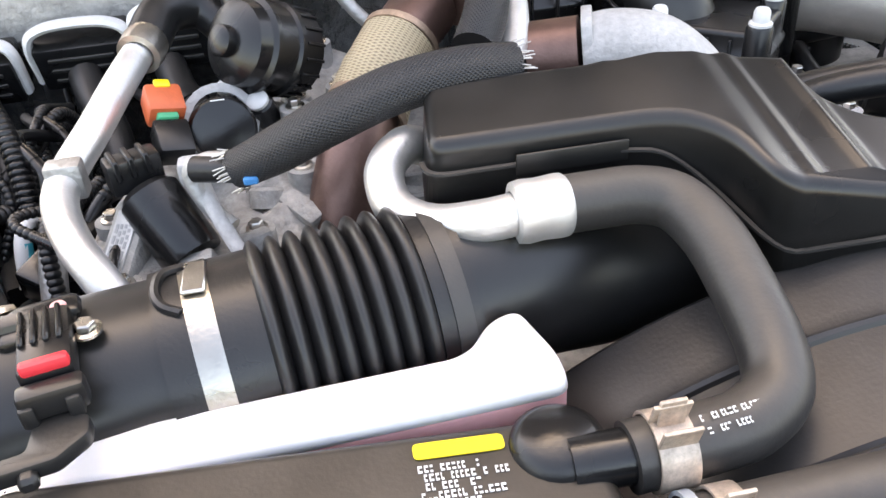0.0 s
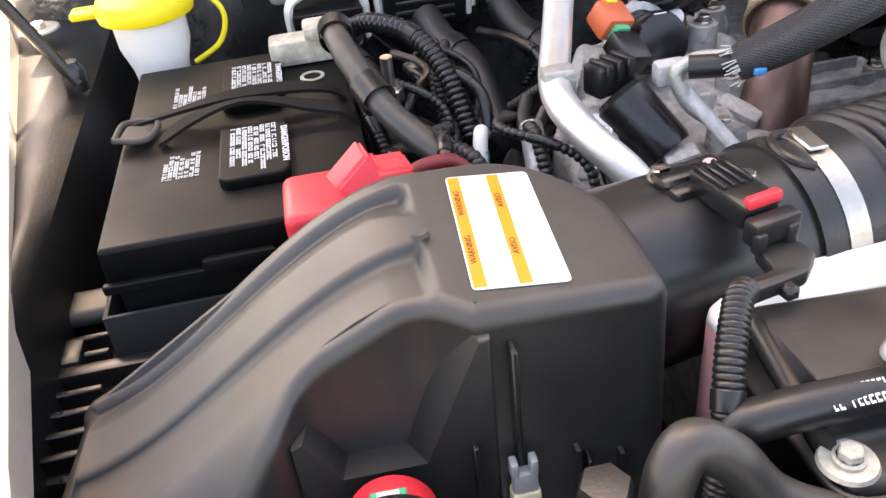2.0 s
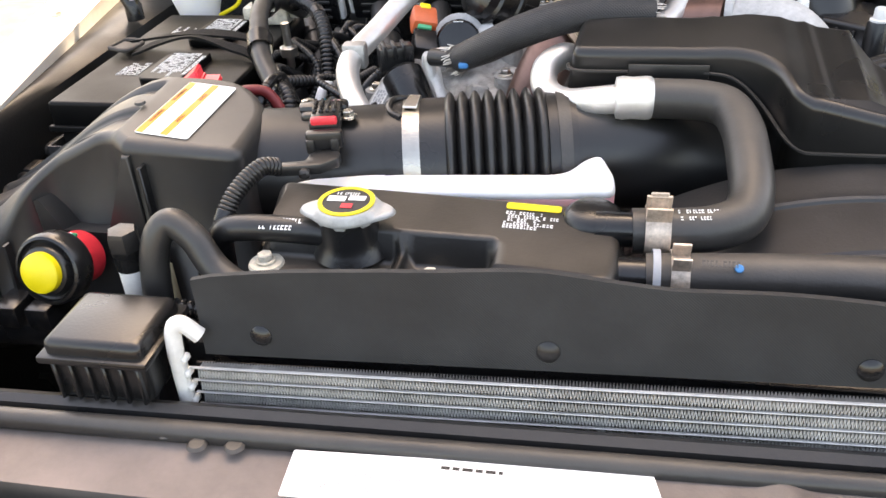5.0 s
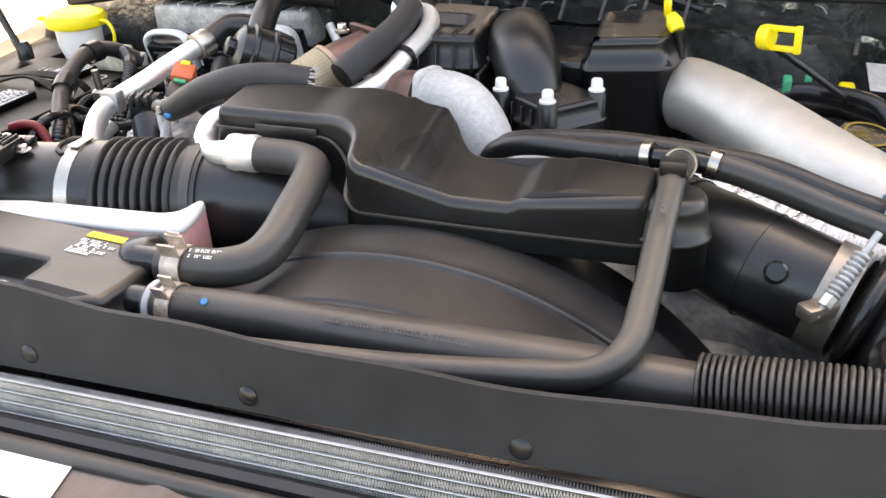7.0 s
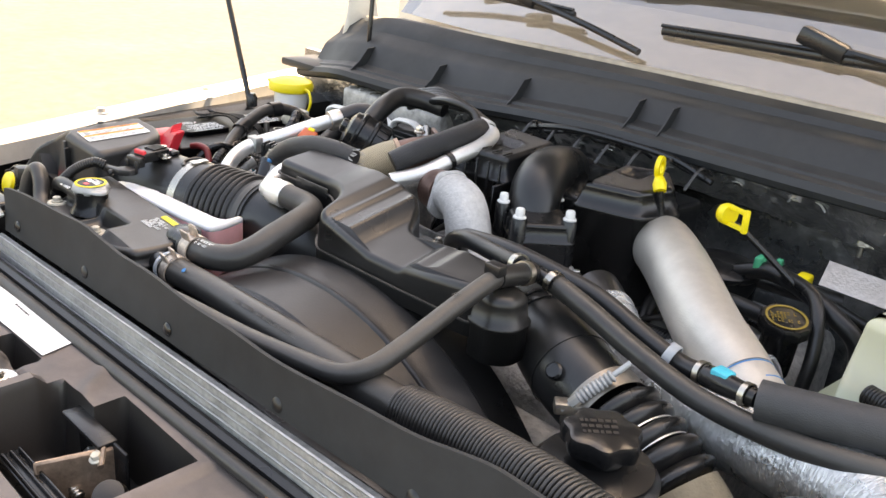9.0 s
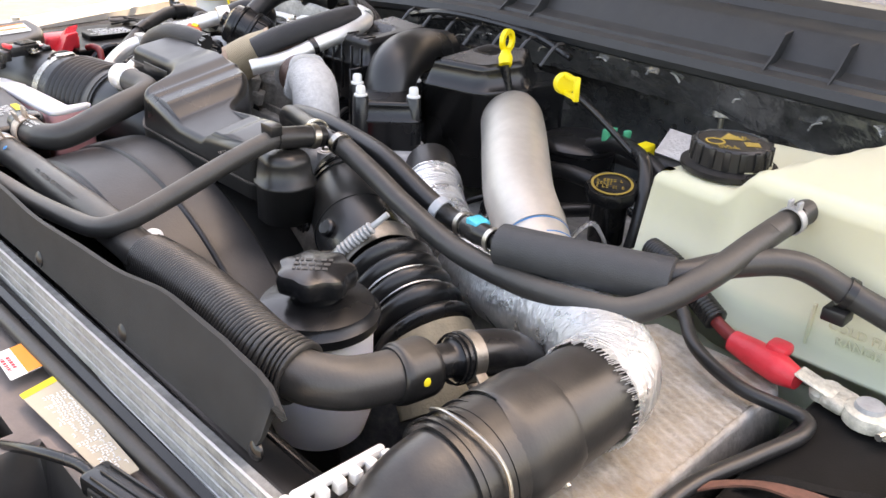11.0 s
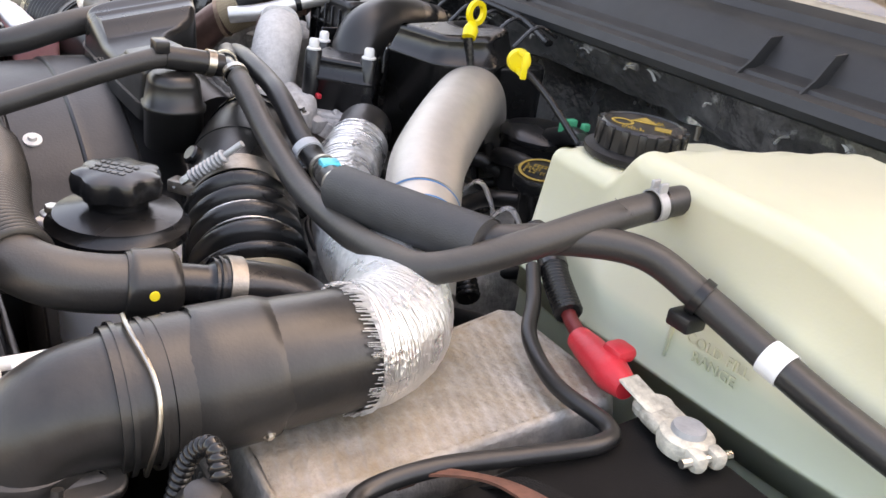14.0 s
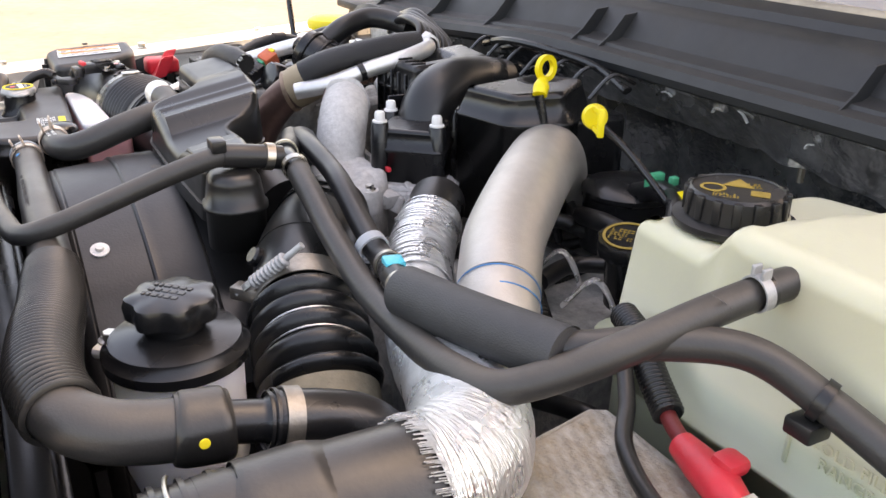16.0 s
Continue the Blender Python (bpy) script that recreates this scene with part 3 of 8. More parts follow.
def hood():
    th = thing("hood", (0.33, 1.10, 1.40), "raised pale painted hood with ribbed inner panel", "hood")
    m = Matrix.Translation((0.33, 1.17, 1.565)) @ Matrix.Rotation(radians(-85), 4, "X")
    b = B()
    box(b, (-0.93, -1.22, 0.0), (0.93, 0.0, 0.03), 0.012, 3, m)
    part("skin", b, PAINT, th)
    # dark ribs and liner, unseen, added to keep pale reflections off the bay
    b = B()
    for x in (-0.76, -0.25, 0.25, 0.76):
        box(b, (x - 0.05, -1.15, -0.028), (x + 0.05, -0.06, -0.004), 0.01, 2, m)
    for y in (-1.15, -0.62, -0.10):
        box(b, (-0.705, y - 0.05, -0.024), (0.705, y + 0.05, -0.006), 0.01, 2, m)
    part("rib_panel", b, HOOD_UNDERSIDE, th, "dark inner hood panel, unseen, added to darken reflections")
    part("liner", box(B(), (-0.88, -1.18, -0.0035), (0.88, -0.04, -0.001), 0.0, 1, m), HOOD_UNDERSIDE, th)
    return th


hood_lid = hood()


def cowl():
    th = thing("cowl", (0.33, 1.0, 1.25), "grey-black plastic cowl trough with upright fins", "cowl")
    b = B()
    prof = [(0.890, 1.298), (0.877, 1.304), (0.874, 1.313), (0.880, 1.323), (0.902, 1.325), (0.905, 1.329), (0.922, 1.330), (0.932, 1.334),
            (0.955, 1.366), (0.966, 1.371), (0.996, 1.376), (1.004, 1.386), (1.032, 1.394), (1.050, 1.392), (1.058, 1.30), (1.058, 1.24)]

    def sink(x):
        return 0.030 * smooth01((0.30 - x) / 0.55)
    rows = []
    for x in np.linspace(-0.58, 1.32, 40):
        edge = max(0, (-0.40 - x) / 0.18)
        rows.append([b.verts.new((x, y + 0.04 * edge, z - 0.03 * edge - sink(x) * smooth01((1.05 - y) / 0.12))) for y, z in prof])
    for a, c in zip(rows, rows[1:]):
        for k in range(len(prof) - 1):
            b.faces.new((a[k], a[k + 1], c[k + 1], c[k]))
    part("trough", b, COWL, th, sharp=30)
    for x in (-0.37, -0.161, 0.045, 0.279, 0.340, 0.719, 0.80):
        b = B()
        t = bmesh.new()
        vs = [t.verts.new(p) for p in ((0, 0.884, 1.318), (0, 0.950, 1.318), (0, 0.962, 1.366), (0, 0.934, 1.363), (0, 0.912, 1.338))]
        f = t.faces.new(vs)
        r = bmesh.ops.extrude_face_region(t, geom=[f])
        bmesh.ops.translate(t, verts=[v for v in r["geom"] if isinstance(v, bmesh.types.BMVert)], vec=(0.003, 0, 0))
        t.transform(Matrix.Translation((x, 0, -sink(x) * 0.9)))
        merge(b, t)
        part("fin", b, COWL, th)
    b = tube(B(), [(-0.50, 1.050, 1.372), (-0.1, 1.040, 1.390), (0.33, 1.046, 1.392), (0.8, 1.040, 1.390), (1.3, 1.05, 1.38)], 0.009, 10)
    part("trim_strip", b, TRIM_TAN, th, "dusty tan edge strip under the glass")
    return th


cowl()

b = B()
rows = []
for i in range(13):
    x = -0.50 + 1.74 * i / 12
    d = 0.10 * ((x - 0.37) / 0.87) ** 2
    rows.append([b.verts.new((x, 1.052 + d + 0.55 * k / 5, 1.388 + 0.60 * k / 5)) for k in range(6)])
for a, c in zip(rows, rows[1:]):
    for k in range(5):
        b.faces.new((a[k], a[k + 1], c[k + 1], c[k]))
ws = solo("windshield", b, glass, "clean tinted windshield glass above the cowl", "windshield", "structure")
b = B()
box(b, (-0.5, 1.95, 0.9), (1.3, 1.97, 2.0), 0)
box(b, (-0.5, 1.2, 0.9), (1.3, 1.97, 1.1), 0)
box(b, (-0.5, 1.10, 1.22), (1.3, 1.5, 1.30), 0.02)
ws.visible_shadow = False
solo("cabin_interior", b, DASH, "dim brownish truck cabin behind the glass", "cabin", "structure")


def cab():
    th = thing("truck_cab", (0.37, 2.0, 0.5), "pale painted cab of the truck behind the windshield", "cab", "", "structure")
    for s in (-1, 1):
        x = 0.37 + s * 0.99
        part("door", box(B(), (x - 0.06, 1.30, 0.5), (x + 0.06, 3.0, 1.45), 0.03, 3), PAINT, th)
        part("pillar", tube(B(), [(x - s * 0.02, 1.30, 1.42), (x - s * 0.14, 1.80, 1.98)], 0.045, 12), PAINT, th)
    part("roof", box(B(), (-0.50, 1.78, 1.96), (1.24, 3.0, 2.02), 0.03, 3), PAINT, th)
    return th


cab()


def wiper(pts, arm):
    th = thing("wiper", pts[0], "black windshield wiper lying on the glass", "wiper", "wipers")
    part("blade", tube(B(), pts, 0.0055, 8, 6, squash=1.4), BLACK, th)
    part("spine", tube(B(), [(x, y - 0.006, z + 0.010) for x, y, z in pts], 0.0035, 8, 6), BLACK, th)
    part("arm", tube(B(), arm, 0.0065, 8, 6), BLACK, th)
    b = box(B(), (-0.04, -0.014, -0.012), (0.04, 0.014, 0.016), 0.006, 2, Matrix.Translation(arm[-1]) @ Matrix.Rotation(0.3, 4, "Y"))
    part("joint", b, BLACK, th)
    return th


wiper([(0.205, 1.106, 1.455), (0.344, 1.104, 1.458), (0.58, 1.108, 1.460), (0.85, 1.13, 1.465)], [(0.95, 1.06, 1.41), (0.75, 1.08, 1.45), (0.48, 1.108, 1.476)])
wiper([(-0.42, 1.135, 1.46), (-0.2, 1.120, 1.462), (0.02, 1.10, 1.455)], [(0.19, 1.062, 1.418), (0.06, 1.08, 1.445), (-0.12, 1.112, 1.474)])

# ---- front: cover panel, seal, condenser and rubber flap ----
PZ = 1.135


def pocket(x, y, x0, x1, y0, y1, e=0.006):
    def s(v):
        return max(0.0, min(1.0, v))
    return s((x - x0) / e + 0.5) * s((x1 - x) / e + 0.5) * s((y - y0) / e + 0.5) * s((y1 - y) / e + 0.5)


def panel_z(x, y):
    z = PZ - 0.05 * max(0, (-0.055 - y) / 0.09) ** 1.5 + 0.003 * math.sin(x * 7)
    for x0, x1, y0, y1, d in ((-0.30, -0.16, -0.03, 0.02, 0.07), (-0.10, 0.030, -0.045, 0.023, 0.07), (0.060, 0.130, 0.013, 0.034, 0.05),
                              (0.190, 0.260, -0.060, 0.034, 0.09), (0.256, 0.385, -0.060, 0.066, 0.09), (0.45, 0.575, -0.06, 0.035, 0.09),
                              (0.610, 0.755, -0.07, 0.047, 0.08), (0.810, 0.857, -0.16, 0.043, 0.06), (0.855, 0.916, -0.16, 0.010, 0.045), (0.914, 1.010, -0.16, 0.017, 0.05)):
        z -= d * pocket(x, y, x0, x1, y0, y1, 0.005)
    z += 0.014 * pocket(x, y, 0.032, 0.120, -0.075, 0.008, 0.014)
    z += 0.012 * pocket(x, y, 0.165, 0.200, -0.075, 0.016, 0.010)
    z -= 0.006 * pocket(x, y, 0.122, 0.166, -0.05, 0.012, 0.006)
    z += 0.006 * pocket(x, y, 0.856, 0.915, 0.006, 0.072, 0.006)
    # shallow crease, step and cooling ribs
    z += 0.004 * math.exp(-((x - 0.20 + 0.8 * (y - 0.07)) / 0.012) ** 2) * pocket(x, y, 0.1, 0.3, 0.036, 0.095, 0.02)
    z -= 0.004 * pocket(x, y, 0.40, 0.60, 0.0, 0.2, 0.01)
    z += 0.006 * pocket(x, y, 0.64, 0.80, 0.050, 0.066, 0.006)
    return z


def smooth(v):
    v = max(0.0, min(1.0, v))
    return v * v * (3 - 2 * v)


def front_panel():
    th = thing("radiator_cover", (0.3, 0.0, 1.04), "dusty brownish-black plastic radiator cover panel with latch openings", "panel")
    b = B()
    xs, ys = np.arange(-0.42, 1.20, 0.004), np.arange(-0.150, 0.098, 0.004)
    grid = [[b.verts.new((x, y + 0.108 * smooth(max(0, (x - 0.83) / 0.22)) * max(0, (y + 0.15) / 0.248), panel_z(x, y))) for y in ys] for x in xs]
    for a, c in zip(grid, grid[1:]):
        for k in range(len(ys) - 1):
            b.faces.new((a[k], a[k + 1], c[k + 1], c[k]))
    part("panel", b, PANEL, th)
    # black slabs over the pocket floors put the openings' shade into colour
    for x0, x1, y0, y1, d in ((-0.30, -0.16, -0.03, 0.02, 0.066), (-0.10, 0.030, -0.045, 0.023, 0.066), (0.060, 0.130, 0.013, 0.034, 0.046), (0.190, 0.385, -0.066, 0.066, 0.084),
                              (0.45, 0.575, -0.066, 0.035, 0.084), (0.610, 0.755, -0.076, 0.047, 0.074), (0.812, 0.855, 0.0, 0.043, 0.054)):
        part("shade_slab", box(B(), (x0 + 0.002, y0 + 0.002, PZ - d - 0.012), (x1 - 0.002, y1 - 0.002, PZ - d), 0.001, 1), DARK, th, "black slab putting shade into the cover's opening")
    pts = [(-0.42, 0.088, 1.136), (0.0, 0.096, 1.137), (0.4, 0.104, 1.137), (0.70, 0.110, 1.137), (0.82, 0.114, 1.138), (0.878, 0.127, 1.139), (0.935, 0.148, 1.140), (0.971, 0.172, 1.141), (1.02, 0.200, 1.142), (1.10, 0.215, 1.142), (1.2, 0.22, 1.142)]
    part("seal", tube(B(), pts, 0.0085, 8, 8, squash=1.2), RUBBER, th, "black rubber edge seal")
    pts = [(-0.42, 0.070, 1.141), (0.0, 0.078, 1.142), (0.4, 0.086, 1.142), (0.70, 0.096, 1.142), (0.82, 0.100, 1.142), (0.878, 0.111, 1.142), (0.935, 0.131, 1.142), (0.975, 0.154, 1.142), (1.02, 0.182, 1.142), (1.10, 0.198, 1.142), (1.2, 0.20, 1.142)]
    part("rim", tube(B(), [(x, y + 0.002, z - 0.003) for x, y, z in pts], 0.0075, 10, 8), RUBBER_WORN, th)
    part("grille_rail", box(B(), (0.800, -0.045, 1.085), (0.960, 0.030, 1.102), 0.004, 2), RIB_GREY, th, "grey rail under the cover's edge")
    for x, y in ((0.842, 0.012), (0.872, 0.004), (0.90, 0.008)):
        part("rail_boss", lathe(B(), [(0.0055, 0.0), (0.0055, 0.003), (0.003, 0.0035), (0.003, 0.001), (0, 0.001)], Matrix.Translation((x, y, 1.102)), 14), RIB_GREY, th)
    for x, y, rz in ((0.963, 0.124, 25), (1.003, 0.176, 40)):
        mm = Matrix.Translation((x, y, 1.138)) @ Matrix.Rotation(radians(rz), 4, "Z")
        b = lathe(B(), [(0.011, 0.0), (0.011, 0.006), (0.008, 0.009), (0.0045, 0.010), (0.0045, 0.006), (0, 0.006)], mm, 18)
        box(b, (0.006, -0.006, 0.002), (0.020, 0.006, 0.010), 0.002, 2, mm)
        part("push_clip", b, PANEL, th, "dusty plastic push clip")
    return th


cover = front_panel()


def condenser():
    th = thing("condenser", (0.33, 0.115, 0.6), "silver finned radiator core with horizontal tubes", "radiator")
    lean = Matrix(((1, 0, 0, 0), (0, 1, 0, 0), (0.033, 0, 1, 0), (0, 0, 0, 1)))
    zs = [1.1690 - 0.0108 * i for i in range(11)]
    for z in zs:
        b = box(B(), (-0.185, 0.1105, z - 0.0005), (0.862, 0.1130, z + 0.0005), 0.0004, 1, lean)
        part("tube", b, FIN, th)
    part("backing", box(B(), (-0.185, 0.1205, 1.050), (0.862, 0.1225, 1.166), 0, 1, lean), BLACK, th)
    b = B()
    for z in zs[:-1]:
        up, lo = z - 0.0013, z - 0.0095
        n = 1000
        prev = None
        for i in range(n + 1):
            x = -0.18 + 1.035 * i / n
            zz = (up if i % 2 else lo) + 0.033 * x
            cur = [b.verts.new((x + dx, y, zz)) for dx, y in ((-0.00028, 0.1112), (0.00028, 0.1112), (0.00028, 0.1200), (-0.00028, 0.1200))]
            if prev:
                for k in range(4):
                    b.faces.new((prev[k], prev[(k + 1) % 4], cur[(k + 1) % 4], cur[k]))
            prev = cur
    o = part("zigzag_fin", b, FIN_DULL, th, "fine zigzag cooling fins")
    tagged(o, kind="stuff")
    b = box(B(), (-0.185, 0.112, 0.60), (0.862, 0.120, 1.045), 0.002)
    part("core", b, FIN, th)
    b = box(B(), (-0.2, 0.136, 0.60), (0.86, 0.165, 1.165), 0.004)
    part("radiator_tank", b, BLACK, th)
    b = tube(B(), [(-0.176, 0.118, 1.186), (-0.186, 0.115, 1.198), (-0.192, 0.113, 1.186), (-0.193, 0.112, 1.13), (-0.193, 0.112, 1.02)], 0.0058, 10, 6, jitter=0.08)
    part("side_bracket", b, WHITE_PLASTIC, th, "white crimped end bracket")
    for k in range(7):
        part("crimp_notch", box(B(), (-0.1885, 0.1075, 1.168 - 0.012 * k), (-0.1845, 0.1165, 1.173 - 0.012 * k), 0.0012, 1), WHITE_PLASTIC, th)
    b = box(B(), (-0.275, 0.09, 1.145), (-0.204, 0.15, 1.195), 0.006, 3)
    box(b, (-0.27, 0.10, 1.09), (-0.21, 0.15, 1.147), 0.004, 2)
    part("end_tank", b, BLACK, th)
    part("tank_lip", box(B(), (-0.279, 0.086, 1.178), (-0.200, 0.154, 1.184), 0.002, 2), BLACK, th)
    for k in range(6):
        part("tank_rib", box(B(), (-0.270 + 0.012 * k, 0.0865, 1.148), (-0.267 + 0.012 * k, 0.0915, 1.179), 0.001, 1), BLACK, th)
    return th


condenser()


def flap():
    th = thing("rubber_flap", (0.3, 0.12, 1.17), "black foam rubber air flap standing on the radiator", "flap")
    b = B()
    rows = []
    tops = [(-0.20, 1.218), (-0.17, 1.228), (-0.05, 1.240), (0.05, 1.242), (0.13, 1.235), (0.25, 1.234), (0.40, 1.236), (0.50, 1.241), (0.60, 1.250), (0.67, 1.261), (0.75, 1.262), (0.80, 1.2565), (0.815, 1.250), (0.823, 1.236)]
    for x in np.linspace(-0.178, 0.823, 70):
        top = float(np.interp(x, [q[0] for q in tops], [q[1] for q in tops])) + 0.0012 * math.sin(x * 40)
        low = 1.1715 + 0.033 * x + (max(0.0, x - 0.799) * 2.2)
        col = []
        for k in range(9):
            t = k / 8
            bow = 0.003 * math.sin(x * 11) * t * t
            col.append((x, 0.1235 + 0.006 * t + bow, low + (top - low) * t))
        rows.append([b.verts.new(p) for p in col] + [b.verts.new((p[0], p[1] + 0.004, p[2])) for p in reversed(col)])
    for a, c in zip(rows, rows[1:]):
        for k in range(len(a)):
            k2 = (k + 1) % len(a)
            b.faces.new((a[k], a[k2], c[k2], c[k]))
    b.faces.new(rows[0])
    b.faces.new(rows[-1])
    part("sheet", b, FOAM, th)
    for x in (-0.135, 0.055, 0.242, 0.431, 0.605, 0.799):
        b = lathe(B(), [(0, 0.0035), (0.005, 0.003), (0.0075, 0.001), (0.0075, -0.001), (0, -0.001)], aim((x, 0.1250, 1.187 + 0.020 * x), (0, -1, 0.15)), 16)
        part("push_clip", b, BLACK, th)
    return th


flap()

# ---- fan shroud ----
def shroud():
    th = thing("fan_shroud", (0.335, 0.24, 0.7), "large round black plastic fan shroud, dust-worn on top", "shroud")
    m = aim((0.290, 0.0, 0.896), (0, 1, 0))
    # a wide flat drum: drooping front lip, groove, dark band, raised ledge, dusty rear band
    b = lathe(B(), [(0.296, 0.204), (0.304, 0.205), (0.314, 0.2095), (0.3185, 0.2145), (0.3195, 0.2165), (0.3188, 0.2180), (0.3205, 0.2200), (0.3225, 0.2480),
                    (0.3240, 0.2775), (0.3262, 0.2788), (0.3275, 0.2810), (0.3270, 0.2835), (0.3282, 0.2900), (0.3290, 0.3290), (0.3270, 0.3325), (0.310, 0.334), (0.296, 0.330), (0.290, 0.21), (0.296, 0.204)], m, 160)
    part("ring", b, SHROUD, th, sharp=24)
    # guard plate curving down behind the ring
    b = B()
    rows = []
    for i in range(25):
        a = 0.22 + 0.75 * i / 24
        d = 0.012 + 0.030 * min(1.0, i / 6) ** 0.7
        rows.append([b.verts.new((0.290 + r * math.sin(a), y, 0.896 + r * math.cos(a))) for r, y in ((0.326, 0.333), (0.3275, 0.333 + d * 0.9), (0.3265, 0.333 + d), (0.318, 0.333 + d), (0.318, 0.333))])
    for a, c in zip(rows, rows[1:]):
        for k in range(5):
            b.faces.new((a[k], a[(k + 1) % 5], c[(k + 1) % 5], c[k]))
    b.faces.new(rows[0])
    b.faces.new(rows[-1])
    part("guard_plate", b, BLACK_SOFT, th, "dark smooth guard plate behind the ring")
    b = box(B(), (-0.15, 0.160, 0.70), (0.83, 0.172, 1.165), 0.004)
    part("front_plate", b, BLACK, th)
    b = box(B(), (-0.10, 0.172, 0.85), (0.16, 0.30, 1.09), 0.02, 3)
    part("side_wing", b, BLACK, th)
    b = lathe(B(), [(0, 0.006), (0.004, 0.0055), (0.0045, 0.002), (0.009, 0.001), (0.009, -0.002), (0, -0.002)], aim((0.430, 0.237, 1.1865), (0.43, -0.03, 0.88)), 20)
    part("push_clip", b, WHITE_PLASTIC, th, "white push clip")
    b = lathe(B(), [(0.03, 0.19), (0.05, 0.20), (0.05, 0.26), (0.0, 0.27)], m, 24)
    part("fan_hub", b, BLACK, th)
    for k in range(9):
        b = box(B(), (-0.035, -0.002, 0.045), (0.035, 0.002, 0.280), 0.002, 1,
                Matrix.Translation((0.29, 0.25, 0.896)) @ Matrix.Rotation(radians(40 * k + 12), 4, "Y") @ Matrix.Rotation(radians(32), 4, "Z"))
        part("fan_blade", b, BLACK, th)
    return th


shroud()

# ---- resonator box over the engine's front ----
def resonator():
    th = thing("resonator_box", (0.28, 0.42, 1.15), "black moulded plastic intake resonator box with rounded shoulders", "box")
    pts = [(0.048, 0.398), (0.165, 0.398), (0.205, 0.380), (0.220, 0.327), (0.345, 0.326), (0.478, 0.330), (0.480, 0.388), (0.42, 0.394),
           (0.318, 0.404), (0.302, 0.425), (0.290, 0.446), (0.255, 0.458), (0.14, 0.466), (0.056, 0.464)]
    rad = [0.017, 0.03, 0.03, 0.02, 0.03, 0.016, 0.016, 0.03, 0.012, 0.012, 0.012, 0.02, 0.03, 0.018]
    out = fillet(pts, rad, 6)

    def s(v):
        v = max(0.0, min(1.0, v))
        return v * v * (3 - 2 * v)

    def ramp(u, w, r=0.004):
        """A straight slope w wide with its two bends rounded."""
        return (math.hypot(u, r) + u - math.hypot(u - w, r) - u + w) / (2 * w)

    def top(x, y):
        z = 1.299 + 0.20 * (y - 0.444) - 0.006 * s((0.20 - x) / 0.05)
        z -= 0.009 * ramp(x - 0.222, 0.022, 0.003) + 0.015 * ramp(x - 0.274, 0.020, 0.002)
        z += 0.011 * ramp(x - 0.368, 0.016, 0.002) + 0.004 * ramp(x - 0.402, 0.010, 0.002)
        # rounded beads along the two creases
        z += 0.0030 * (math.exp(-((x - 0.244) / 0.005) ** 2) + math.exp(-((x - 0.276) / 0.005) ** 2))
        return z
    b = shell(B(), out, lambda x, y: 1.215 + 0.03 * s((0.20 - x) / 0.05), top, 0.0075, 0.003, 0.004, None, 6)
    part("body", b, BLACK_SOFT, th, sharp=60)
    b = B()
    o2 = inset(out, -0.0012)
    n = len(o2)
    for k in range(n):
        p, q = o2[k], o2[(k + 1) % n]
        if p.y > 0.42 and p.x < 0.28:
            continue
        zp = 1.232 + 0.036 * s((0.235 - p.x) / 0.06)
        zq = 1.232 + 0.036 * s((0.235 - q.x) / 0.06)
        vs = [b.verts.new(c) for c in ((p.x, p.y, zp - 0.0008), (q.x, q.y, zq - 0.0008), (q.x, q.y, zq + 0.0008), (p.x, p.y, zp + 0.0008))]
        b.faces.new(vs)
    bmesh.ops.remove_doubles(b, verts=b.verts, dist=1e-5)
    bmesh.ops.solidify(b, geom=list(b.faces), thickness=0.003)
    part("seam", b, RUBBER_WORN, th)
    b = shell(B(), fillet([(0.466, 0.333), (0.500, 0.328), (0.519, 0.345), (0.517, 0.376), (0.497, 0.386), (0.466, 0.382)], 0.013, 6), 1.196, lambda x, y: 1.270 - 0.2 * ((x - 0.490) ** 2 + (y - 0.356) ** 2) / 0.05, 0.009, 0.006, 0.003, (1.236, 0.0025))
    part("end_lobe", b, BLACK_SOFT, th)
    b = box(B(), (0.10, 0.3955, 1.262), (0.165, 0.3975, 1.275), 0.001)
    part("rib", b, BLACK_SOFT, th)
    return th


resonator()

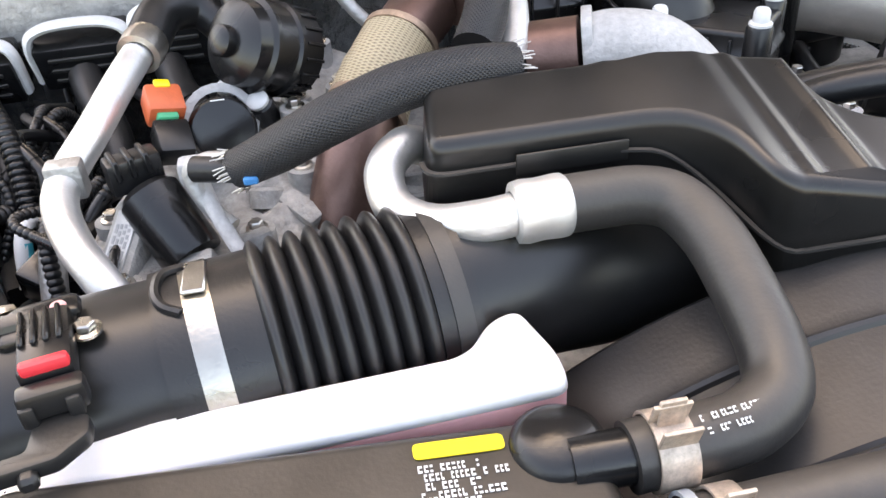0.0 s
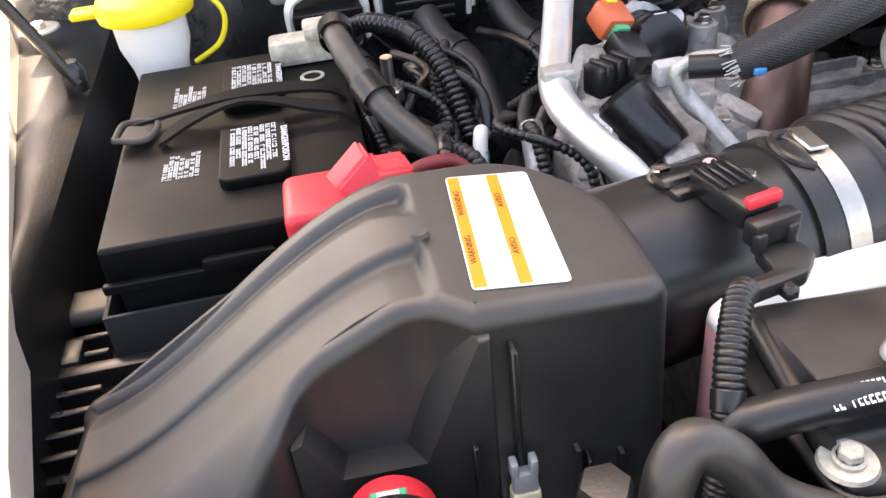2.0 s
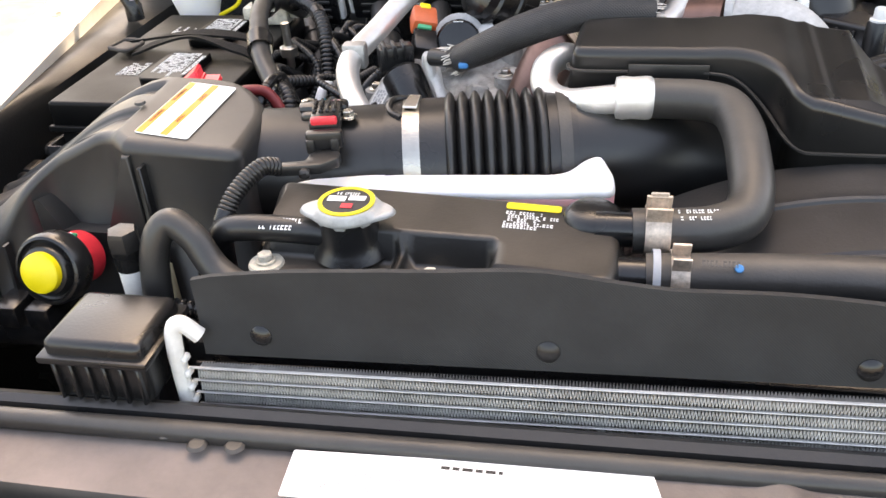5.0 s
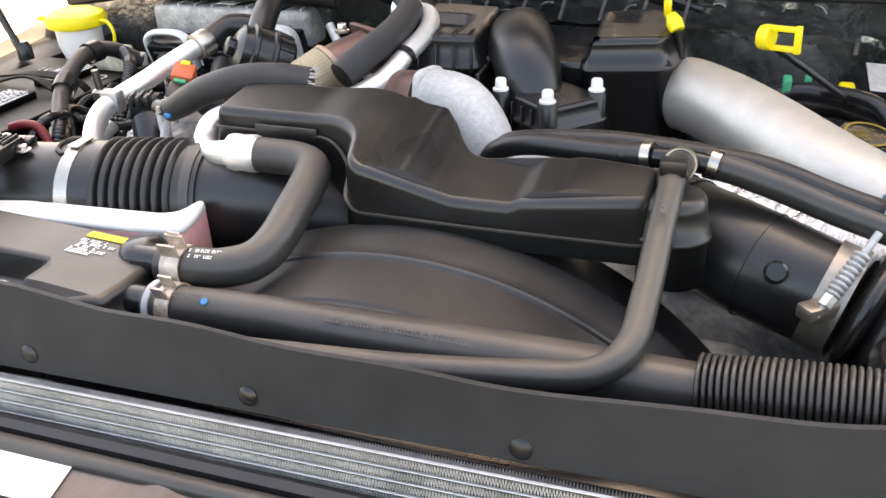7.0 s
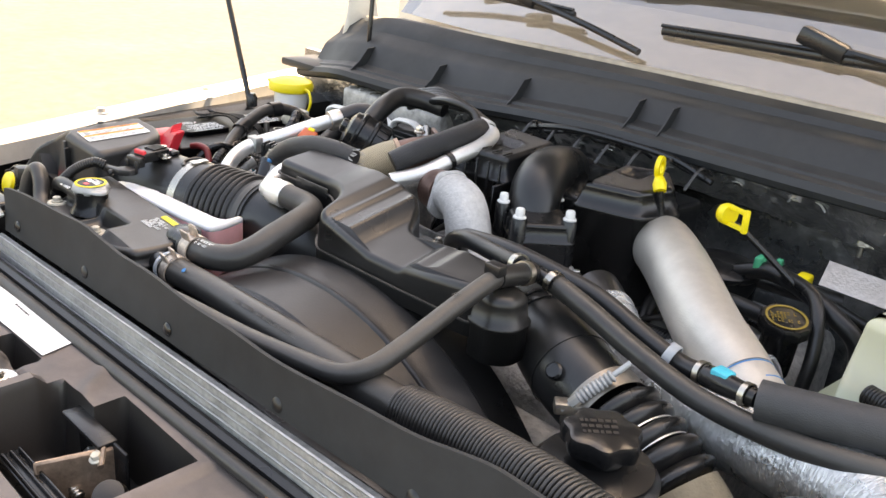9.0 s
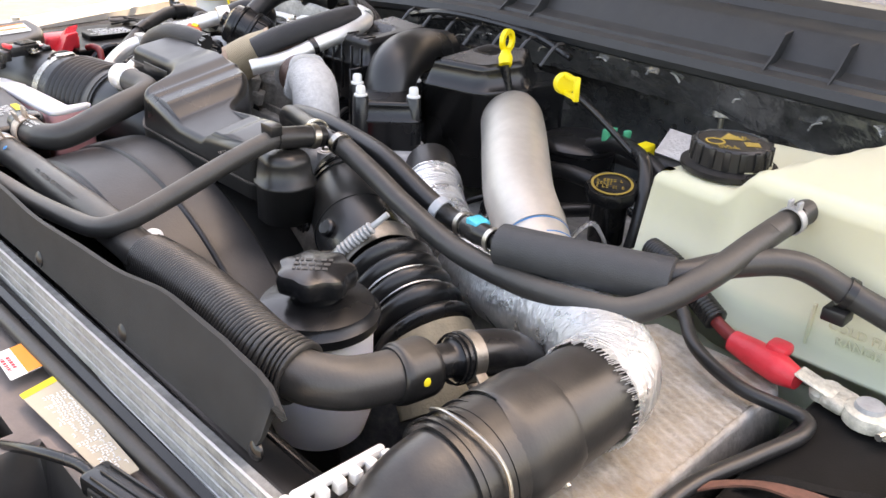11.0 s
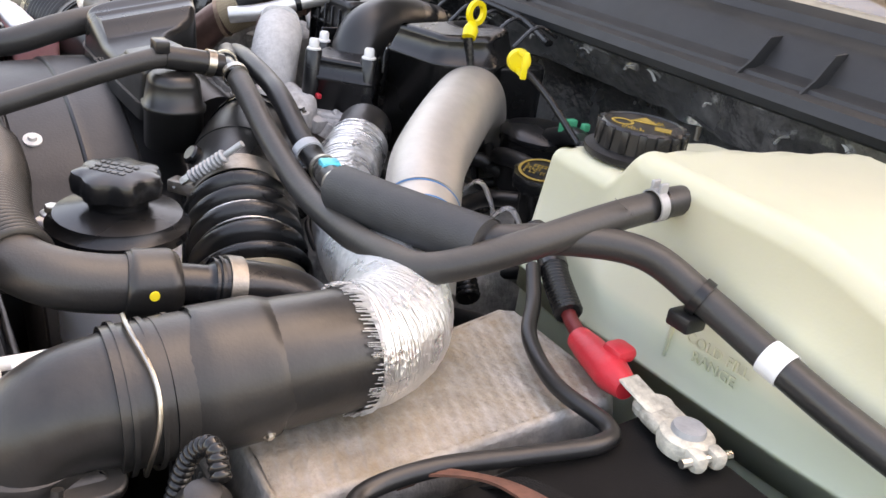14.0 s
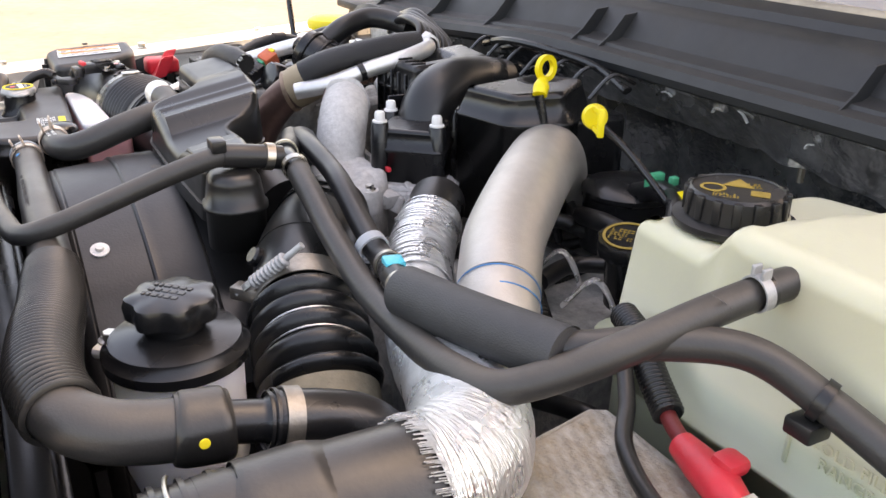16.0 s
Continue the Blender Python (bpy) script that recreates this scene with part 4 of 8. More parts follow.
# ---- air box, air-flow tube, bellows ----
def airbox():
    th = thing("air_box", (-0.36, 0.33, 1.0), "black plastic air filter housing with ramped lid", "air box")

    def s(v):
        v = max(0.0, min(1.0, v))
        return v * v * (3 - 2 * v)

    def top(x, y):
        z = 1.2562 + 0.045 * (y - 0.3245) - 0.075 * (max(x, -0.30) + 0.261)
        z -= 0.118 * s((-0.295 - x) / 0.235)
        z -= 0.050 * s((-0.366 - x) / 0.06) * max(0.0, min(1.0, (0.278 - y) / 0.052)) ** 1.7
        # two sunk tracks along the ramp
        for y0, y1 in ((0.282, 0.326), (0.356, 0.378)):
            hook = max(0.0, (x + 0.325) / 0.02) * 0.010
            z -= 0.0080 * max(0.0, min(1.0, (y - y0 + hook) / (y1 - y0))) * s((y1 - y) / 0.005) * s((-0.303 - x) / 0.005) * s((x + 0.525) / 0.01)
        return z
    out = fillet([(-0.532, 0.260), (-0.512, 0.228), (-0.440, 0.228), (-0.386, 0.252), (-0.370, 0.273), (-0.315, 0.2755), (-0.293, 0.257), (-0.190, 0.260), (-0.192, 0.345), (-0.235, 0.398), (-0.36, 0.400), (-0.520, 0.394)],
                 [0.02, 0.03, 0.03, 0.008, 0.008, 0.010, 0.005, 0.019, 0.04, 0.05, 0.05, 0.02], 6)
    part("lid", shell(B(), out, 1.06, top, 0.010, 0.0032, 0.004, (1.085, 0.006), 5), LID, th, sharp=55)
    b = shell(B(), fillet([(-0.55, 0.27), (-0.19, 0.25), (-0.19, 0.40), (-0.55, 0.40)], 0.02), 0.85, 1.059, 0.004, 0.05)
    part("tray", b, BLACK, th)
    # buttress on the front and its ribs
    for x, h in ((-0.2755, 0.118), (-0.297, 0.061), (-0.239, 0.034), (-0.41, 0.05), (-0.45, 0.03)):
        b = box(B(), (x - 0.0015, 0.2515, 1.09), (x + 0.0015, 0.2615, 1.12 + h), 0.0008, 1)
        part("rib", b, BLACK_SOFT, th)
    # slanting buttress that closes the three-cornered recess
    back = [(-0.381, 1.198), (-0.374, 1.200), (-0.359, 1.170), (-0.329, 1.169), (-0.300, 1.243), (-0.285, 1.243), (-0.285, 1.085), (-0.381, 1.085)]
    front = [(-0.384, 1.200), (-0.378, 1.203), (-0.363, 1.174), (-0.321, 1.173), (-0.290, 1.245), (-0.285, 1.245), (-0.285, 1.085), (-0.384, 1.085)]
    b = B()
    lo = [b.verts.new((x, 0.2768, z)) for x, z in back]
    hi = [b.verts.new((x, 0.2566, z)) for x, z in front]
    rim = b.faces.new(hi)
    for k in range(len(lo)):
        b.faces.new((lo[k], lo[(k + 1) % len(lo)], hi[(k + 1) % len(lo)], hi[k]))
    bmesh.ops.recalc_face_normals(b, faces=b.faces)
    bmesh.ops.bevel(b, geom=list(rim.edges)[:4], offset=0.0022, segments=3, affect="EDGES", profile=0.5)
    part("buttress", b, LID, th)
    b = lathe(B(), [(0, 0.002), (0.004, 0.002), (0.005, 0), (0.0035, -0.001), (0, -0.001)], Matrix.Translation((-0.304, 0.324, 1.2615)), 16)
    part("stud", b, RUBBER_WORN, th)
    b = box(B(), (-0.2815, 0.2445, 1.146), (-0.2685, 0.2520, 1.163), 0.002, 2)
    box(b, (-0.2825, 0.2440, 1.162), (-0.2785, 0.2515, 1.172), 0.0012, 2)
    box(b, (-0.2725, 0.2440, 1.162), (-0.2685, 0.2515, 1.172), 0.0012, 2)
    part("connector", box(B(), (-0.2825, 0.2430, 1.108), (-0.2675, 0.2535, 1.150), 0.002, 2), CREAM_PLUG, th, "cream plastic connector")
    part("clip", b, CAP_GREY, th, "grey spring clip")
    for x, y, h in ((-0.452, 0.2285, 1.160), (-0.431, 0.2290, 1.160), (-0.409, 0.236, 1.168), (-0.379, 0.247, 1.158), (-0.246, 0.2555, 1.160), (-0.222, 0.2560, 1.150)):
        b = bmesh.new()
        f = b.faces.new([b.verts.new(q) for q in ((x, y - 0.012, 1.085), (x, y + 0.006, 1.085), (x, y + 0.006, h), (x, y - 0.001, h), (x, y - 0.006, 1.12))])
        r = bmesh.ops.extrude_face_region(b, geom=[f])
        bmesh.ops.translate(b, verts=[v for v in r["geom"] if isinstance(v, bmesh.types.BMVert)], vec=(0.0025, 0, 0))
        bmesh.ops.recalc_face_normals(b, faces=b.faces)
        part("foot_rib", merge(B(), b), LID, th)
    part("ledge", box(B(), (-0.52, 0.208, 1.083), (-0.195, 0.262, 1.106), 0.004, 2), BLACK, th)
    for x in (-0.405, -0.375, -0.30):
        part("ledge_block", box(B(), (x - 0.011, 0.205, 1.104), (x + 0.011, 0.236, 1.126), 0.003, 2), BLACK, th)
    for k in range(4):
        b = box(B(), (-0.60 + 0.004 * k, 0.24 + 0.03 * k, 1.085), (-0.545, 0.246 + 0.03 * k, 1.10), 0.001, 1)
        part("rib", b, BLACK, th)
    return th


air = airbox()

# warning label on the lid, following its gentle slope
lm = Matrix.Translation((-0.2610, 0.3245, 1.2570)) @ Matrix.Rotation(radians(-3.6), 4, "Z") @ Matrix.Rotation(radians(4.3), 4, "Y") @ Matrix.Rotation(radians(2.6), 4, "X")


def warning_label():
    th = thing("warning_label", lm.translation, "white warning label with two orange bands of black lettering", "label")
    part("sheet", plate(B(), fillet([(-0.0235, -0.048), (0.0235, -0.048), (0.0215, 0.048), (-0.0235, 0.048)], 0.003), 0, 0.0006, 0, lm), PAPER, th)
    for x, text in ((-0.0195, "WARNING"), (0.002, "AVISO")):
        b = box(B(), (x - 0.0032, -0.0468, 0.0006), (x + 0.0032, 0.0468, 0.0009), 0, 1, lm)
        band = part("band", b, ORANGE_PRINT, th)
        for y in (-0.018, 0.022):
            part("lettering", letters(text, 0.0047, lm @ Matrix.Translation((x, y, 0.0010)) @ Matrix.Rotation(radians(90), 4, "Z"), 0.0001), BLACK_PRINT, band, "black lettering " + text)
    for x in (-0.0085, 0.0135):
        b = bars(B(), lm @ Matrix.Translation((x, 0, 0.0008)) @ Matrix.Rotation(radians(90), 4, "Z"), 0.085, 0.013, 9, 3, 0.35, thick=0.0002)
        part("print", b, PRINT, th)
    return th


warning_label()


def intake_tube():
    th = thing("intake_tube", (-0.07, 0.36, 1.13), "black plastic air intake tube with ribbed rubber bellows", "intake tube")

    def ax(x):
        return (x, 0.358 + 0.16 * (x + 0.078), 1.196 + 0.02 * (x + 0.078))
    d = (1, 0.16, 0.02)
    part("tube", tube(B(), [ax(-0.215), ax(-0.16), ax(-0.09)], [0.056, 0.054, 0.053], 40), BLACK_SOFT, th)
    part("cuff", tube(B(), [ax(-0.098), ax(-0.048)], 0.0560, 40), RUBBER, th)
    part("bellows", tube(B(), [ax(-0.050), ax(-0.008), ax(0.036)], 0.0555, 48, 6, ribs=8, amp=0.0046), RUBBER, th, sharp=60)
    part("cuff", tube(B(), [ax(0.035), ax(0.058)], 0.0555, 40), RUBBER, th)
    part("duct", tube(B(), [ax(0.056), ax(0.10), (0.16, 0.405, 1.182), (0.22, 0.430, 1.162), (0.30, 0.46, 1.14)], [0.053, 0.049, 0.047, 0.05, 0.05], 36), BLACK_SOFT, th)
    part("band_clamp", ring(B(), ax(-0.076), d, 0.0557, 0.014, 0.001, 48), STEEL_BRIGHT, th, "bright steel band clamp")
    c = Vector(ax(-0.076))
    part("clamp_slot", box(B(), (-0.006, -0.013, 0.0565), (0.006, 0.013, 0.0590), 0.001, 1, Matrix.Translation(c)), STEEL, th)
    part("tab", tube(B(), [(c.x - 0.006, c.y + 0.016, c.z + 0.054), (c.x - 0.017, c.y + 0.008, c.z + 0.0565), (c.x - 0.019, c.y - 0.006, c.z + 0.0560), (c.x - 0.015, c.y - 0.016, c.z + 0.0545), (c.x - 0.006, c.y - 0.021, c.z + 0.0525)], 0.0028, 8, 6), RUBBER, th)
    part("band_clamp", ring(B(), ax(0.048), d, 0.0557, 0.010, 0.001, 48), RUBBER_WORN, th)
    return th


intake_tube()


def maf():
    th = thing("airflow_sensor", (-0.14, 0.33, 1.24), "black air-flow sensor with connector and red locking tab", "sensor")
    m = Matrix.Translation((-0.147, 0.346, 1.246)) @ Matrix.Rotation(radians(12), 4, "Z")
    b = box(B(), (-0.022, -0.012, -0.012), (0.016, 0.014, 0.006), 0.004, 2, m)
    box(b, (-0.024, -0.004, 0.002), (0.018, 0.012, 0.010), 0.004, 2, m)
    part("housing", b, BLACK, th)
    part("foot", lathe(B(), [(0.030, -0.03), (0.026, -0.008), (0, -0.008)], m, 28), BLACK_SOFT, th)
    b = box(B(), (-0.010, -0.050, 0.0), (0.014, -0.004, 0.015), 0.003, 2, m)
    for i in range(4):
        box(b, (-0.0085 + i * 0.0055, -0.032, 0.014), (-0.006 + i * 0.0055, -0.006, 0.0175), 0.0008, 1, m)
    part("connector", b, BLACK, th)
    part("locking_tab", box(B(), (-0.008, -0.051, 0.012), (0.013, -0.045, 0.0185), 0.002, 2, m), RED, th, "bright red locking tab")
    part("lock_frame", box(B(), (-0.012, -0.062, -0.004), (0.017, -0.051, 0.011), 0.003, 2, m), BLACK, th)
    part("screw", bolt(B(), (-0.165, 0.352, 1.250), 0.006, 0.006, flange=1.3), STEEL, th)
    part("screw", bolt(B(), (-0.125, 0.333, 1.250), 0.005, 0.006), STEEL, th)
    part("pink_dot", lathe(B(), [(0, 0.0012), (0.0035, 0.001), (0.004, 0)], Matrix.Translation((-0.139, 0.348, 1.2565)), 12), PINK, th)
    b = plate(B(), fillet([(0.010, -0.058), (0.015, -0.066), (0.014, -0.076), (0.000, -0.086), (-0.018, -0.086), (-0.036, -0.086), (-0.038, -0.077), (-0.012, -0.076), (-0.008, -0.058)], 0.0025, 3), -0.013, -0.004, 0.002, m)
    box(b, (-0.016, -0.092, -0.014), (-0.008, -0.083, -0.006), 0.002, 1, m)
    for x in (-0.009, 0.010):
        box(b, (x - 0.003, -0.064, -0.006), (x + 0.004, -0.058, 0.006), 0.002, 2, m)
    part("wire_boot", b, RUBBER, th)
    return th


maf()
hose("wire_loom", [(-0.162, 0.260, 1.240), (-0.172, 0.248, 1.244), (-0.186, 0.225, 1.232), (-0.195, 0.205, 1.205), (-0.205, 0.19, 1.16), (-0.22, 0.18, 1.10)], 0.0068,
     "black taped wire loom from the air-flow sensor", RUBBER, ribs=60, amp=0.00045)

# ---- coolant bottle and expansion tank at the front ----
def expansion_tank():
    th = thing("expansion_tank", (-0.03, 0.21, 1.1), "black plastic coolant expansion tank with dusty top", "tank")
    out = fillet([(-0.160, 0.168), (-0.02, 0.160), (0.095, 0.160), (0.100, 0.20), (0.098, 0.262), (-0.02, 0.266), (-0.165, 0.270)], 0.014, 5)

    def top(x, y):
        z = 1.2205 - 0.035 * x
        z -= 0.024 * pocket(x, y, -0.20, -0.055, 0.10, 0.200, 0.008)
        z -= 0.024 * pocket(x, y, -0.050, 0.012, 0.13, 0.200, 0.008)
        return z
    part("body", shell(B(), out, 1.08, top, 0.008, 0.006, 0.002, (1.196, 0.002), 4), BLACK_DUSTY, th, sharp=50)
    part("outlet_boss", lathe(B(), [(0.0225, -0.015), (0.0225, 0.002), (0.0205, 0.009), (0.015, 0.0135), (0, 0.015)], Matrix.Translation((0.078, 0.242, 1.2125)), 28), BLACK, th)
    part("outlet_pipe", tube(B(), [(0.08, 0.231, 1.2155), (0.12, 0.2295, 1.2165)], 0.0125, 20), BLACK, th)
    part("outlet_pipe", tube(B(), [(0.08, 0.197, 1.199), (0.125, 0.196, 1.200)], 0.0135, 20), BLACK, th)
    part("filler_neck", lathe(B(), [(0.028, -0.002), (0.0245, 0.004), (0.0215, 0.010), (0.0205, 0.028), (0, 0.028)], Matrix.Translation((-0.092, 0.206, 1.206)), 32), BLACK, th)
    rim = []
    for k in range(72):
        an = 2 * math.pi * k / 72
        off = min(abs(an), abs(an - math.pi), abs(an - 2 * math.pi))
        rr = 0.0245 + 0.0105 * math.exp(-(off / 0.40) ** 2)
        rim.append(Vector((-0.092 + rr * math.cos(an), 0.206 + rr * math.sin(an))))
    cap = part("pressure_cap", shell(B(), rim, 1.2352, lambda x, y: 1.2425 - 0.0042 * smooth((math.hypot(x + 0.092, y - 0.206) - 0.0205) / 0.004), 0.0025, 0.004, 0.001), CAP_GREY, th, "zinc-grey two-eared pressure cap")
    part("warning_disc", lathe(B(), [(0, 0.0006), (0.0178, 0.0006), (0.0178, 0), (0, 0)], Matrix.Translation((-0.092, 0.206, 1.2427)), 36), BLACK_PRINT, cap)
    part("yellow_ring", lathe(B(), [(0.0170, 0), (0.0170, 0.0011), (0.0202, 0.0011), (0.0202, 0)], Matrix.Translation((-0.092, 0.206, 1.2427)), 40), YELLOW_PRINT, cap)
    for a in (-90, -40, 220, 90, 45, 135):
        part("crimp_tab", box(B(), (0.0195, -0.004, -0.0110), (0.0228, 0.004, -0.003), 0.001, 1, Matrix.Translation((-0.092, 0.206, 1.2425)) @ Matrix.Rotation(radians(a), 4, "Z")), CAP_GREY, cap)
    mm = Matrix.Translation((-0.092, 0.206, 1.2436))
    part("print", box(box(print_block(B(), mm @ Matrix.Translation((0, 0.010, 0)), 0.018, 0.004, 1, 5), (-0.014, -0.001, 0), (-0.001, 0.006, 0.0003), 0, 1, mm), (0.001, 0.001, 0), (0.013, 0.007, 0.0003), 0, 1, mm), WHITE_PRINT, cap)
    part("red_mark", box(B(), (-0.002, -0.010, 0), (0.006, -0.004, 0.0003), 0, 1, mm), RED, cap)
    lab = Matrix.Translation((0.035, 0.236, 1.2198)) @ Matrix.Rotation(radians(-2), 4, "Z") @ Matrix.Rotation(radians(2.0), 4, "Y")
    part("yellow_band", plate(B(), fillet([(-0.020, 0.008), (0.020, 0.008), (0.020, 0.017), (-0.020, 0.017)], 0.003), 0, 0.0005, 0, lab), YELLOW_PRINT, th, "yellow caution band")
    part("print", print_block(B(), lab @ Matrix.Translation((0, -0.007, 0.0002)), 0.038, 0.024, 5, 8), WHITE_PRINT, th, "white unreadable print")
    for x, y, z in ((-0.150, 0.184, 1.2015), (-0.030, 0.180, 1.1975)):
        b = lathe(B(), [(0, 0.002), (0.012, 0.002), (0.013, 0), (0, 0)], Matrix.Translation((x, y, z)), 28)
        bolt(b, (x, y, z + 0.002), 0.0055, 0.007, flange=1.3)
        part("bolt", b, TERMINAL, th, "pale washered bolt")
    return th


expansion_tank()


def bottle():
    th = thing("coolant_bottle", (-0.03, 0.285, 1.05), "milky white coolant bottle, pink with coolant lower down", "bottle")

    def s(v):
        v = max(0.0, min(1.0, v))
        return v * v * (3 - 2 * v)
    def top(x, y):
        return 1.213 + 0.004 * s((x + 0.10) / 0.12) + 0.011 * s((x - 0.058) / 0.028)
    out = fillet([(-0.168, 0.270), (0.0930, 0.268), (0.0935, 0.290), (0.0830, 0.327), (0.0660, 0.331), (0.0500, 0.311), (-0.10, 0.308), (-0.150, 0.296), (-0.168, 0.285)], [0.0075, 0.012, 0.012, 0.012, 0.010, 0.012, 0.0075, 0.0075, 0.0075], 6)
    inner = [(x * 0.998 - 0.0001, 0.2895 + (y - 0.2895) * 0.985) for x, y in out]
    part("body", shell(B(), out, lambda x, y: top(x, y) - 0.009, top, 0.006, 0.012, 0.0005), MILKY_WHITE, th)
    part("coolant_level", shell(B(), inner, 1.06, lambda x, y: top(x, y) - 0.0085, 0.002, 0.012), PINK, th, "pink coolant-filled lower part of the bottle")
    return th


bottle()

# ---- batteries ----
def battery(name, x0, x1, y0, y1, z, side):
    th = thing(name, ((x0 + x1) / 2, (y0 + y1) / 2, z - 0.20), "black car battery with white printed vent covers, dusty", "battery", "batteries")
    part("case", box(B(), (x0 + 0.004, y0 + 0.004, z - 0.20), (x1 - 0.004, y1 - 0.004, z - 0.028), 0.006, 2), BATTERY, th)
    part("lid", shell(B(), fillet([(x0, y0), (x1, y0), (x1, y1), (x0, y1)], 0.006), z - 0.035, z, 0.004, 0.05, 0.001), BATTERY, th)
    cx = (x0 + x1) / 2 + (0.018 if side == "d" else 0.012)
    for k, (ya, yb) in enumerate(((y0 + 0.050, y0 + 0.135), (y0 + 0.178, y0 + 0.262))):
        o = fillet([(cx - 0.026, ya + 0.006), (cx - 0.020, ya), (cx + 0.020, ya), (cx + 0.026, ya + 0.006), (cx + 0.026, yb), (cx - 0.026, yb)], 0.003)
        part("vent_cover", shell(B(), o, z - 0.001, z + 0.009, 0.002, 0.05), BATTERY, th)
        mm = Matrix.Translation((cx, (ya + yb) / 2, z + 0.0092)) @ Matrix.Rotation(radians(-90 if side == "p" else 90), 4, "Z")
        part("print", print_block(B(), mm, 0.074, 0.036, 8, 11 + k), WHITE_PRINT, th, "white safety print")
        part("lettering", letters("DANGER/POISON", 0.0072, mm @ Matrix.Translation((0, 0.0235, 0.0001)), 0.0002), WHITE_PRINT, th)
        sx = cx - 0.056 if side == "p" else cx + 0.052
        mm = Matrix.Translation((sx, (ya + yb) / 2 + 0.01, z + 0.0004)) @ Matrix.Rotation(radians(90), 4, "Z")
        part("print", print_block(B(), mm, 0.042, 0.028, 7, 21 + k), WHITE_PRINT, th)
    for sx in (-1, 1):
        part("lid_lip", box(B(), (x0 - 0.002, y0 - 0.004, z - 0.033), (x1 + 0.002, y0 + 0.002, z - 0.026), 0.001, 1) if sx < 0 else box(B(), ((x0 + x1) / 2 - 0.03, y0 - 0.006, z - 0.030), ((x0 + x1) / 2 + 0.02, y0 + 0.001, z - 0.018), 0.002, 2), BATTERY, th)
    return th


batp = battery("car_battery", -0.504, -0.312, 0.466, 0.772, 1.198, "p")
b = lathe(B(), [(0.011, 0.001), (0.008, 0.0012), (0.008, 0.0), (0.011, 0.0)], Matrix.Translation((-0.344, 0.694, 1.1985)), 20)
part("test_eye", b, TERMINAL, batp)
batd = battery("car_battery", 0.995, 1.187, 0.238, 0.544, 1.155, "d")
b = lathe(B(), [(0.011, 0.001), (0.008, 0.0012), (0.008, 0.0), (0.011, 0.0)], Matrix.Translation((1.024, 0.338, 1.1557)), 20)
part("test_eye", b, RIB_GREY, batd)
batd.rotation_euler = (radians(5), 0, 0)
batd.location.y += 0.014


def band(pts, w, t):
    """A flat strap of width w across y, following a line of points."""
    b = B()
    path, _ = spline(pts, 8)
    rows = []
    for i, p in enumerate(path):
        tilt = 0.35 * math.sin(i * 0.3)
        rows.append([b.verts.new(p + Vector((0, dy * w / 2, dz * t / 2 + dy * w * 0.3 * tilt))) for dy, dz in ((-1, -1), (1, -1), (1, 1), (-1, 1))])
    for q, r in zip(rows, rows[1:]):
        for k in range(4):
            b.faces.new((q[k], q[(k + 1) % 4], r[(k + 1) % 4], r[k]))
    b.faces.new(rows[0])
    b.faces.new(rows[-1])
    return b


def buckle(m, w=0.013, h=0.015):
    """An open steel loop with a cross plate."""
    loop = [(-w, -h, 0), (w, -h, 0.002), (w, h, 0.002), (-w, h, 0), (-w, -h, 0)]
    b = tube(B(), [m @ Vector(q) for q in loop], 0.0028, 8, 8)
    return box(b, (-w * 0.8, -h * 0.9, -0.002), (w * 0.9, h * 0.7, 0.001), 0.001, 1, m)


th = thing("battery_strap", (-0.41, 0.628, 1.19), "black two-band battery hold-down strap with a steel buckle", "strap", "straps")
part("band", band([(-0.507, 0.640, 1.165), (-0.500, 0.640, 1.201), (-0.470, 0.640, 1.208), (-0.400, 0.642, 1.216), (-0.330, 0.641, 1.207), (-0.308, 0.640, 1.170)], 0.014, 0.003), STRAP, th)
part("band", band([(-0.470, 0.604, 1.203), (-0.444, 0.618, 1.211), (-0.400, 0.624, 1.217), (-0.352, 0.612, 1.210), (-0.318, 0.598, 1.202), (-0.306, 0.590, 1.17)], 0.014, 0.003), STRAP, th)
part("buckle", buckle(Matrix.Translation((-0.489, 0.622, 1.206)) @ Matrix.Rotation(-0.2, 4, "Z") @ Matrix.Rotation(0.1, 4, "Y")), BUCKLE, th, "dull steel buckle")
th = thing("battery_strap", (1.09, 0.398, 1.15), "rusted and black wavy battery hold-down strap with a buckle", "strap", "straps")
part("band", band([(0.975, 0.352, 1.145), (0.987, 0.359, 1.163), (1.017, 0.384, 1.172), (1.05, 0.394, 1.176), (1.08, 0.397, 1.177), (1.100, 0.394, 1.1755)], 0.012, 0.002), CORRODED, th, "rust-brown inner band")
part("band", band([(1.098, 0.3945, 1.1755), (1.115, 0.390, 1.174), (1.131, 0.383, 1.171), (1.152, 0.369, 1.168), (1.169, 0.354, 1.160), (1.186, 0.340, 1.14)], 0.013, 0.002), STRAP, th)
part("band", band([(0.996, 0.390, 1.150), (1.02, 0.402, 1.166), (1.055, 0.416, 1.172), (1.088, 0.424, 1.177), (1.135, 0.414, 1.176), (1.165, 0.418, 1.174), (1.19, 0.428, 1.15)], 0.013, 0.002), STRAP, th)
b = box(B(), (-0.022, -0.015, -0.002), (0.022, 0.015, 0.003), 0.002, 2, Matrix.Translation((1.166, 0.403, 1.178)) @ Euler((0.15, 0.1, 0.35)).to_matrix().to_4x4())
part("buckle", b, BUCKLE, th, "dull stamped steel buckle plate")

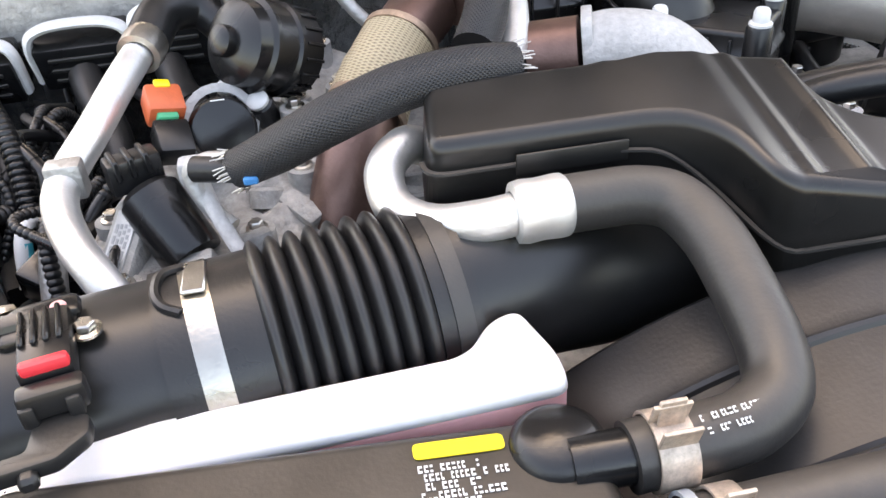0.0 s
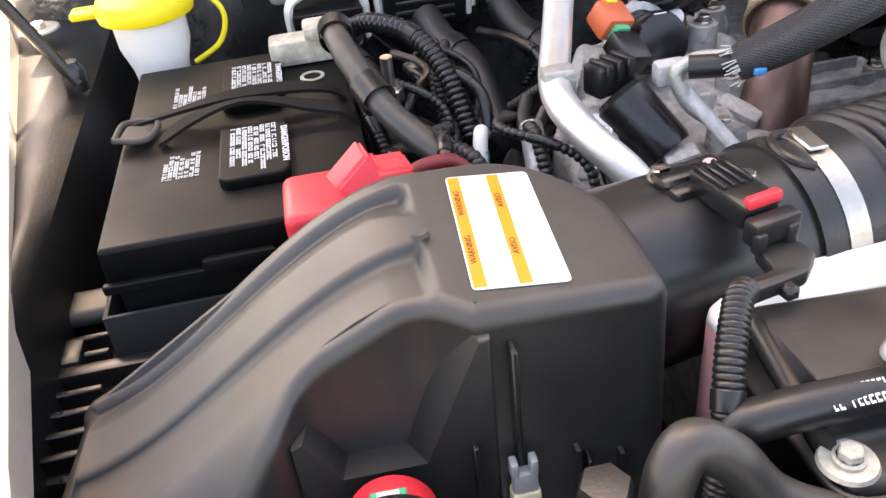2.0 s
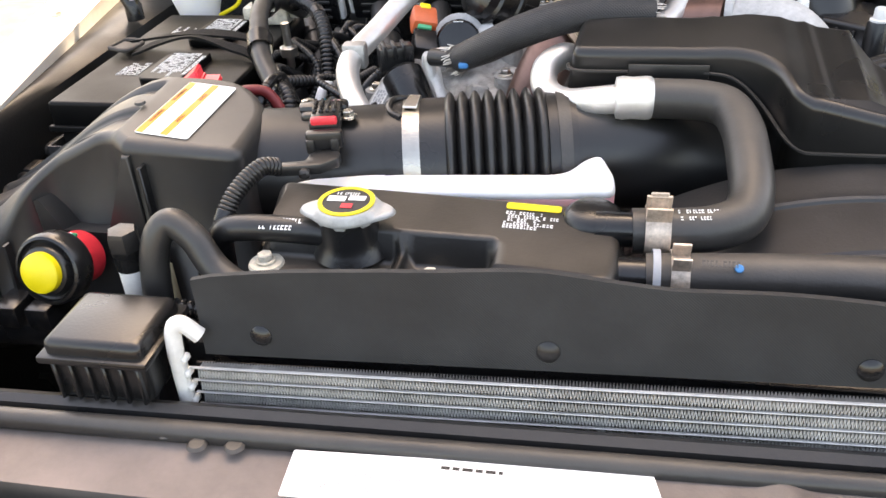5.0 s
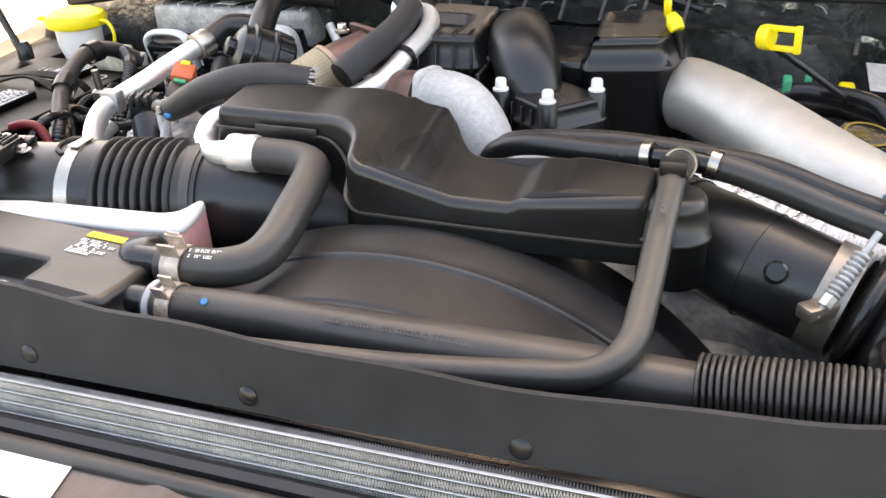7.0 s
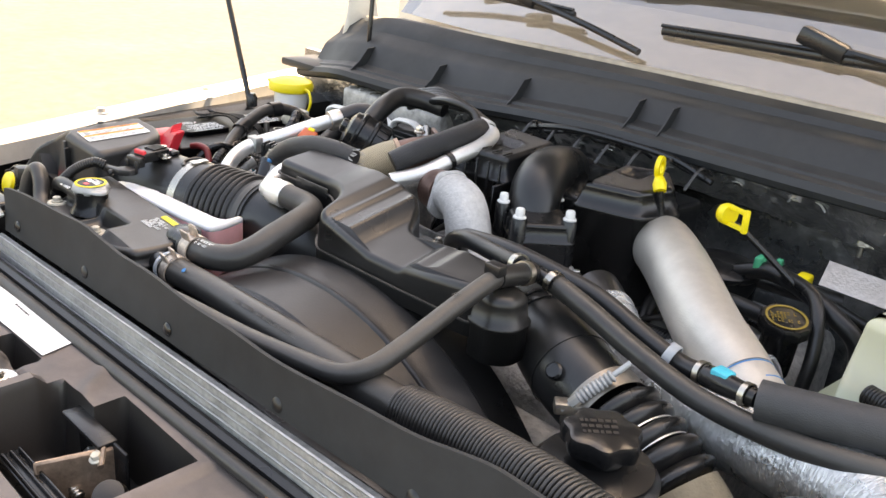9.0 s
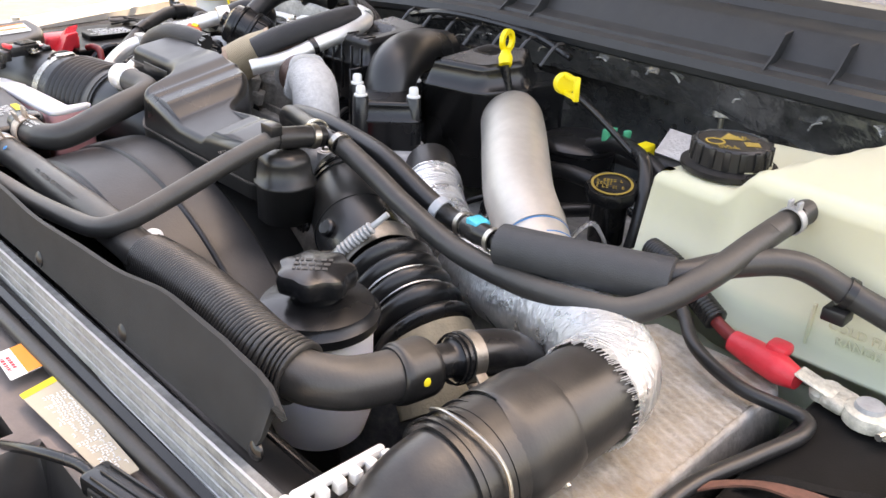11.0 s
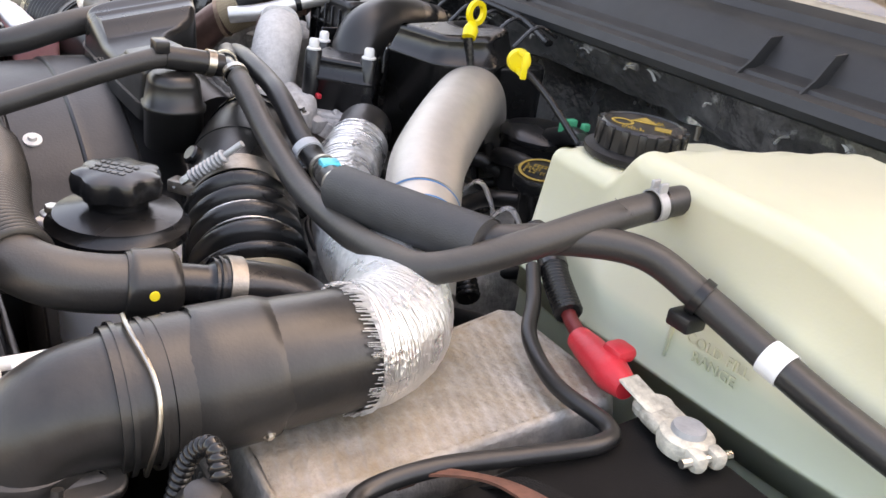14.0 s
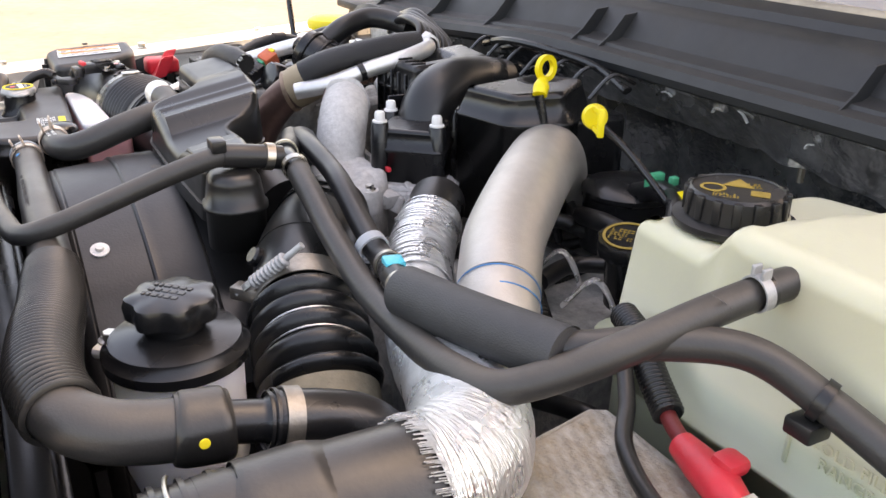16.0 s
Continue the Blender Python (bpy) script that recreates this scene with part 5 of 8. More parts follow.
# woven sleeve under the passenger battery lid
b = B()
uvl = b.loops.layers.uv.verify()
q = [(-0.512, 0.458), (-0.304, 0.458), (-0.304, 0.780), (-0.512, 0.780)]
for k in range(4):
    (xa, ya), (xb, yb) = q[k], q[(k + 1) % 4]
    f = b.faces.new([b.verts.new(c) for c in ((xa, ya, 1.0), (xb, yb, 1.0), (xb, yb, 1.150), (xa, ya, 1.150))])
    w = math.hypot(xb - xa, yb - ya) * 6
    for lp, uv in zip(f.loops, ((0, 0), (w, 0), (w, 0.9), (0, 0.9))):
        lp[uvl].uv = uv
bmesh.ops.remove_doubles(b, verts=b.verts, dist=1e-5)
bmesh.ops.solidify(b, geom=list(b.faces), thickness=0.003)
solo("battery_sleeve", b, FABRIC, "black woven insulating sleeve round the battery", "sleeve")


def terminal(at, rot, post=True, ring_label="whitish corroded lead battery terminal clamp"):
    th = thing("battery_terminal", at, ring_label, "terminal", "terminals")
    m = Matrix.Translation(at) @ Matrix.Rotation(radians(rot), 4, "Z")
    b = lathe(B(), [(0.0105, 0), (0.0178, 0.001), (0.0190, 0.006), (0.0178, 0.012), (0.015, 0.014), (0.0105, 0.014), (0.0105, 0)], m, 24)
    box(b, (0.012, -0.013, 0.001), (0.027, -0.002, 0.014), 0.004, 2, m)
    box(b, (0.012, 0.002, 0.001), (0.027, 0.013, 0.014), 0.004, 2, m)
    box(b, (-0.034, -0.015, 0.001), (-0.012, 0.015, 0.012), 0.005, 3, m)
    lathe(b, [(0, 0.0), (0.0145, 0.0), (0.0155, 0.005), (0.012, 0.009), (0, 0.011)], m @ Matrix.Translation((-0.034, 0.002, 0.002)), 18, wave=3, amp=0.08)
    part("clamp", b, TERMINAL, th)
    part("post", lathe(B(), [(0.0115, 0), (0.0115, 0.016), (0.0105, 0.018), (0, 0.0185)], m, 24), CAP_GREY, th)
    b = tube(B(), [m @ Vector((0.021, -0.02, 0.008)), m @ Vector((0.021, 0.019, 0.008))], 0.003, 8)
    part("bolt", b, STEEL, th)
    return th


terminal((1.027, 0.294, 1.149), 30)
terminal((1.038, 0.521, 1.168), -10)
b = box(B(), (-0.378, 0.722, 1.199), (-0.318, 0.752, 1.222), 0.004, 2)
box(b, (-0.345, 0.716, 1.222), (-0.318, 0.748, 1.234), 0.004, 2)
box(b, (-0.318, 0.728, 1.206), (-0.292, 0.744, 1.226), 0.004, 2)
solo("battery_terminal", b, TERMINAL, "whitish lead battery terminal on its post", "terminal", group="terminals")


th = thing("terminal_cover", (-0.335, 0.46, 1.2), "bright red flexible battery terminal cover standing open", "cover")
b = box(B(), (-0.376, 0.425, 1.194), (-0.334, 0.482, 1.222), 0.007, 3, Matrix.Translation((0, 0, 0)))
part("body", b, RED, th)
t = bmesh.new()
vs = [t.verts.new(p) for p in ((-0.352, 0.430, 1.194), (-0.292, 0.428, 1.196), (-0.290, 0.444, 1.232), (-0.311, 0.448, 1.230), (-0.318, 0.456, 1.240), (-0.350, 0.448, 1.214))]
f = t.faces.new(vs)
r = bmesh.ops.extrude_face_region(t, geom=[f])
bmesh.ops.translate(t, verts=[v for v in r["geom"] if isinstance(v, bmesh.types.BMVert)], vec=(-0.004, 0.022, 0.002))
bmesh.ops.recalc_face_normals(t, faces=t.faces)
bmesh.ops.bevel(t, geom=list(t.edges), offset=0.002, segments=2, affect="EDGES")
part("flap", merge(B(), t), RED, th)
hose("battery_cable", [(-0.295, 0.478, 1.206), (-0.275, 0.48, 1.211), (-0.255, 0.482, 1.206), (-0.240, 0.475, 1.18), (-0.235, 0.46, 1.14)], 0.0055, "dark red battery cable", RED_CABLE)

# ---- driver side: reservoirs ----
def tank():
    th = thing("coolant_reservoir", (0.98, 0.70, 1.05), "large milky yellowish plastic coolant reservoir", "reservoir")

    def s(v):
        v = max(0.0, min(1.0, v))
        return v * v * (3 - 2 * v)

    def top(x, y):
        return 1.277 + 0.036 * s((x - 0.845 - 0.25 * (y - 0.63)) / 0.045) - 0.008 * s((0.66 - y) / 0.07) * s((x - 0.86) / 0.05) - 0.075 * s((x - 1.01) / 0.24)
    up = fillet([(0.752, 0.600), (0.85, 0.594), (0.878, 0.582), (1.06, 0.590), (1.235, 0.610), (1.245, 0.82), (0.90, 0.83), (0.775, 0.80)],
                [0.02, 0.02, 0.02, 0.04, 0.04, 0.04, 0.04, 0.03], 6)
    part("shell", shell(B(), up, 1.135, top, 0.016, 0.012, 0.010, (1.168, 0.016), 5), MILKY, th, sharp=60)
    low = inset([Vector(p) for p in up], 0.004)
    part("foot", shell(B(), low, 1.0, 1.134, 0.002, 0.06), MILKY, th)
    part("neck", lathe(B(), [(0.040, 0.0), (0.040, 0.015), (0, 0.016)], Matrix.Translation((0.815, 0.665, 1.274)), 36), MILKY, th)
    cap = part("cap", lathe(B(), [(0.046, 0.0), (0.047, 0.002), (0.047, 0.006), (0.0385, 0.009), (0.037, 0.027), (0.0345, 0.0295), (0.034, 0.0282), (0, 0.0282)], Matrix.Translation((0.815, 0.663, 1.279)), 48), BLACK, th, "ribbed black pressure cap with yellow symbols")
    for k in range(16):
        a = 2 * math.pi * k / 16
        b = box(B(), (0.0350, -0.0034, 0.009), (0.0398, 0.0034, 0.0285), 0.0012, 2, Matrix.Translation((0.815, 0.663, 1.279)) @ Matrix.Rotation(a, 4, "Z"))
        part("grip_rib", b, BLACK, cap)
    mm = Matrix.Translation((0.815, 0.663, 1.3074)) @ Matrix.Rotation(radians(40), 4, "Z")
    b = B()
    plate(b, [(-0.012, 0.004), (0.0, 0.024), (0.012, 0.004)], 0, 0.0005, 0, mm)
    lathe(b, [(0.0075, 0), (0.0075, 0.0005), (0.010, 0.0005), (0.010, 0)], mm @ Matrix.Translation((-0.018, -0.004, 0)), 20)
    box(b, (0.010, -0.014, 0), (0.024, -0.002, 0.0005), 0, 1, mm)
    print_block(b, mm @ Matrix.Translation((-0.002, -0.019, 0)), 0.030, 0.010, 2, 31)
    print_block(b, mm @ Matrix.Translation((0.014, 0.012, 0)), 0.014, 0.012, 2, 32)
    part("print", b, CAP_PRINT, cap, "yellow warning symbols")
    part("outlet", tube(B(), [(0.930, 0.622, 1.290), (0.925, 0.590, 1.288)], 0.006, 16), MILKY, th)
    part("lettering", letters("COLD FILL\nRANGE", 0.012, Matrix.Translation((1.0, 0.585, 1.196)) @ Matrix.Rotation(radians(90), 4, "X"), 0.0006), MILKY, th, "moulded lettering COLD FILL RANGE")
    b = box(B(), (0.955, 0.5845, 1.175), (0.958, 0.5885, 1.215), 0.0006, 1)
    part("level_mark", b, MILKY, th)
    return th


tank()


def steering_reservoir():
    th = thing("steering_reservoir", (0.682, 0.258, 1.08), "white power steering reservoir with black lobed cap", "reservoir")
    c = Matrix.Translation((0.682, 0.258, 0))
    part("body", lathe(B(), [(0, 1.09), (0.040, 1.09), (0.046, 1.11), (0.047, 1.20), (0, 1.20)], c, 40), MILKY_WHITE, th)
    part("rim", lathe(B(), [(0.048, 1.196), (0.0525, 1.198), (0.053, 1.206), (0.048, 1.210), (0.047, 1.214), (0.022, 1.220), (0.022, 1.214), (0, 1.214)], c, 48), BLACK, th)
    part("neck", lathe(B(), [(0.021, 1.214), (0.021, 1.230), (0, 1.230)], c, 32), BLACK, th)
    cap = part("cap", lathe(B(), [(0, 1.228), (0.027, 1.228), (0.031, 1.231), (0.032, 1.240), (0.030, 1.246), (0.025, 1.248), (0, 1.2485)], c, 84, wave=7, amp=0.07), BLACK, th, "black seven-lobed cap")
    part("print", bars(B(), Matrix.Translation((0.682, 0.258, 1.2487)) @ Matrix.Rotation(radians(45), 4, "Z"), 0.036, 0.024, 3, 41, 0.5, thick=0.0004), BLACK_DUSTY, cap)
    b = box(B(), (-0.065, -0.012, 0), (-0.035, 0.012, 0.01), 0.004, 2, Matrix.Translation((0.682, 0.258, 1.19)) @ Matrix.Rotation(radians(50), 4, "Z"))
    part("bracket", b, MILKY_WHITE, th)
    part("bolt", bolt(B(), (0.645, 0.217, 1.200), 0.006, 0.008), STEEL, th)
    return th


steering_reservoir()

# ---- charge pipes ----
th = thing("charge_pipe", (0.6, 0.6, 1.12), "dull grey aluminium charge-air pipe with an elbow", "pipe")
part("pipe", tube(B(), [(0.418, 0.785, 1.14), (0.430, 0.772, 1.190), (0.460, 0.739, 1.221), (0.509, 0.689, 1.224), (0.561, 0.636, 1.217), (0.615, 0.583, 1.206), (0.655, 0.553, 1.197), (0.684, 0.534, 1.187)],
                  [0.039, 0.041, 0.042, 0.0415, 0.041, 0.040, 0.0385, 0.0378], 44, 10), CHARGE, th)
part("blue_line", ring(B(), (0.686, 0.5320, 1.1855), (0.030, -0.020, -0.010), 0.0380, 0.0016, 0.0003, 44), BLUE, th, "blue painted ring")
part("coupler", tube(B(), [(0.682, 0.535, 1.188), (0.712, 0.516, 1.172), (0.742, 0.50, 1.13)], 0.0372, 36), CHARGE, th)
part("blue_line", ring(B(), (0.700, 0.5245, 1.1800), (0.03, -0.019, -0.014), 0.0372, 0.0016, 0.0004, 44), BLUE, th)

th = thing("foil_pipe", (0.7, 0.45, 1.08), "pipe wrapped in crinkled silver foil heat sleeve", "pipe")
part("sleeve", tube(B(), [(0.493, 0.566, 1.183), (0.524, 0.541, 1.174), (0.568, 0.513, 1.168), (0.622, 0.485, 1.167), (0.690, 0.457, 1.171), (0.750, 0.436, 1.183), (0.808, 0.422, 1.194), (0.853, 0.407, 1.199), (0.884, 0.385, 1.200), (0.897, 0.362, 1.200), (0.899, 0.345, 1.200)],
                    [0.034, 0.0345, 0.034, 0.033, 0.033, 0.0345, 0.038, 0.041, 0.0424, 0.0422, 0.0418], 48, 20, jitter=0.016, caps=False), FOIL, th)
b = B()
rnd = random.Random(3)
mm = aim((0.899, 0.346, 1.200), (0.02, -1, 0.0))
for k in range(260):
    a = rnd.uniform(0, 6.28)
    r0, ln = 0.0420 * rnd.uniform(0.97, 1.03), rnd.uniform(0.001, 0.008)
    tube(b, [mm @ Vector((math.cos(a) * r0, math.sin(a) * r0, -0.004)), mm @ Vector((math.cos(a + 0.04) * r0 * 1.01, math.sin(a + 0.04) * r0 * 1.01, ln))], 0.00045, 4, 1)
tagged(part("frayed_edge", b, FOIL, th, "frayed white threads at the sleeve's mouth"), kind="stuff")
b = B()
path, _ = spline([Vector(q) for q in ((0.493, 0.566, 1.183), (0.524, 0.541, 1.174), (0.568, 0.513, 1.168), (0.622, 0.485, 1.167))], 14)
rnd = random.Random(12)
for k in range(1, len(path) - 1):
    ax = (path[k + 1] - path[k - 1]).normalized()
    ax = (ax + Vector([rnd.uniform(-0.12, 0.12) for _ in range(3)])).normalized()
    ring(b, path[k], ax, 0.0343 * rnd.uniform(0.985, 1.01), rnd.uniform(0.0015, 0.0035), 0.0009, 36)
tagged(part("wrap_fold", b, FOIL, th, "narrow folds of wrapped foil tape"), kind="stuff")
part("end_cap", tube(B(), [(0.459, 0.592, 1.190), (0.473, 0.582, 1.188), (0.498, 0.562, 1.181)], 0.0315, 32), RUBBER, th)

th = thing("charge_duct", (0.89, 0.25, 1.05), "black plastic charge-air duct with clamp collars and elbow", "duct")
part("tube", tube(B(), [(0.8985, 0.364, 1.200), (0.899, 0.30, 1.200), (0.896, 0.235, 1.198)], [0.0392, 0.0405, 0.0405], 40), DUCT, th)
part("collar", tube(B(), [(0.896, 0.245, 1.1975), (0.896, 0.227, 1.197)], 0.0418, 40), DUCT, th)
part("collar", tube(B(), [(0.896, 0.228, 1.197), (0.895, 0.200, 1.196)], 0.0412, 40), DUCT, th)
part("band_collar", tube(B(), [(0.8965, 0.288, 1.1985), (0.8965, 0.285, 1.1985), (0.8963, 0.251, 1.1977), (0.8962, 0.247, 1.1976)], [0.0420, 0.0440, 0.0440, 0.0420], 44, 4), DUCT, th)
part("collar_bolt", bolt(B(), (0.9335, 0.280, 1.176), 0.0025, 0.003, (0.9, 0, -0.4)), STEEL, th)
part("elbow", tube(B(), [(0.896, 0.214, 1.1965), (0.895, 0.198, 1.196), (0.894, 0.182, 1.194), (0.893, 0.168, 1.187), (0.892, 0.160, 1.175), (0.891, 0.157, 1.15), (0.891, 0.157, 1.12)], [0.0385, 0.0375, 0.0355, 0.034, 0.0335, 0.034, 0.036], 36, 12), DUCT, th)
for y in (0.206, 0.221, 0.236):
    part("band", ring(B(), (0.894, y, 1.1945), (0.02, 1, 0.02), 0.0425, 0.003, 0.0015, 40), DUCT, th)
pts = []
for k in range(13):
    a = radians(-70 + 200 * k / 12)
    pts.append((0.8955 + 0.0452 * math.cos(a), 0.214 + 0.003 * math.sin(3 * a), 1.1965 + 0.0452 * math.sin(a)))
part("spring_clip", tube(B(), pts, 0.0014, 8, 4), STEEL_BRIGHT, th, "bright wire spring clip")

th = thing("intercooler_tank", (0.87, 0.13, 0.9), "black ribbed plastic intercooler end tank", "tank")
o = fillet([(0.850, 0.1225), (0.912, 0.1225), (0.931, 0.142), (0.932, 0.200), (0.850, 0.200)], [0.004, 0.014, 0.014, 0.012, 0.004], 5)
part("tank", shell(B(), o, 0.9, lambda x, y: 1.190 - 0.30 * (x - 0.852), 0.008, 0.010, 0.003), DUCT, th)
part("lip", shell(B(), inset([Vector(p) for p in o], -0.0035), lambda x, y: 1.183 - 0.30 * (x - 0.852), lambda x, y: 1.1885 - 0.30 * (x - 0.852), 0.002, 0.04, 0, None, 3), DUCT, th)
part("base_ring", lathe(B(), [(0.030, -0.006), (0.0385, -0.005), (0.0385, 0.0), (0.036, 0.004), (0.030, 0.006)], Matrix.Translation((0.891, 0.158, 1.179)) @ Matrix.Rotation(radians(16), 4, "Y"), 40), DUCT, th)
for k in range(9):
    for sl in (-1, 1):
        mm = Matrix.Translation((0.860 + 0.0062 * k, 0.1200, 1.157)) @ Matrix.Rotation(radians(30 * sl), 4, "Y")
        part("lattice_rib", box(B(), (-0.0009, -0.0015, -0.030), (0.0009, 0.003, 0.030), 0.0004, 1, mm), DUCT, th)
for k in range(4):
    for px, py, rz in ((0.919, 0.1275, 46), (0.932, 0.150, 88)):
        mm = Matrix.Translation((px, py, 1.160 - 0.012 * k)) @ Matrix.Rotation(radians(rz), 4, "Z")
        part("bar_rib", box(B(), (-0.0075, -0.004, -0.0018), (0.0075, 0.002, 0.0018), 0.0012, 2, mm), DUCT, th)
part("upright_rib", box(B(), (0.9275, 0.1320, 1.10), (0.9305, 0.1375, 1.166), 0.001, 1), DUCT, th)
part("strut", tube(B(), [(0.934, 0.166, 1.176), (0.940, 0.162, 1.150), (0.944, 0.158, 1.12), (0.945, 0.157, 1.08)], 0.0032, 8), DUCT, th)
part("crimp_strip", box(B(), (0.8465, 0.1085, 1.09), (0.8545, 0.1165, 1.207), 0.003, 2), WHITE_PLASTIC, th, "whitish crimped aluminium strip")
part("crimp_strip", box(B(), (0.8465, 0.1165, 1.1985), (0.8535, 0.190, 1.2065), 0.003, 2), WHITE_PLASTIC, th)
for k in range(6):
    part("tooth", box(B(), (0.8525, 0.119 + 0.013 * k, 1.1945), (0.8605, 0.1265 + 0.013 * k, 1.2045), 0.0015, 2), WHITE_PLASTIC, th)
# solid black blocks, the shade of the crimp holes put into colour
for k in range(5):
    part("crimp_hole", box(B(), (0.8515, 0.1080, 1.192 - 0.014 * k), (0.8552, 0.1120, 1.1965 - 0.014 * k), 0.0008, 1), DARK, th)

# stained silver shield beside the battery
th = thing("heat_shield", (0.91, 0.39, 1.09), "rust-stained silver heat shield slab with ribbed top", "shield")
part("slab", shell(B(), fillet([(0.858, 0.262), (0.962, 0.258), (0.980, 0.275), (0.982, 0.530), (0.965, 0.552), (0.830, 0.552), (0.815, 0.53)], 0.009, 4), 1.09, lambda x, y: 1.147 + 0.05 * (y - 0.28) + 0.0007 * math.sin((y - 0.25 * x) * 900) + 0.0012 * noise.noise(Vector((x * 60, y * 60, 5))), 0.005, 0.004, 0.014), SLAB, th, sharp=60)
b = box(B(), (0.842, 0.250, 0.85), (0.990, 0.257, 1.139), 0.002)
part("side_panel", b, RIB_GREY, th)
for k in range(26):
    part("rib", box(B(), (0.845 + 0.0054 * k, 0.2480, 0.90), (0.8468 + 0.0054 * k, 0.2505, 1.137), 0.0004, 1), RIB_GREY, th)

# ---- cold intake elbow and bellows ----
th = thing("intake_elbow", (0.6, 0.36, 1.06), "black plastic intake elbow joined to ribbed rubber bellows", "elbow")
part("elbow", tube(B(), [(0.462, 0.462, 1.198), (0.490, 0.442, 1.199), (0.522, 0.420, 1.197), (0.555, 0.401, 1.193), (0.585, 0.389, 1.188), (0.610, 0.381, 1.183)], [0.043, 0.0435, 0.045, 0.0455, 0.0445, 0.043], 44), BLACK_SOFT, th)
for q in ((0.484, 0.446, 1.199), (0.497, 0.4365, 1.1988)):
    part("neck_band", ring(B(), q, (0.032, -0.022, -0.001), 0.0435, 0.005, 0.0025, 44), BLACK, th)
part("seam", ring(B(), (0.560, 0.3985, 1.192), (0.030, -0.014, -0.005), 0.0453, 0.002, 0.0012, 44), BLACK_SOFT, th)
part("knob", lathe(B(), [(0.009, -0.006), (0.009, 0.005), (0.007, 0.007), (0, 0.007)], aim((0.570, 0.353, 1.212), (0.0, -0.75, 0.55)), 20), BLACK, th)
part("band_clamp", ring(B(), (0.6155, 0.3790, 1.1820), (0.05, -0.014, -0.012), 0.0440, 0.022, 0.0012, 48), CLAMP_DULL, th, "wide dull steel T-bolt band clamp")
for s in (-1, 1):
    part("clamp_rim", ring(B(), (0.6155 + s * 0.0098, 0.3790 - s * 0.0027, 1.1820 - s * 0.0024), (0.05, -0.014, -0.012), 0.0446, 0.0018, 0.0008, 48), CLAMP_DULL, th)
part("bellows", tube(B(), [(0.628, 0.3755, 1.179), (0.655, 0.3690, 1.171), (0.685, 0.3630, 1.160), (0.712, 0.3580, 1.146)], 0.0450, 44, 6, ribs=5, amp=0.0060), RUBBER_GLOSS, th, sharp=60)
# added aluminium rings that imitate the white glints on the rubber ribs
for q in ((0.6605, 0.3678, 1.1692), (0.6785, 0.3643, 1.1625)):
    part("glint_ring", ring(B(), q, (0.05, -0.012, -0.020), 0.0425, 0.0015, 0.0012, 40), ALU, th, "bright ring standing in for the white glint on the ribs")
part("cuff", tube(B(), [(0.710, 0.3583, 1.147), (0.732, 0.353, 1.132), (0.756, 0.346, 1.105)], 0.0455, 36), TAN, th)
part("bolt_rod", tube(B(), [(0.600, 0.325, 1.195), (0.614, 0.343, 1.213), (0.637, 0.372, 1.246)], 0.0030, 10), CAP_GREY, th)
part("spring", tube(B(), [(0.609, 0.3365, 1.207), (0.628, 0.3605, 1.233)], 0.0054, 14, 6, ribs=9, amp=0.0011), CAP_GREY, th)
part("nut", lathe(B(), [(0, -0.005), (0.0055, -0.005), (0.0055, 0.005), (0, 0.005)], aim((0.6075, 0.3345, 1.2045), (0.032, 0.041, 0.046)), 6), STEEL, th)
b = box(B(), (-0.014, -0.008, -0.006), (0.014, 0.008, 0.006), 0.002, 2, Matrix.Translation((0.602, 0.334, 1.196)) @ Matrix.Rotation(0.7, 4, "Z"))
part("trunnion", b, CLAMP_DULL, th)

# ---- hoses ----
hA = thing("coolant_hose", (0.15, 0.24, 1.2), "thick black rubber coolant hose bent like a hook", "hose", "coolant hoses")
part("tube", tube(B(), [(0.105, 0.366, 1.258), (0.135, 0.368, 1.257), (0.160, 0.368, 1.256), (0.178, 0.358, 1.254), (0.186, 0.330, 1.249), (0.188, 0.299, 1.240), (0.188, 0.268, 1.229), (0.181, 0.246, 1.222), (0.163, 0.234, 1.219), (0.142, 0.231, 1.217), (0.105, 0.229, 1.216)], 0.0160, 28), RUBBER_WORN, hA)
clamp(hA, (0.122, 0.2295, 1.2165), (1, 0, 0), 0.0165, 0.017, RUST_SPOTTED, up=(0, -0.3, 1))
part("clamp_ear", box(B(), (0.116, 0.2265, 1.234), (0.128, 0.2285, 1.248), 0.0006, 1), RUST_SPOTTED, hA)
mm = Matrix.Translation((0.150, 0.2260, 1.2330)) @ Matrix.Rotation(radians(6), 4, "Z") @ Matrix.Rotation(radians(20), 4, "X")
part("print", ticks(ticks(B(), mm @ Matrix.Translation((0, 0.003, 0)), 0.030, 0.0030, 51), mm @ Matrix.Translation((-0.004, -0.003, 0)), 0.02, 0.0030, 52), WHITE_PRINT, hA)

al = thing("aluminium_pipe", (0.05, 0.38, 1.2), "bright bent aluminium coolant pipe with a crimped ferrule", "pipe")
part("pipe", tube(B(), [(0.060, 0.462, 1.252), (0.045, 0.450, 1.262), (0.030, 0.430, 1.258), (0.032, 0.408, 1.246), (0.050, 0.386, 1.245), (0.075, 0.370, 1.253), (0.100, 0.366, 1.258)], 0.0118, 20), ALU, al)
part("ferrule", lathe(B(), [(0.012, -0.014), (0.0165, -0.013), (0.0175, -0.008), (0.0168, 0), (0.0175, 0.010), (0.0172, 0.014), (0.0155, 0.016)], aim((0.104, 0.366, 1.258), (1, 0.05, 0)), 28), ALU, al)

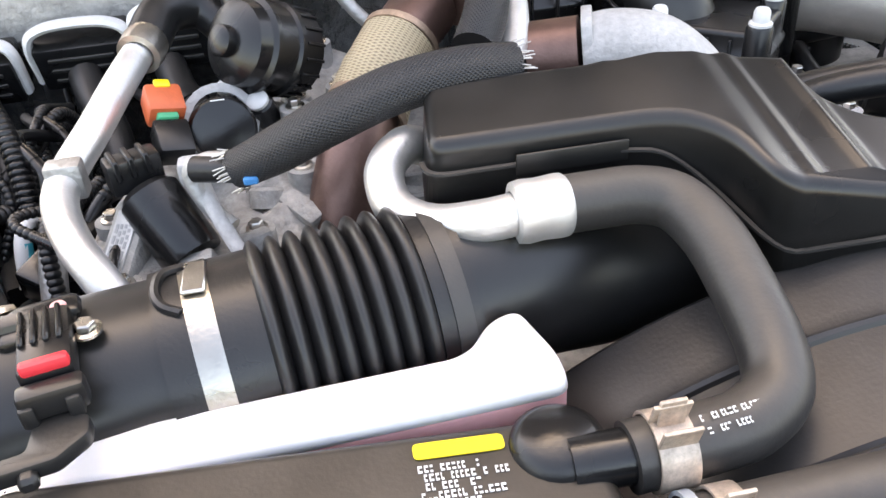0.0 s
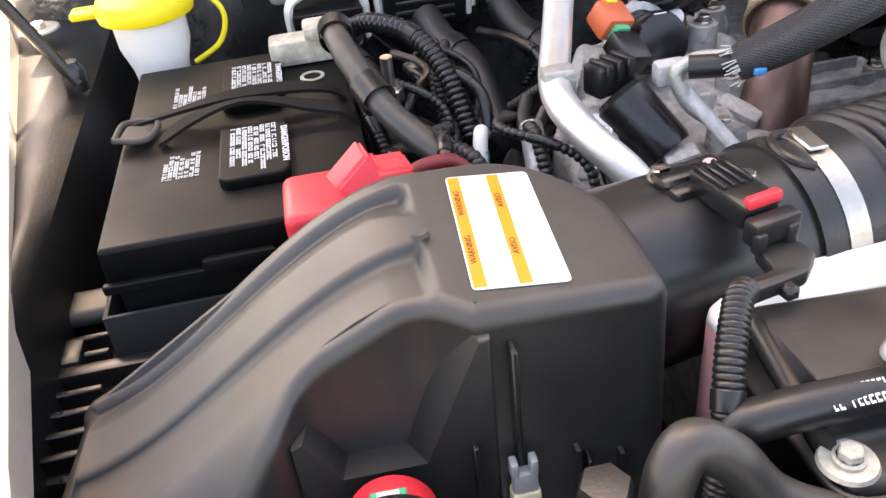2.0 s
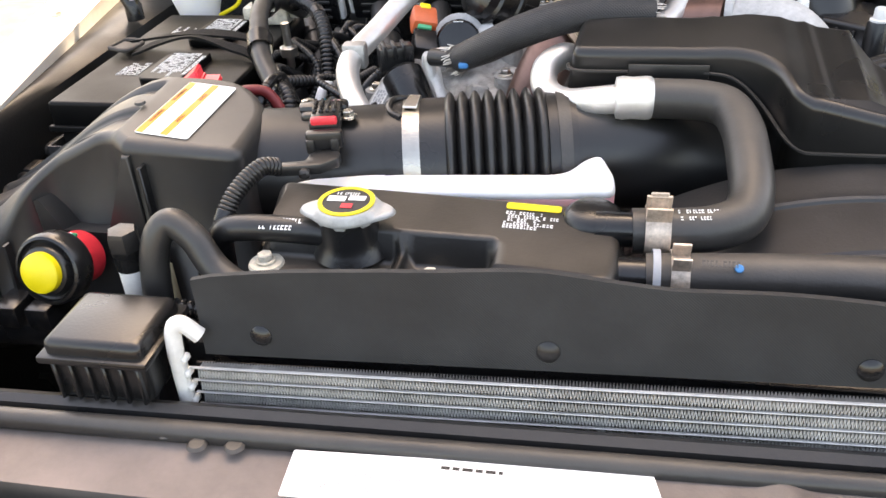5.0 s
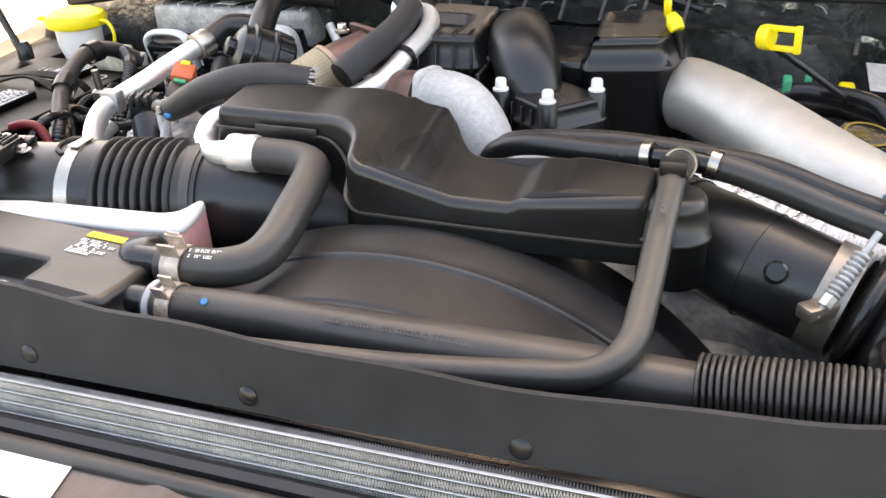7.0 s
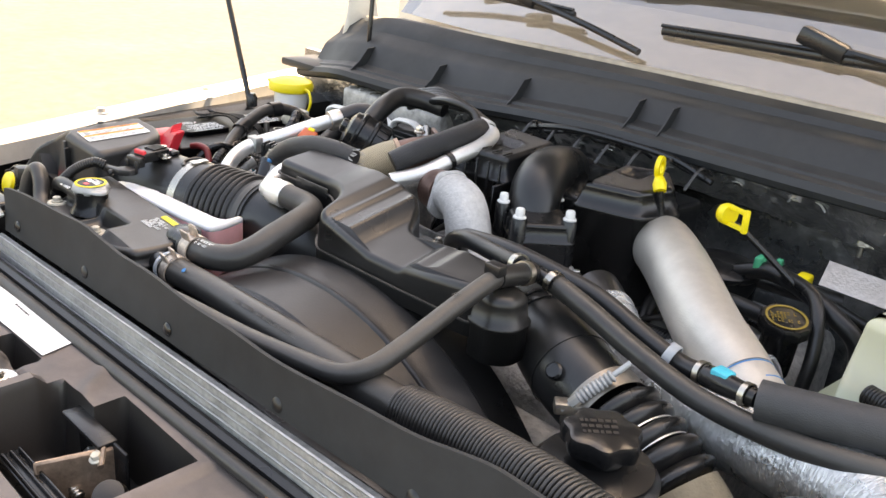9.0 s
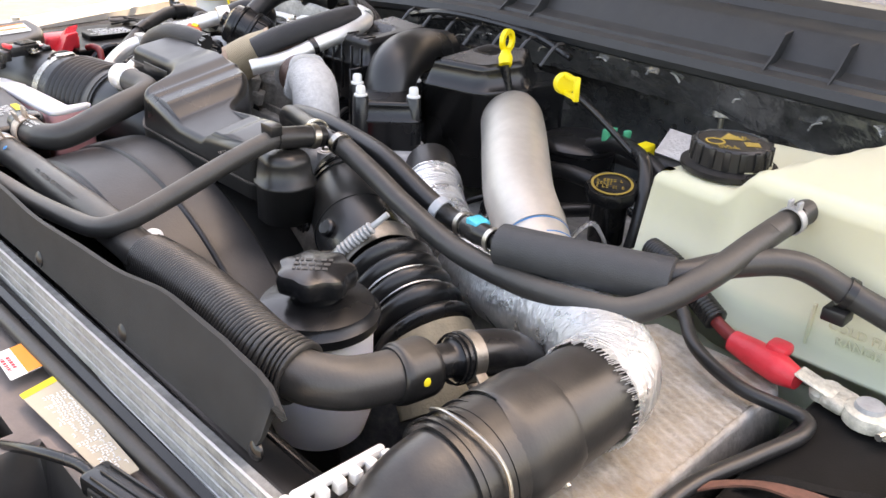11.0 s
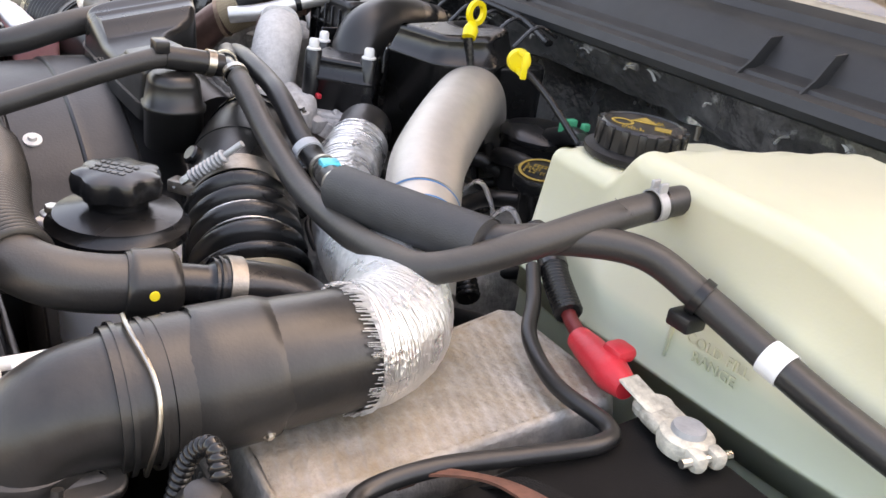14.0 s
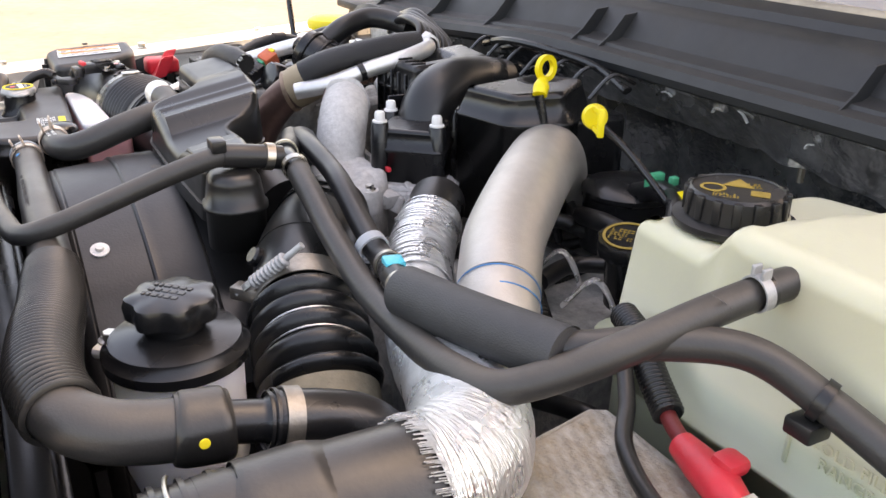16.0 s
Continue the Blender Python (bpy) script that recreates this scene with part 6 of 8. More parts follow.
hB = thing("radiator_hose", (0.4, 0.18, 1.15), "large black rubber radiator hose with a ribbed sleeve", "hose", "coolant hoses")
PB = [(0.115, 0.196, 1.200), (0.206, 0.196, 1.205), (0.301, 0.194, 1.207), (0.419, 0.193, 1.210), (0.527, 0.190, 1.212), (0.575, 0.186, 1.220), (0.633, 0.181, 1.227), (0.69, 0.173, 1.234), (0.745, 0.168, 1.234), (0.780, 0.174, 1.230),
      (0.800, 0.192, 1.226), (0.807, 0.214, 1.222), (0.810, 0.238, 1.219), (0.812, 0.262, 1.217)]
part("tube", tube(B(), PB, [0.0165] * 2 + [0.018] * 3 + [0.0190] * 9, 28), RUBBER_WORN, hB)
part("ribbed_sleeve", tube(B(), PB[4:10], 0.0222, 26, 10, ribs=62, amp=0.0021, caps=False, sharp_ribs=True), RIBBED, hB, "slit corrugated black sleeve", sharp=60)
part("coupling", tube(B(), [(0.8093, 0.230, 1.2200), (0.8100, 0.236, 1.2192), (0.8117, 0.257, 1.2173), (0.812, 0.263, 1.217)], [0.0205, 0.0232, 0.0232, 0.0205], 28), BLACK_DUSTY, hB, sharp=60)
part("paint_dot", lathe(B(), [(0, 0.0008), (0.0030, 0.0006), (0.0034, 0)], aim((0.8335, 0.243, 1.2215), (0.97, 0, 0.12)), 14), YELLOW_PRINT, hB, "yellow paint dot")
part("tail", tube(B(), [(0.812, 0.262, 1.217), (0.8145, 0.282, 1.2135), (0.8155, 0.292, 1.212), (0.818, 0.320, 1.206), (0.822, 0.346, 1.196), (0.830, 0.366, 1.176)], [0.0135, 0.0135, 0.0185, 0.0185, 0.0185, 0.0185], 24), RUBBER, hB)
clamp(hB, (0.8160, 0.298, 1.211), (0.08, 1, -0.2), 0.0190, 0.011, CLAMP_DULL, up=(0.75, 0, -0.5), label="pale spring band clamp with ears")
for q, r in (((0.8150, 0.2845, 1.2130), 0.0178), ((0.8152, 0.2880, 1.2125), 0.0192)):
    part("hose_lip", ring(B(), q, (0.08, 1, -0.2), r, 0.0022, 0.001, 28), RUBBER, hB)
part("paint_mark", lathe(B(), [(0, 0.0008), (0.0022, 0.0006), (0.0026, 0)], aim((0.8325, 0.311, 1.2165), (0.85, 0, 0.5)), 10), BLUE, hB)
clamp(hB, (0.136, 0.196, 1.2015), (1, 0, 0), 0.0172, 0.012, RUST_SPOTTED, up=(0, -0.4, 1))
part("cable_tie", ring(B(), (0.121, 0.196, 1.2005), (1, 0, 0), 0.0172, 0.005, 0.002), CLEAR, hB, "pale blue cable tie")
part("paint_mark", lathe(B(), [(0, 0.0006), (0.0025, 0.0005), (0.003, 0)], aim((0.172, 0.1855, 1.2178), (0, -0.6, 0.8)), 10), BLUE, hB)
for k, (x, w) in enumerate(((0.155, 0.03), (0.33, 0.11), (0.52, 0.045))):
    mm = Matrix.Translation((x, 0.1830, 1.2232 + 0.006 * (x - 0.3))) @ Matrix.Rotation(radians(36), 4, "X")
    part("print", ticks(B(), mm, w, 0.0044, 60 + k), HOSE_PRINT, hB)

hC = hose("overflow_hose", [(0.487, 0.352, 1.283), (0.488, 0.335, 1.281), (0.487, 0.290, 1.268), (0.486, 0.230, 1.248), (0.482, 0.190, 1.235), (0.462, 0.170, 1.226), (0.42, 0.162, 1.222), (0.34, 0.154, 1.216), (0.24, 0.150, 1.210), (0.12, 0.148, 1.200)], 0.0098,
          "thin black rubber overflow hose across the fan shroud", RUBBER_WORN, "coolant hoses", 18)

part("print", ticks(B(), Matrix.Translation((0.487, 0.30, 1.2813)) @ Euler((radians(18), 0, radians(90))).to_matrix().to_4x4(), 0.03, 0.004, 66), HOSE_PRINT, hC)
# tee and the two hoses that leave it
tee = thing("hose_tee", (0.49, 0.39, 1.26), "black plastic hose tee with steel clamps", "fitting")
part("body", tube(B(), [(0.487, 0.350, 1.283), (0.489, 0.375, 1.280), (0.490, 0.405, 1.275)], 0.0115, 18), RUBBER, tee)
part("branch", tube(B(), [(0.440, 0.425, 1.266), (0.490, 0.412, 1.273), (0.540, 0.408, 1.267)], 0.009, 16), BLACK, tee)
part("hose_clamp", ring(B(), (0.4895, 0.392, 1.2775), (0.02, 1, -0.2), 0.0117, 0.008), STEEL_BRIGHT, tee)
part("hose_clamp", ring(B(), (0.462, 0.418, 1.271), (1, -0.25, 0.12), 0.0112, 0.008), STEEL_BRIGHT, tee)
part("hose_clamp", ring(B(), (0.515, 0.410, 1.272), (1, -0.15, -0.15), 0.0112, 0.008), STEEL_BRIGHT, tee)
part("clip", box(B(), (0.478, 0.338, 1.288), (0.498, 0.352, 1.300), 0.002, 2), BLACK, tee)

hD = hose("heater_hose", [(0.508, 0.414, 1.270), (0.530, 0.410, 1.268), (0.570, 0.408, 1.257), (0.622, 0.406, 1.240), (0.695, 0.405, 1.222), (0.778, 0.403, 1.222), (0.846, 0.399, 1.234), (0.886, 0.412, 1.241), (0.911, 0.462, 1.261), (0.919, 0.525, 1.277), (0.922, 0.565, 1.284), (0.925, 0.592, 1.288), (0.929, 0.618, 1.290)], 0.0112,
     "long black rubber heater hose with faded print", RUBBER_WORN, "coolant hoses", 20)
part("hose_clamp", ring(B(), (0.9255, 0.572, 1.2875), (0.08, 1, 0.1), 0.0113, 0.009, 0.001), BLACK, hD)
part("wire_clamp", ring(B(), (0.9255, 0.570, 1.2873), (0.08, 1, 0.1), 0.0112, 0.0075, 0.0012), CAP_GREY, hD, "pale wire spring clamp")
for dx in (-0.004, 0.004):
    part("clamp_ear", box(B(), (0.9255 + dx - 0.0015, 0.566, 1.2975), (0.9255 + dx + 0.0015, 0.574, 1.3055), 0.0008, 1), CAP_GREY, hD)
mm = Matrix.Translation((0.9285, 0.535, 1.2910)) @ Euler((radians(10), radians(35), radians(82))).to_matrix().to_4x4()
part("print", ticks(B(), mm, 0.020, 0.0034, 77), HOSE_PRINT, hD)
hose("heater_hose", [(0.292, 0.500, 1.205), (0.312, 0.480, 1.236), (0.350, 0.461, 1.254), (0.410, 0.440, 1.262), (0.465, 0.417, 1.271)], 0.0105, "black rubber heater hose into the tee", RUBBER, "coolant hoses", 18)
hE = hose("heater_hose", [(0.296, 0.515, 1.200), (0.318, 0.492, 1.238), (0.361, 0.467, 1.256), (0.428, 0.455, 1.265), (0.507, 0.448, 1.263), (0.558, 0.441, 1.259), (0.613, 0.436, 1.243), (0.655, 0.433, 1.233), (0.675, 0.431, 1.233)], 0.0105,
          "black rubber heater hose running beside the resonator", RUBBER, "coolant hoses", 18)
part("tie_ring", ring(B(), (0.648, 0.429, 1.238), (0.9, 0.05, -0.25), 0.012, 0.009, 0.002), CLEAR, hE, "clear plastic tie")
q = thing("quick_connector", (0.70, 0.425, 1.22), "black quick connector with a cyan release clip", "connector")
part("body", tube(B(), [(0.672, 0.431, 1.233), (0.690, 0.427, 1.236), (0.710, 0.421, 1.239), (0.742, 0.415, 1.242)], [0.0085, 0.0115, 0.0115, 0.0085], 18), BLACK, q)
part("release_clip", box(B(), (-0.009, -0.008, 0.004), (0.009, 0.008, 0.0135), 0.002, 2, Matrix.Translation((0.704, 0.423, 1.2375)) @ Matrix.Rotation(-0.2, 4, "Z")), CYAN, q, "cyan release clip")
part("hose_clamp", ring(B(), (0.682, 0.429, 1.235), (1, -0.2, 0.15), 0.0112, 0.006), STEEL_BRIGHT, q)
part("hose_clamp", ring(B(), (0.732, 0.416, 1.241), (1, -0.2, 0.12), 0.0105, 0.006), STEEL_BRIGHT, q)
th = thing("foam_sleeve", (0.82, 0.43, 1.23), "dark grey foam sleeve slipped over a hose", "sleeve")
part("sleeve", tube(B(), [(0.744, 0.414, 1.242), (0.80, 0.424, 1.248), (0.85, 0.436, 1.253), (0.893, 0.450, 1.256)], 0.0195, 32), GREY_RUBBER, th)
for q, dd in (((0.7455, 0.4143, 1.2421), (0.97, 0.17, 0.1)), ((0.892, 0.4497, 1.256), (0.95, 0.3, 0.06))):
    part("cut_end", lathe(B(), [(0.0118, 0), (0.0192, 0.001), (0.0192, -0.001), (0.0118, -0.001)], aim(q, dd), 28), RUBBER, th)
hF = hose("heater_hose", [(0.880, 0.448, 1.256), (0.897, 0.466, 1.260), (0.919, 0.505, 1.265), (0.949, 0.546, 1.262), (0.990, 0.570, 1.242), (1.050, 0.574, 1.228), (1.10, 0.580, 1.216), (1.16, 0.585, 1.208), (1.24, 0.60, 1.20)], 0.0115,
          "black rubber heater hose passing the milky reservoir", RUBBER_WORN, "coolant hoses", 18)
part("marker_band", ring(B(), (1.050, 0.574, 1.228), (0.6, 0.05, -0.12), 0.0117, 0.016, 0.0008), PAPER, hF, "white marker band")
part("cable_tie", ring(B(), (0.985, 0.5685, 1.2438), (0.6, 0.25, -0.24), 0.0117, 0.007, 0.002), BLACK, hF)
part("tie_block", box(B(), (-0.01, -0.01, -0.024), (0.01, 0.01, -0.012), 0.002, 2, Matrix.Translation((0.983, 0.563, 1.2438))), BLACK, hF)

# red boot and cable at the driver battery
th = thing("terminal_cover", (0.95, 0.52, 1.17), "bright red rubber terminal boot on a cable", "cover")
part("boot", tube(B(), [(0.914, 0.537, 1.176), (0.935, 0.533, 1.176), (0.962, 0.527, 1.176), (0.980, 0.524, 1.176)], [0.010, 0.0125, 0.0135, 0.009], 18), RED, th)
part("collar", box(B(), (0.944, 0.528, 1.182), (0.964, 0.548, 1.194), 0.005, 2), RED, th)
hose("battery_cable", [(0.885, 0.546, 1.186), (0.90, 0.541, 1.181), (0.92, 0.537, 1.176)], 0.006, "dark red battery cable leading into the boot", RED_CABLE)
hose("wire_loom", [(0.79, 0.585, 1.205), (0.825, 0.572, 1.204), (0.86, 0.556, 1.194), (0.892, 0.544, 1.184)], 0.011, "black corrugated loom over the battery cables", BLACK, "wire looms", 14, 8, ribs=30, amp=0.0008)
hose("battery_cable", [(0.84, 0.545, 1.20), (0.87, 0.525, 1.186), (0.90, 0.500, 1.176), (0.95, 0.485, 1.170), (1.0, 0.490, 1.168), (1.012, 0.470, 1.168), (1.0, 0.42, 1.166), (0.985, 0.36, 1.164), (0.985, 0.315, 1.160), (1.01, 0.295, 1.160)], 0.0062, "black battery cable taped along the shield", RUBBER)
b = box(B(), (-0.036, -0.009, -0.0015), (0.0, 0.009, 0.0015), 0.0012, 1, Matrix.Translation((1.014, 0.523, 1.178)) @ Matrix.Rotation(0.2, 4, "Y"))
solo("cable_lug", b, TERMINAL, "flat tinned cable lug bolted to the terminal", "lug")

# ---- engine: castings, manifold, pipes ----
g = B()
box(g, (0.02, 0.48, 0.62), (0.66, 0.98, 1.10), 0.03, 3)
box(g, (0.10, 0.42, 0.62), (0.58, 0.50, 1.06), 0.03, 3)
solo("engine_block", g, CAST_DIRTY, "dark grimy engine block deep in the bay", "engine")


def lumps(b, centre, size, seed, n=14, lo=0.012, hi=0.03):
    """Bosses and ribs of a casting, scattered over a block."""
    rnd = random.Random(seed)
    for _ in range(n):
        p = Vector(centre) + Vector([rnd.uniform(-0.5, 0.5) * s for s in size])
        w, d, h = (rnd.uniform(lo, hi) for _ in range(3))
        if rnd.random() < 0.5:
            box(b, (-w / 2, -d / 2, -h / 2), (w / 2, d / 2, h / 2), 0.003, 2, Matrix.Translation(p) @ Euler((rnd.uniform(-.3, .3), rnd.uniform(-.3, .3), rnd.uniform(0, 3))).to_matrix().to_4x4())
        else:
            lathe(b, [(0, -h / 2), (w / 2, -h / 2), (w / 2, h / 2 - 0.002), (w / 2 - 0.002, h / 2), (0, h / 2)],
                  Matrix.Translation(p) @ Euler((rnd.uniform(-.6, .6), rnd.uniform(-.6, .6), 0)).to_matrix().to_4x4(), 14)
    return b


def egr_casting():
    th = thing("egr_cooler", (-0.08, 0.54, 1.05), "pale grimy cast aluminium housing with bolts and solenoids", "casting")
    b = shell(B(), fillet([(-0.165, 0.455), (-0.06, 0.452), (0.0, 0.50), (0.02, 0.60), (-0.03, 0.66), (-0.12, 0.64), (-0.175, 0.53)], 0.02), 1.05,
              lambda x, y: 1.168 + 0.25 * (y - 0.46) + 0.012 * noise.noise(Vector((x * 40, y * 40, 0))), 0.012, 0.008)
    part("housing", b, CAST_DIRTY, th)
    for k, p in enumerate(((-0.145, 0.475, 1.172), (-0.095, 0.468, 1.175), (-0.055, 0.49, 1.19), (-0.155, 0.53, 1.19), (-0.02, 0.55, 1.20), (-0.055, 0.625, 1.225), (-0.02, 0.605, 1.222))):
        b = lathe(B(), [(0.013, -0.03), (0.012, 0.004), (0, 0.004)], Matrix.Translation(p), 18)
        part("boss", b, CAST_DIRTY, th)
        part("bolt", bolt(B(), (p[0], p[1], p[2] + 0.004), 0.005, 0.007), STEEL, th)
    b = tube(B(), [(-0.088, 0.515, 1.232), (-0.078, 0.485, 1.215), (-0.060, 0.452, 1.190)], 0.0052, 10, 6)
    box(b, (-0.10, 0.508, 1.222), (-0.075, 0.524, 1.240), 0.004, 2)
    part("bracket", b, CAST_GREY, th, "pale bracket over the solenoid")
    b = lathe(B(), [(0, -0.030), (0.0205, -0.030), (0.0215, -0.026), (0.0215, 0.022), (0.017, 0.027), (0, 0.027)], aim((-0.113, 0.506, 1.200), (-0.45, 0.60, 0.62)), 24)
    part("solenoid", b, BLACK, th, "glossy black solenoid")
    b = box(B(), (-0.018, -0.010, -0.012), (0.018, 0.010, 0.012), 0.003, 2, Matrix.Translation((-0.130, 0.526, 1.232)) @ Matrix.Rotation(0.4, 4, "Z"))
    for i in range(3):
        box(b, (-0.014 + i * 0.010, -0.013, 0.0), (-0.010 + i * 0.010, 0.008, 0.015), 0.001, 1, Matrix.Translation((-0.130, 0.526, 1.232)) @ Matrix.Rotation(0.4, 4, "Z"))
    part("solenoid_plug", b, BLACK, th)
    b = lathe(B(), [(0, -0.03), (0.023, -0.03), (0.0245, -0.02), (0.0245, 0.018), (0.022, 0.023), (0.008, 0.025), (0, 0.025)], aim((-0.075, 0.587, 1.224), (0.15, -0.8, 0.35)), 24)
    part("valve_motor", b, BLACK, th)
    part("valve_collar", lathe(B(), [(0.022, -0.006), (0.0285, -0.005), (0.0285, 0.007), (0.022, 0.008)], aim((-0.077, 0.606, 1.222), (0.15, -0.8, 0.35)), 24), CAST_GREY, th)
    part("sticker", box(B(), (-0.005, -0.005, 0), (0.005, 0.005, 0.0008), 0, 1, aim((-0.072, 0.578, 1.2510), (0.0, 0.35, 0.9))), PAPER, th)
    lab = aim((-0.146, 0.500, 1.193), (-0.30, -0.55, 0.78))
    part("data_plate", box(B(), (-0.008, -0.022, 0), (0.008, 0.022, 0.0015), 0.0003, 1, lab), ALU, th)
    part("print", bars(B(), lab @ Matrix.Translation((0, 0, 0.0017)) @ Matrix.Rotation(radians(90), 4, "Z"), 0.04, 0.013, 4, 71, 0.6, thick=0.0003), PRINT, th)
    b = tube(B(), [(-0.068, 0.480, 1.205), (-0.082, 0.492, 1.215), (-0.090, 0.500, 1.236), (-0.078, 0.497, 1.246), (-0.062, 0.486, 1.250)], 0.0058, 14)
    part("nipple_pipe", b, ALU_ROUGH, th)
    part("plate_base", box(B(), (-0.013, -0.030, -0.020), (0.013, 0.030, -0.0003), 0.003, 2, lab), CAST_DIRTY, th)
    for q, r in (((-0.066, 0.632, 1.228), 0.0095), ((-0.043, 0.612, 1.222), 0.0105)):
        mm = aim(q, (-0.25, -0.45, 0.85))
        part("sensor_peg", lathe(B(), [(0.8 * r, -0.03), (r, -0.02), (r, 0.012), (0.8 * r, 0.014)], mm, 20), BLACK, th)
        part("peg_top", lathe(B(), [(0.82 * r, 0.010), (0.82 * r, 0.0165), (0.6 * r, 0.018), (0, 0.018)], mm, 20), WHITE_PLASTIC, th, "pale round peg top")
    lumps_part = lumps(B(), (-0.07, 0.55, 1.170), (0.15, 0.18, 0.04), 6, 26, 0.012, 0.036)
    tagged(part("cast_boss", lumps_part, CAST_DIRTY, th), kind="stuff")
    return th


egr_casting()


def valve_cover():
    th = thing("valve_cover", (0.06, 0.56, 1.08), "grimy grey cast valve cover with ribs and bolts", "casting")
    out = fillet([(-0.02, 0.47), (0.10, 0.475), (0.17, 0.52), (0.18, 0.66), (0.02, 0.68), (-0.03, 0.60)], 0.02)
    part("cover", shell(B(), out, 1.02, lambda x, y: 1.128 + 0.10 * (y - 0.48) + 0.006 * noise.noise(Vector((x * 50, y * 50, 2))), 0.012, 0.008, 0.004, (1.10, 0.006)), CAST_DIRTY, th)
    for i in range(6):
        y = 0.49 + 0.03 * i
        part("rib", box(B(), (-0.015, y - 0.002, 1.10), (0.155, y + 0.002, 1.138 + 0.10 * (y - 0.48)), 0.0015, 1), CAST_DIRTY, th)
    for x, y in ((0.0, 0.49), (0.05, 0.485), (0.10, 0.49), (-0.012, 0.56), (0.15, 0.55), (-0.005, 0.62), (0.16, 0.62)):
        z = 1.133 + 0.10 * (y - 0.48)
        part("boss", lathe(B(), [(0.011, -0.02), (0.010, 0.004), (0, 0.004)], Matrix.Translation((x, y, z)), 16), CAST_DIRTY, th)
        part("bolt", bolt(B(), (x, y, z + 0.004), 0.005, 0.007), STEEL, th)
    return th


valve_cover()

th = thing("thermostat_housing", (-0.005, 0.69, 1.12), "grimy grey cast thermostat housing with bolted ears", "casting")
part("body", shell(B(), fillet([(-0.045, 0.655), (0.0, 0.640), (0.040, 0.665), (0.045, 0.73), (0.0, 0.76), (-0.04, 0.73)], 0.014), 1.08, lambda x, y: 1.196 + 0.20 * (y - 0.66) + 0.010 * noise.noise(Vector((x * 45, y * 45, 9))), 0.010, 0.007), CAST_DIRTY, th)
for p in ((-0.020, 0.662, 1.205), (0.018, 0.668, 1.208), (0.004, 0.735, 1.222)):
    part("ear", lathe(B(), [(0.014, -0.03), (0.0125, 0.004), (0, 0.004)], Matrix.Translation(p), 18), CAST_GREY, th)
    part("bolt", bolt(B(), (p[0], p[1], p[2] + 0.004), 0.006, 0.009), STEEL, th)

th = thing("wire_connector", (-0.11, 0.575, 1.22), "orange wiring connector with yellow tab and green seal", "connector")
m = Matrix.Translation((-0.110, 0.578, 1.250)) @ Euler((0.5, 0.25, 0.35)).to_matrix().to_4x4() @ Matrix.Scale(0.82, 4)
part("body", box(B(), (-0.016, -0.012, -0.012), (0.016, 0.018, 0.014), 0.004, 2, m), ORANGE, th)
part("tab", box(B(), (-0.007, 0.012, 0.011), (0.007, 0.021, 0.0155), 0.002, 2, m), YELLOW, th)
part("seal", box(B(), (-0.010, -0.018, -0.006), (0.008, -0.011, 0.010), 0.002, 2, m), GREEN, th)
part("plug", box(B(), (-0.015, -0.052, -0.014), (0.015, -0.017, 0.008), 0.003, 2, m), BLACK, th)

th = thing("aluminium_pipe", (-0.16, 0.5, 1.15), "bent bare aluminium coolant pipe with collar", "pipe")
part("pipe", tube(B(), [(-0.128, 0.425, 1.165), (-0.144, 0.441, 1.196), (-0.163, 0.468, 1.214), (-0.174, 0.498, 1.227), (-0.172, 0.526, 1.235), (-0.158, 0.566, 1.246), (-0.142, 0.610, 1.260), (-0.128, 0.648, 1.270), (-0.122, 0.665, 1.272)], 0.0118, 22), ALU, th)
part("collar", lathe(B(), [(0.012, -0.014), (0.0165, -0.013), (0.0175, 0), (0.016, 0.012), (0.012, 0.013)], aim((-0.126, 0.652, 1.271), (0.2, 0.7, 0.12)), 24), STEEL, th)
part("sleeve", tube(B(), [(-0.124, 0.660, 1.272), (-0.112, 0.690, 1.282), (-0.085, 0.705, 1.278), (-0.062, 0.69, 1.26)], 0.017, 20), RUBBER, th)
part("clip", box(B(), (-0.012, -0.008, -0.013), (0.012, 0.008, 0.013), 0.003, 2, Matrix.Translation((-0.171, 0.520, 1.235))), ALU_ROUGH, th)

th = thing("oil_separator", (-0.035, 0.64, 1.2), "round black plastic oil separator canister", "canister")
m = aim((-0.036, 0.640, 1.262), (-0.55, -0.45, 0.35))
part("body", lathe(B(), [(0, -0.035), (0.030, -0.034), (0.034, -0.030), (0.0345, -0.012), (0.037, -0.010), (0.037, -0.006), (0.0345, -0.004), (0.034, 0.012), (0.037, 0.014), (0.037, 0.018), (0.033, 0.020), (0.031, 0.030), (0.020, 0.036), (0, 0.037)], m, 40), BLACK, th)
for k in range(18):
    a = 2 * math.pi * k / 18
    part("rib", box(B(), (0.033, -0.0012, -0.030), (0.0362, 0.0012, -0.012), 0.0004, 1, m @ Matrix.Rotation(a, 4, "Z")), BLACK, th)
part("hub", lathe(B(), [(0.012, 0.03), (0.012, 0.044), (0.009, 0.046), (0, 0.046)], m, 20), BLACK, th)
hose("vent_hose", [(-0.045, 0.655, 1.285), (-0.052, 0.690, 1.305), (-0.060, 0.735, 1.316), (-0.040, 0.770, 1.312), (0.0, 0.785, 1.305)], 0.0165, "black rubber vent hose rising from the canister", RUBBER)

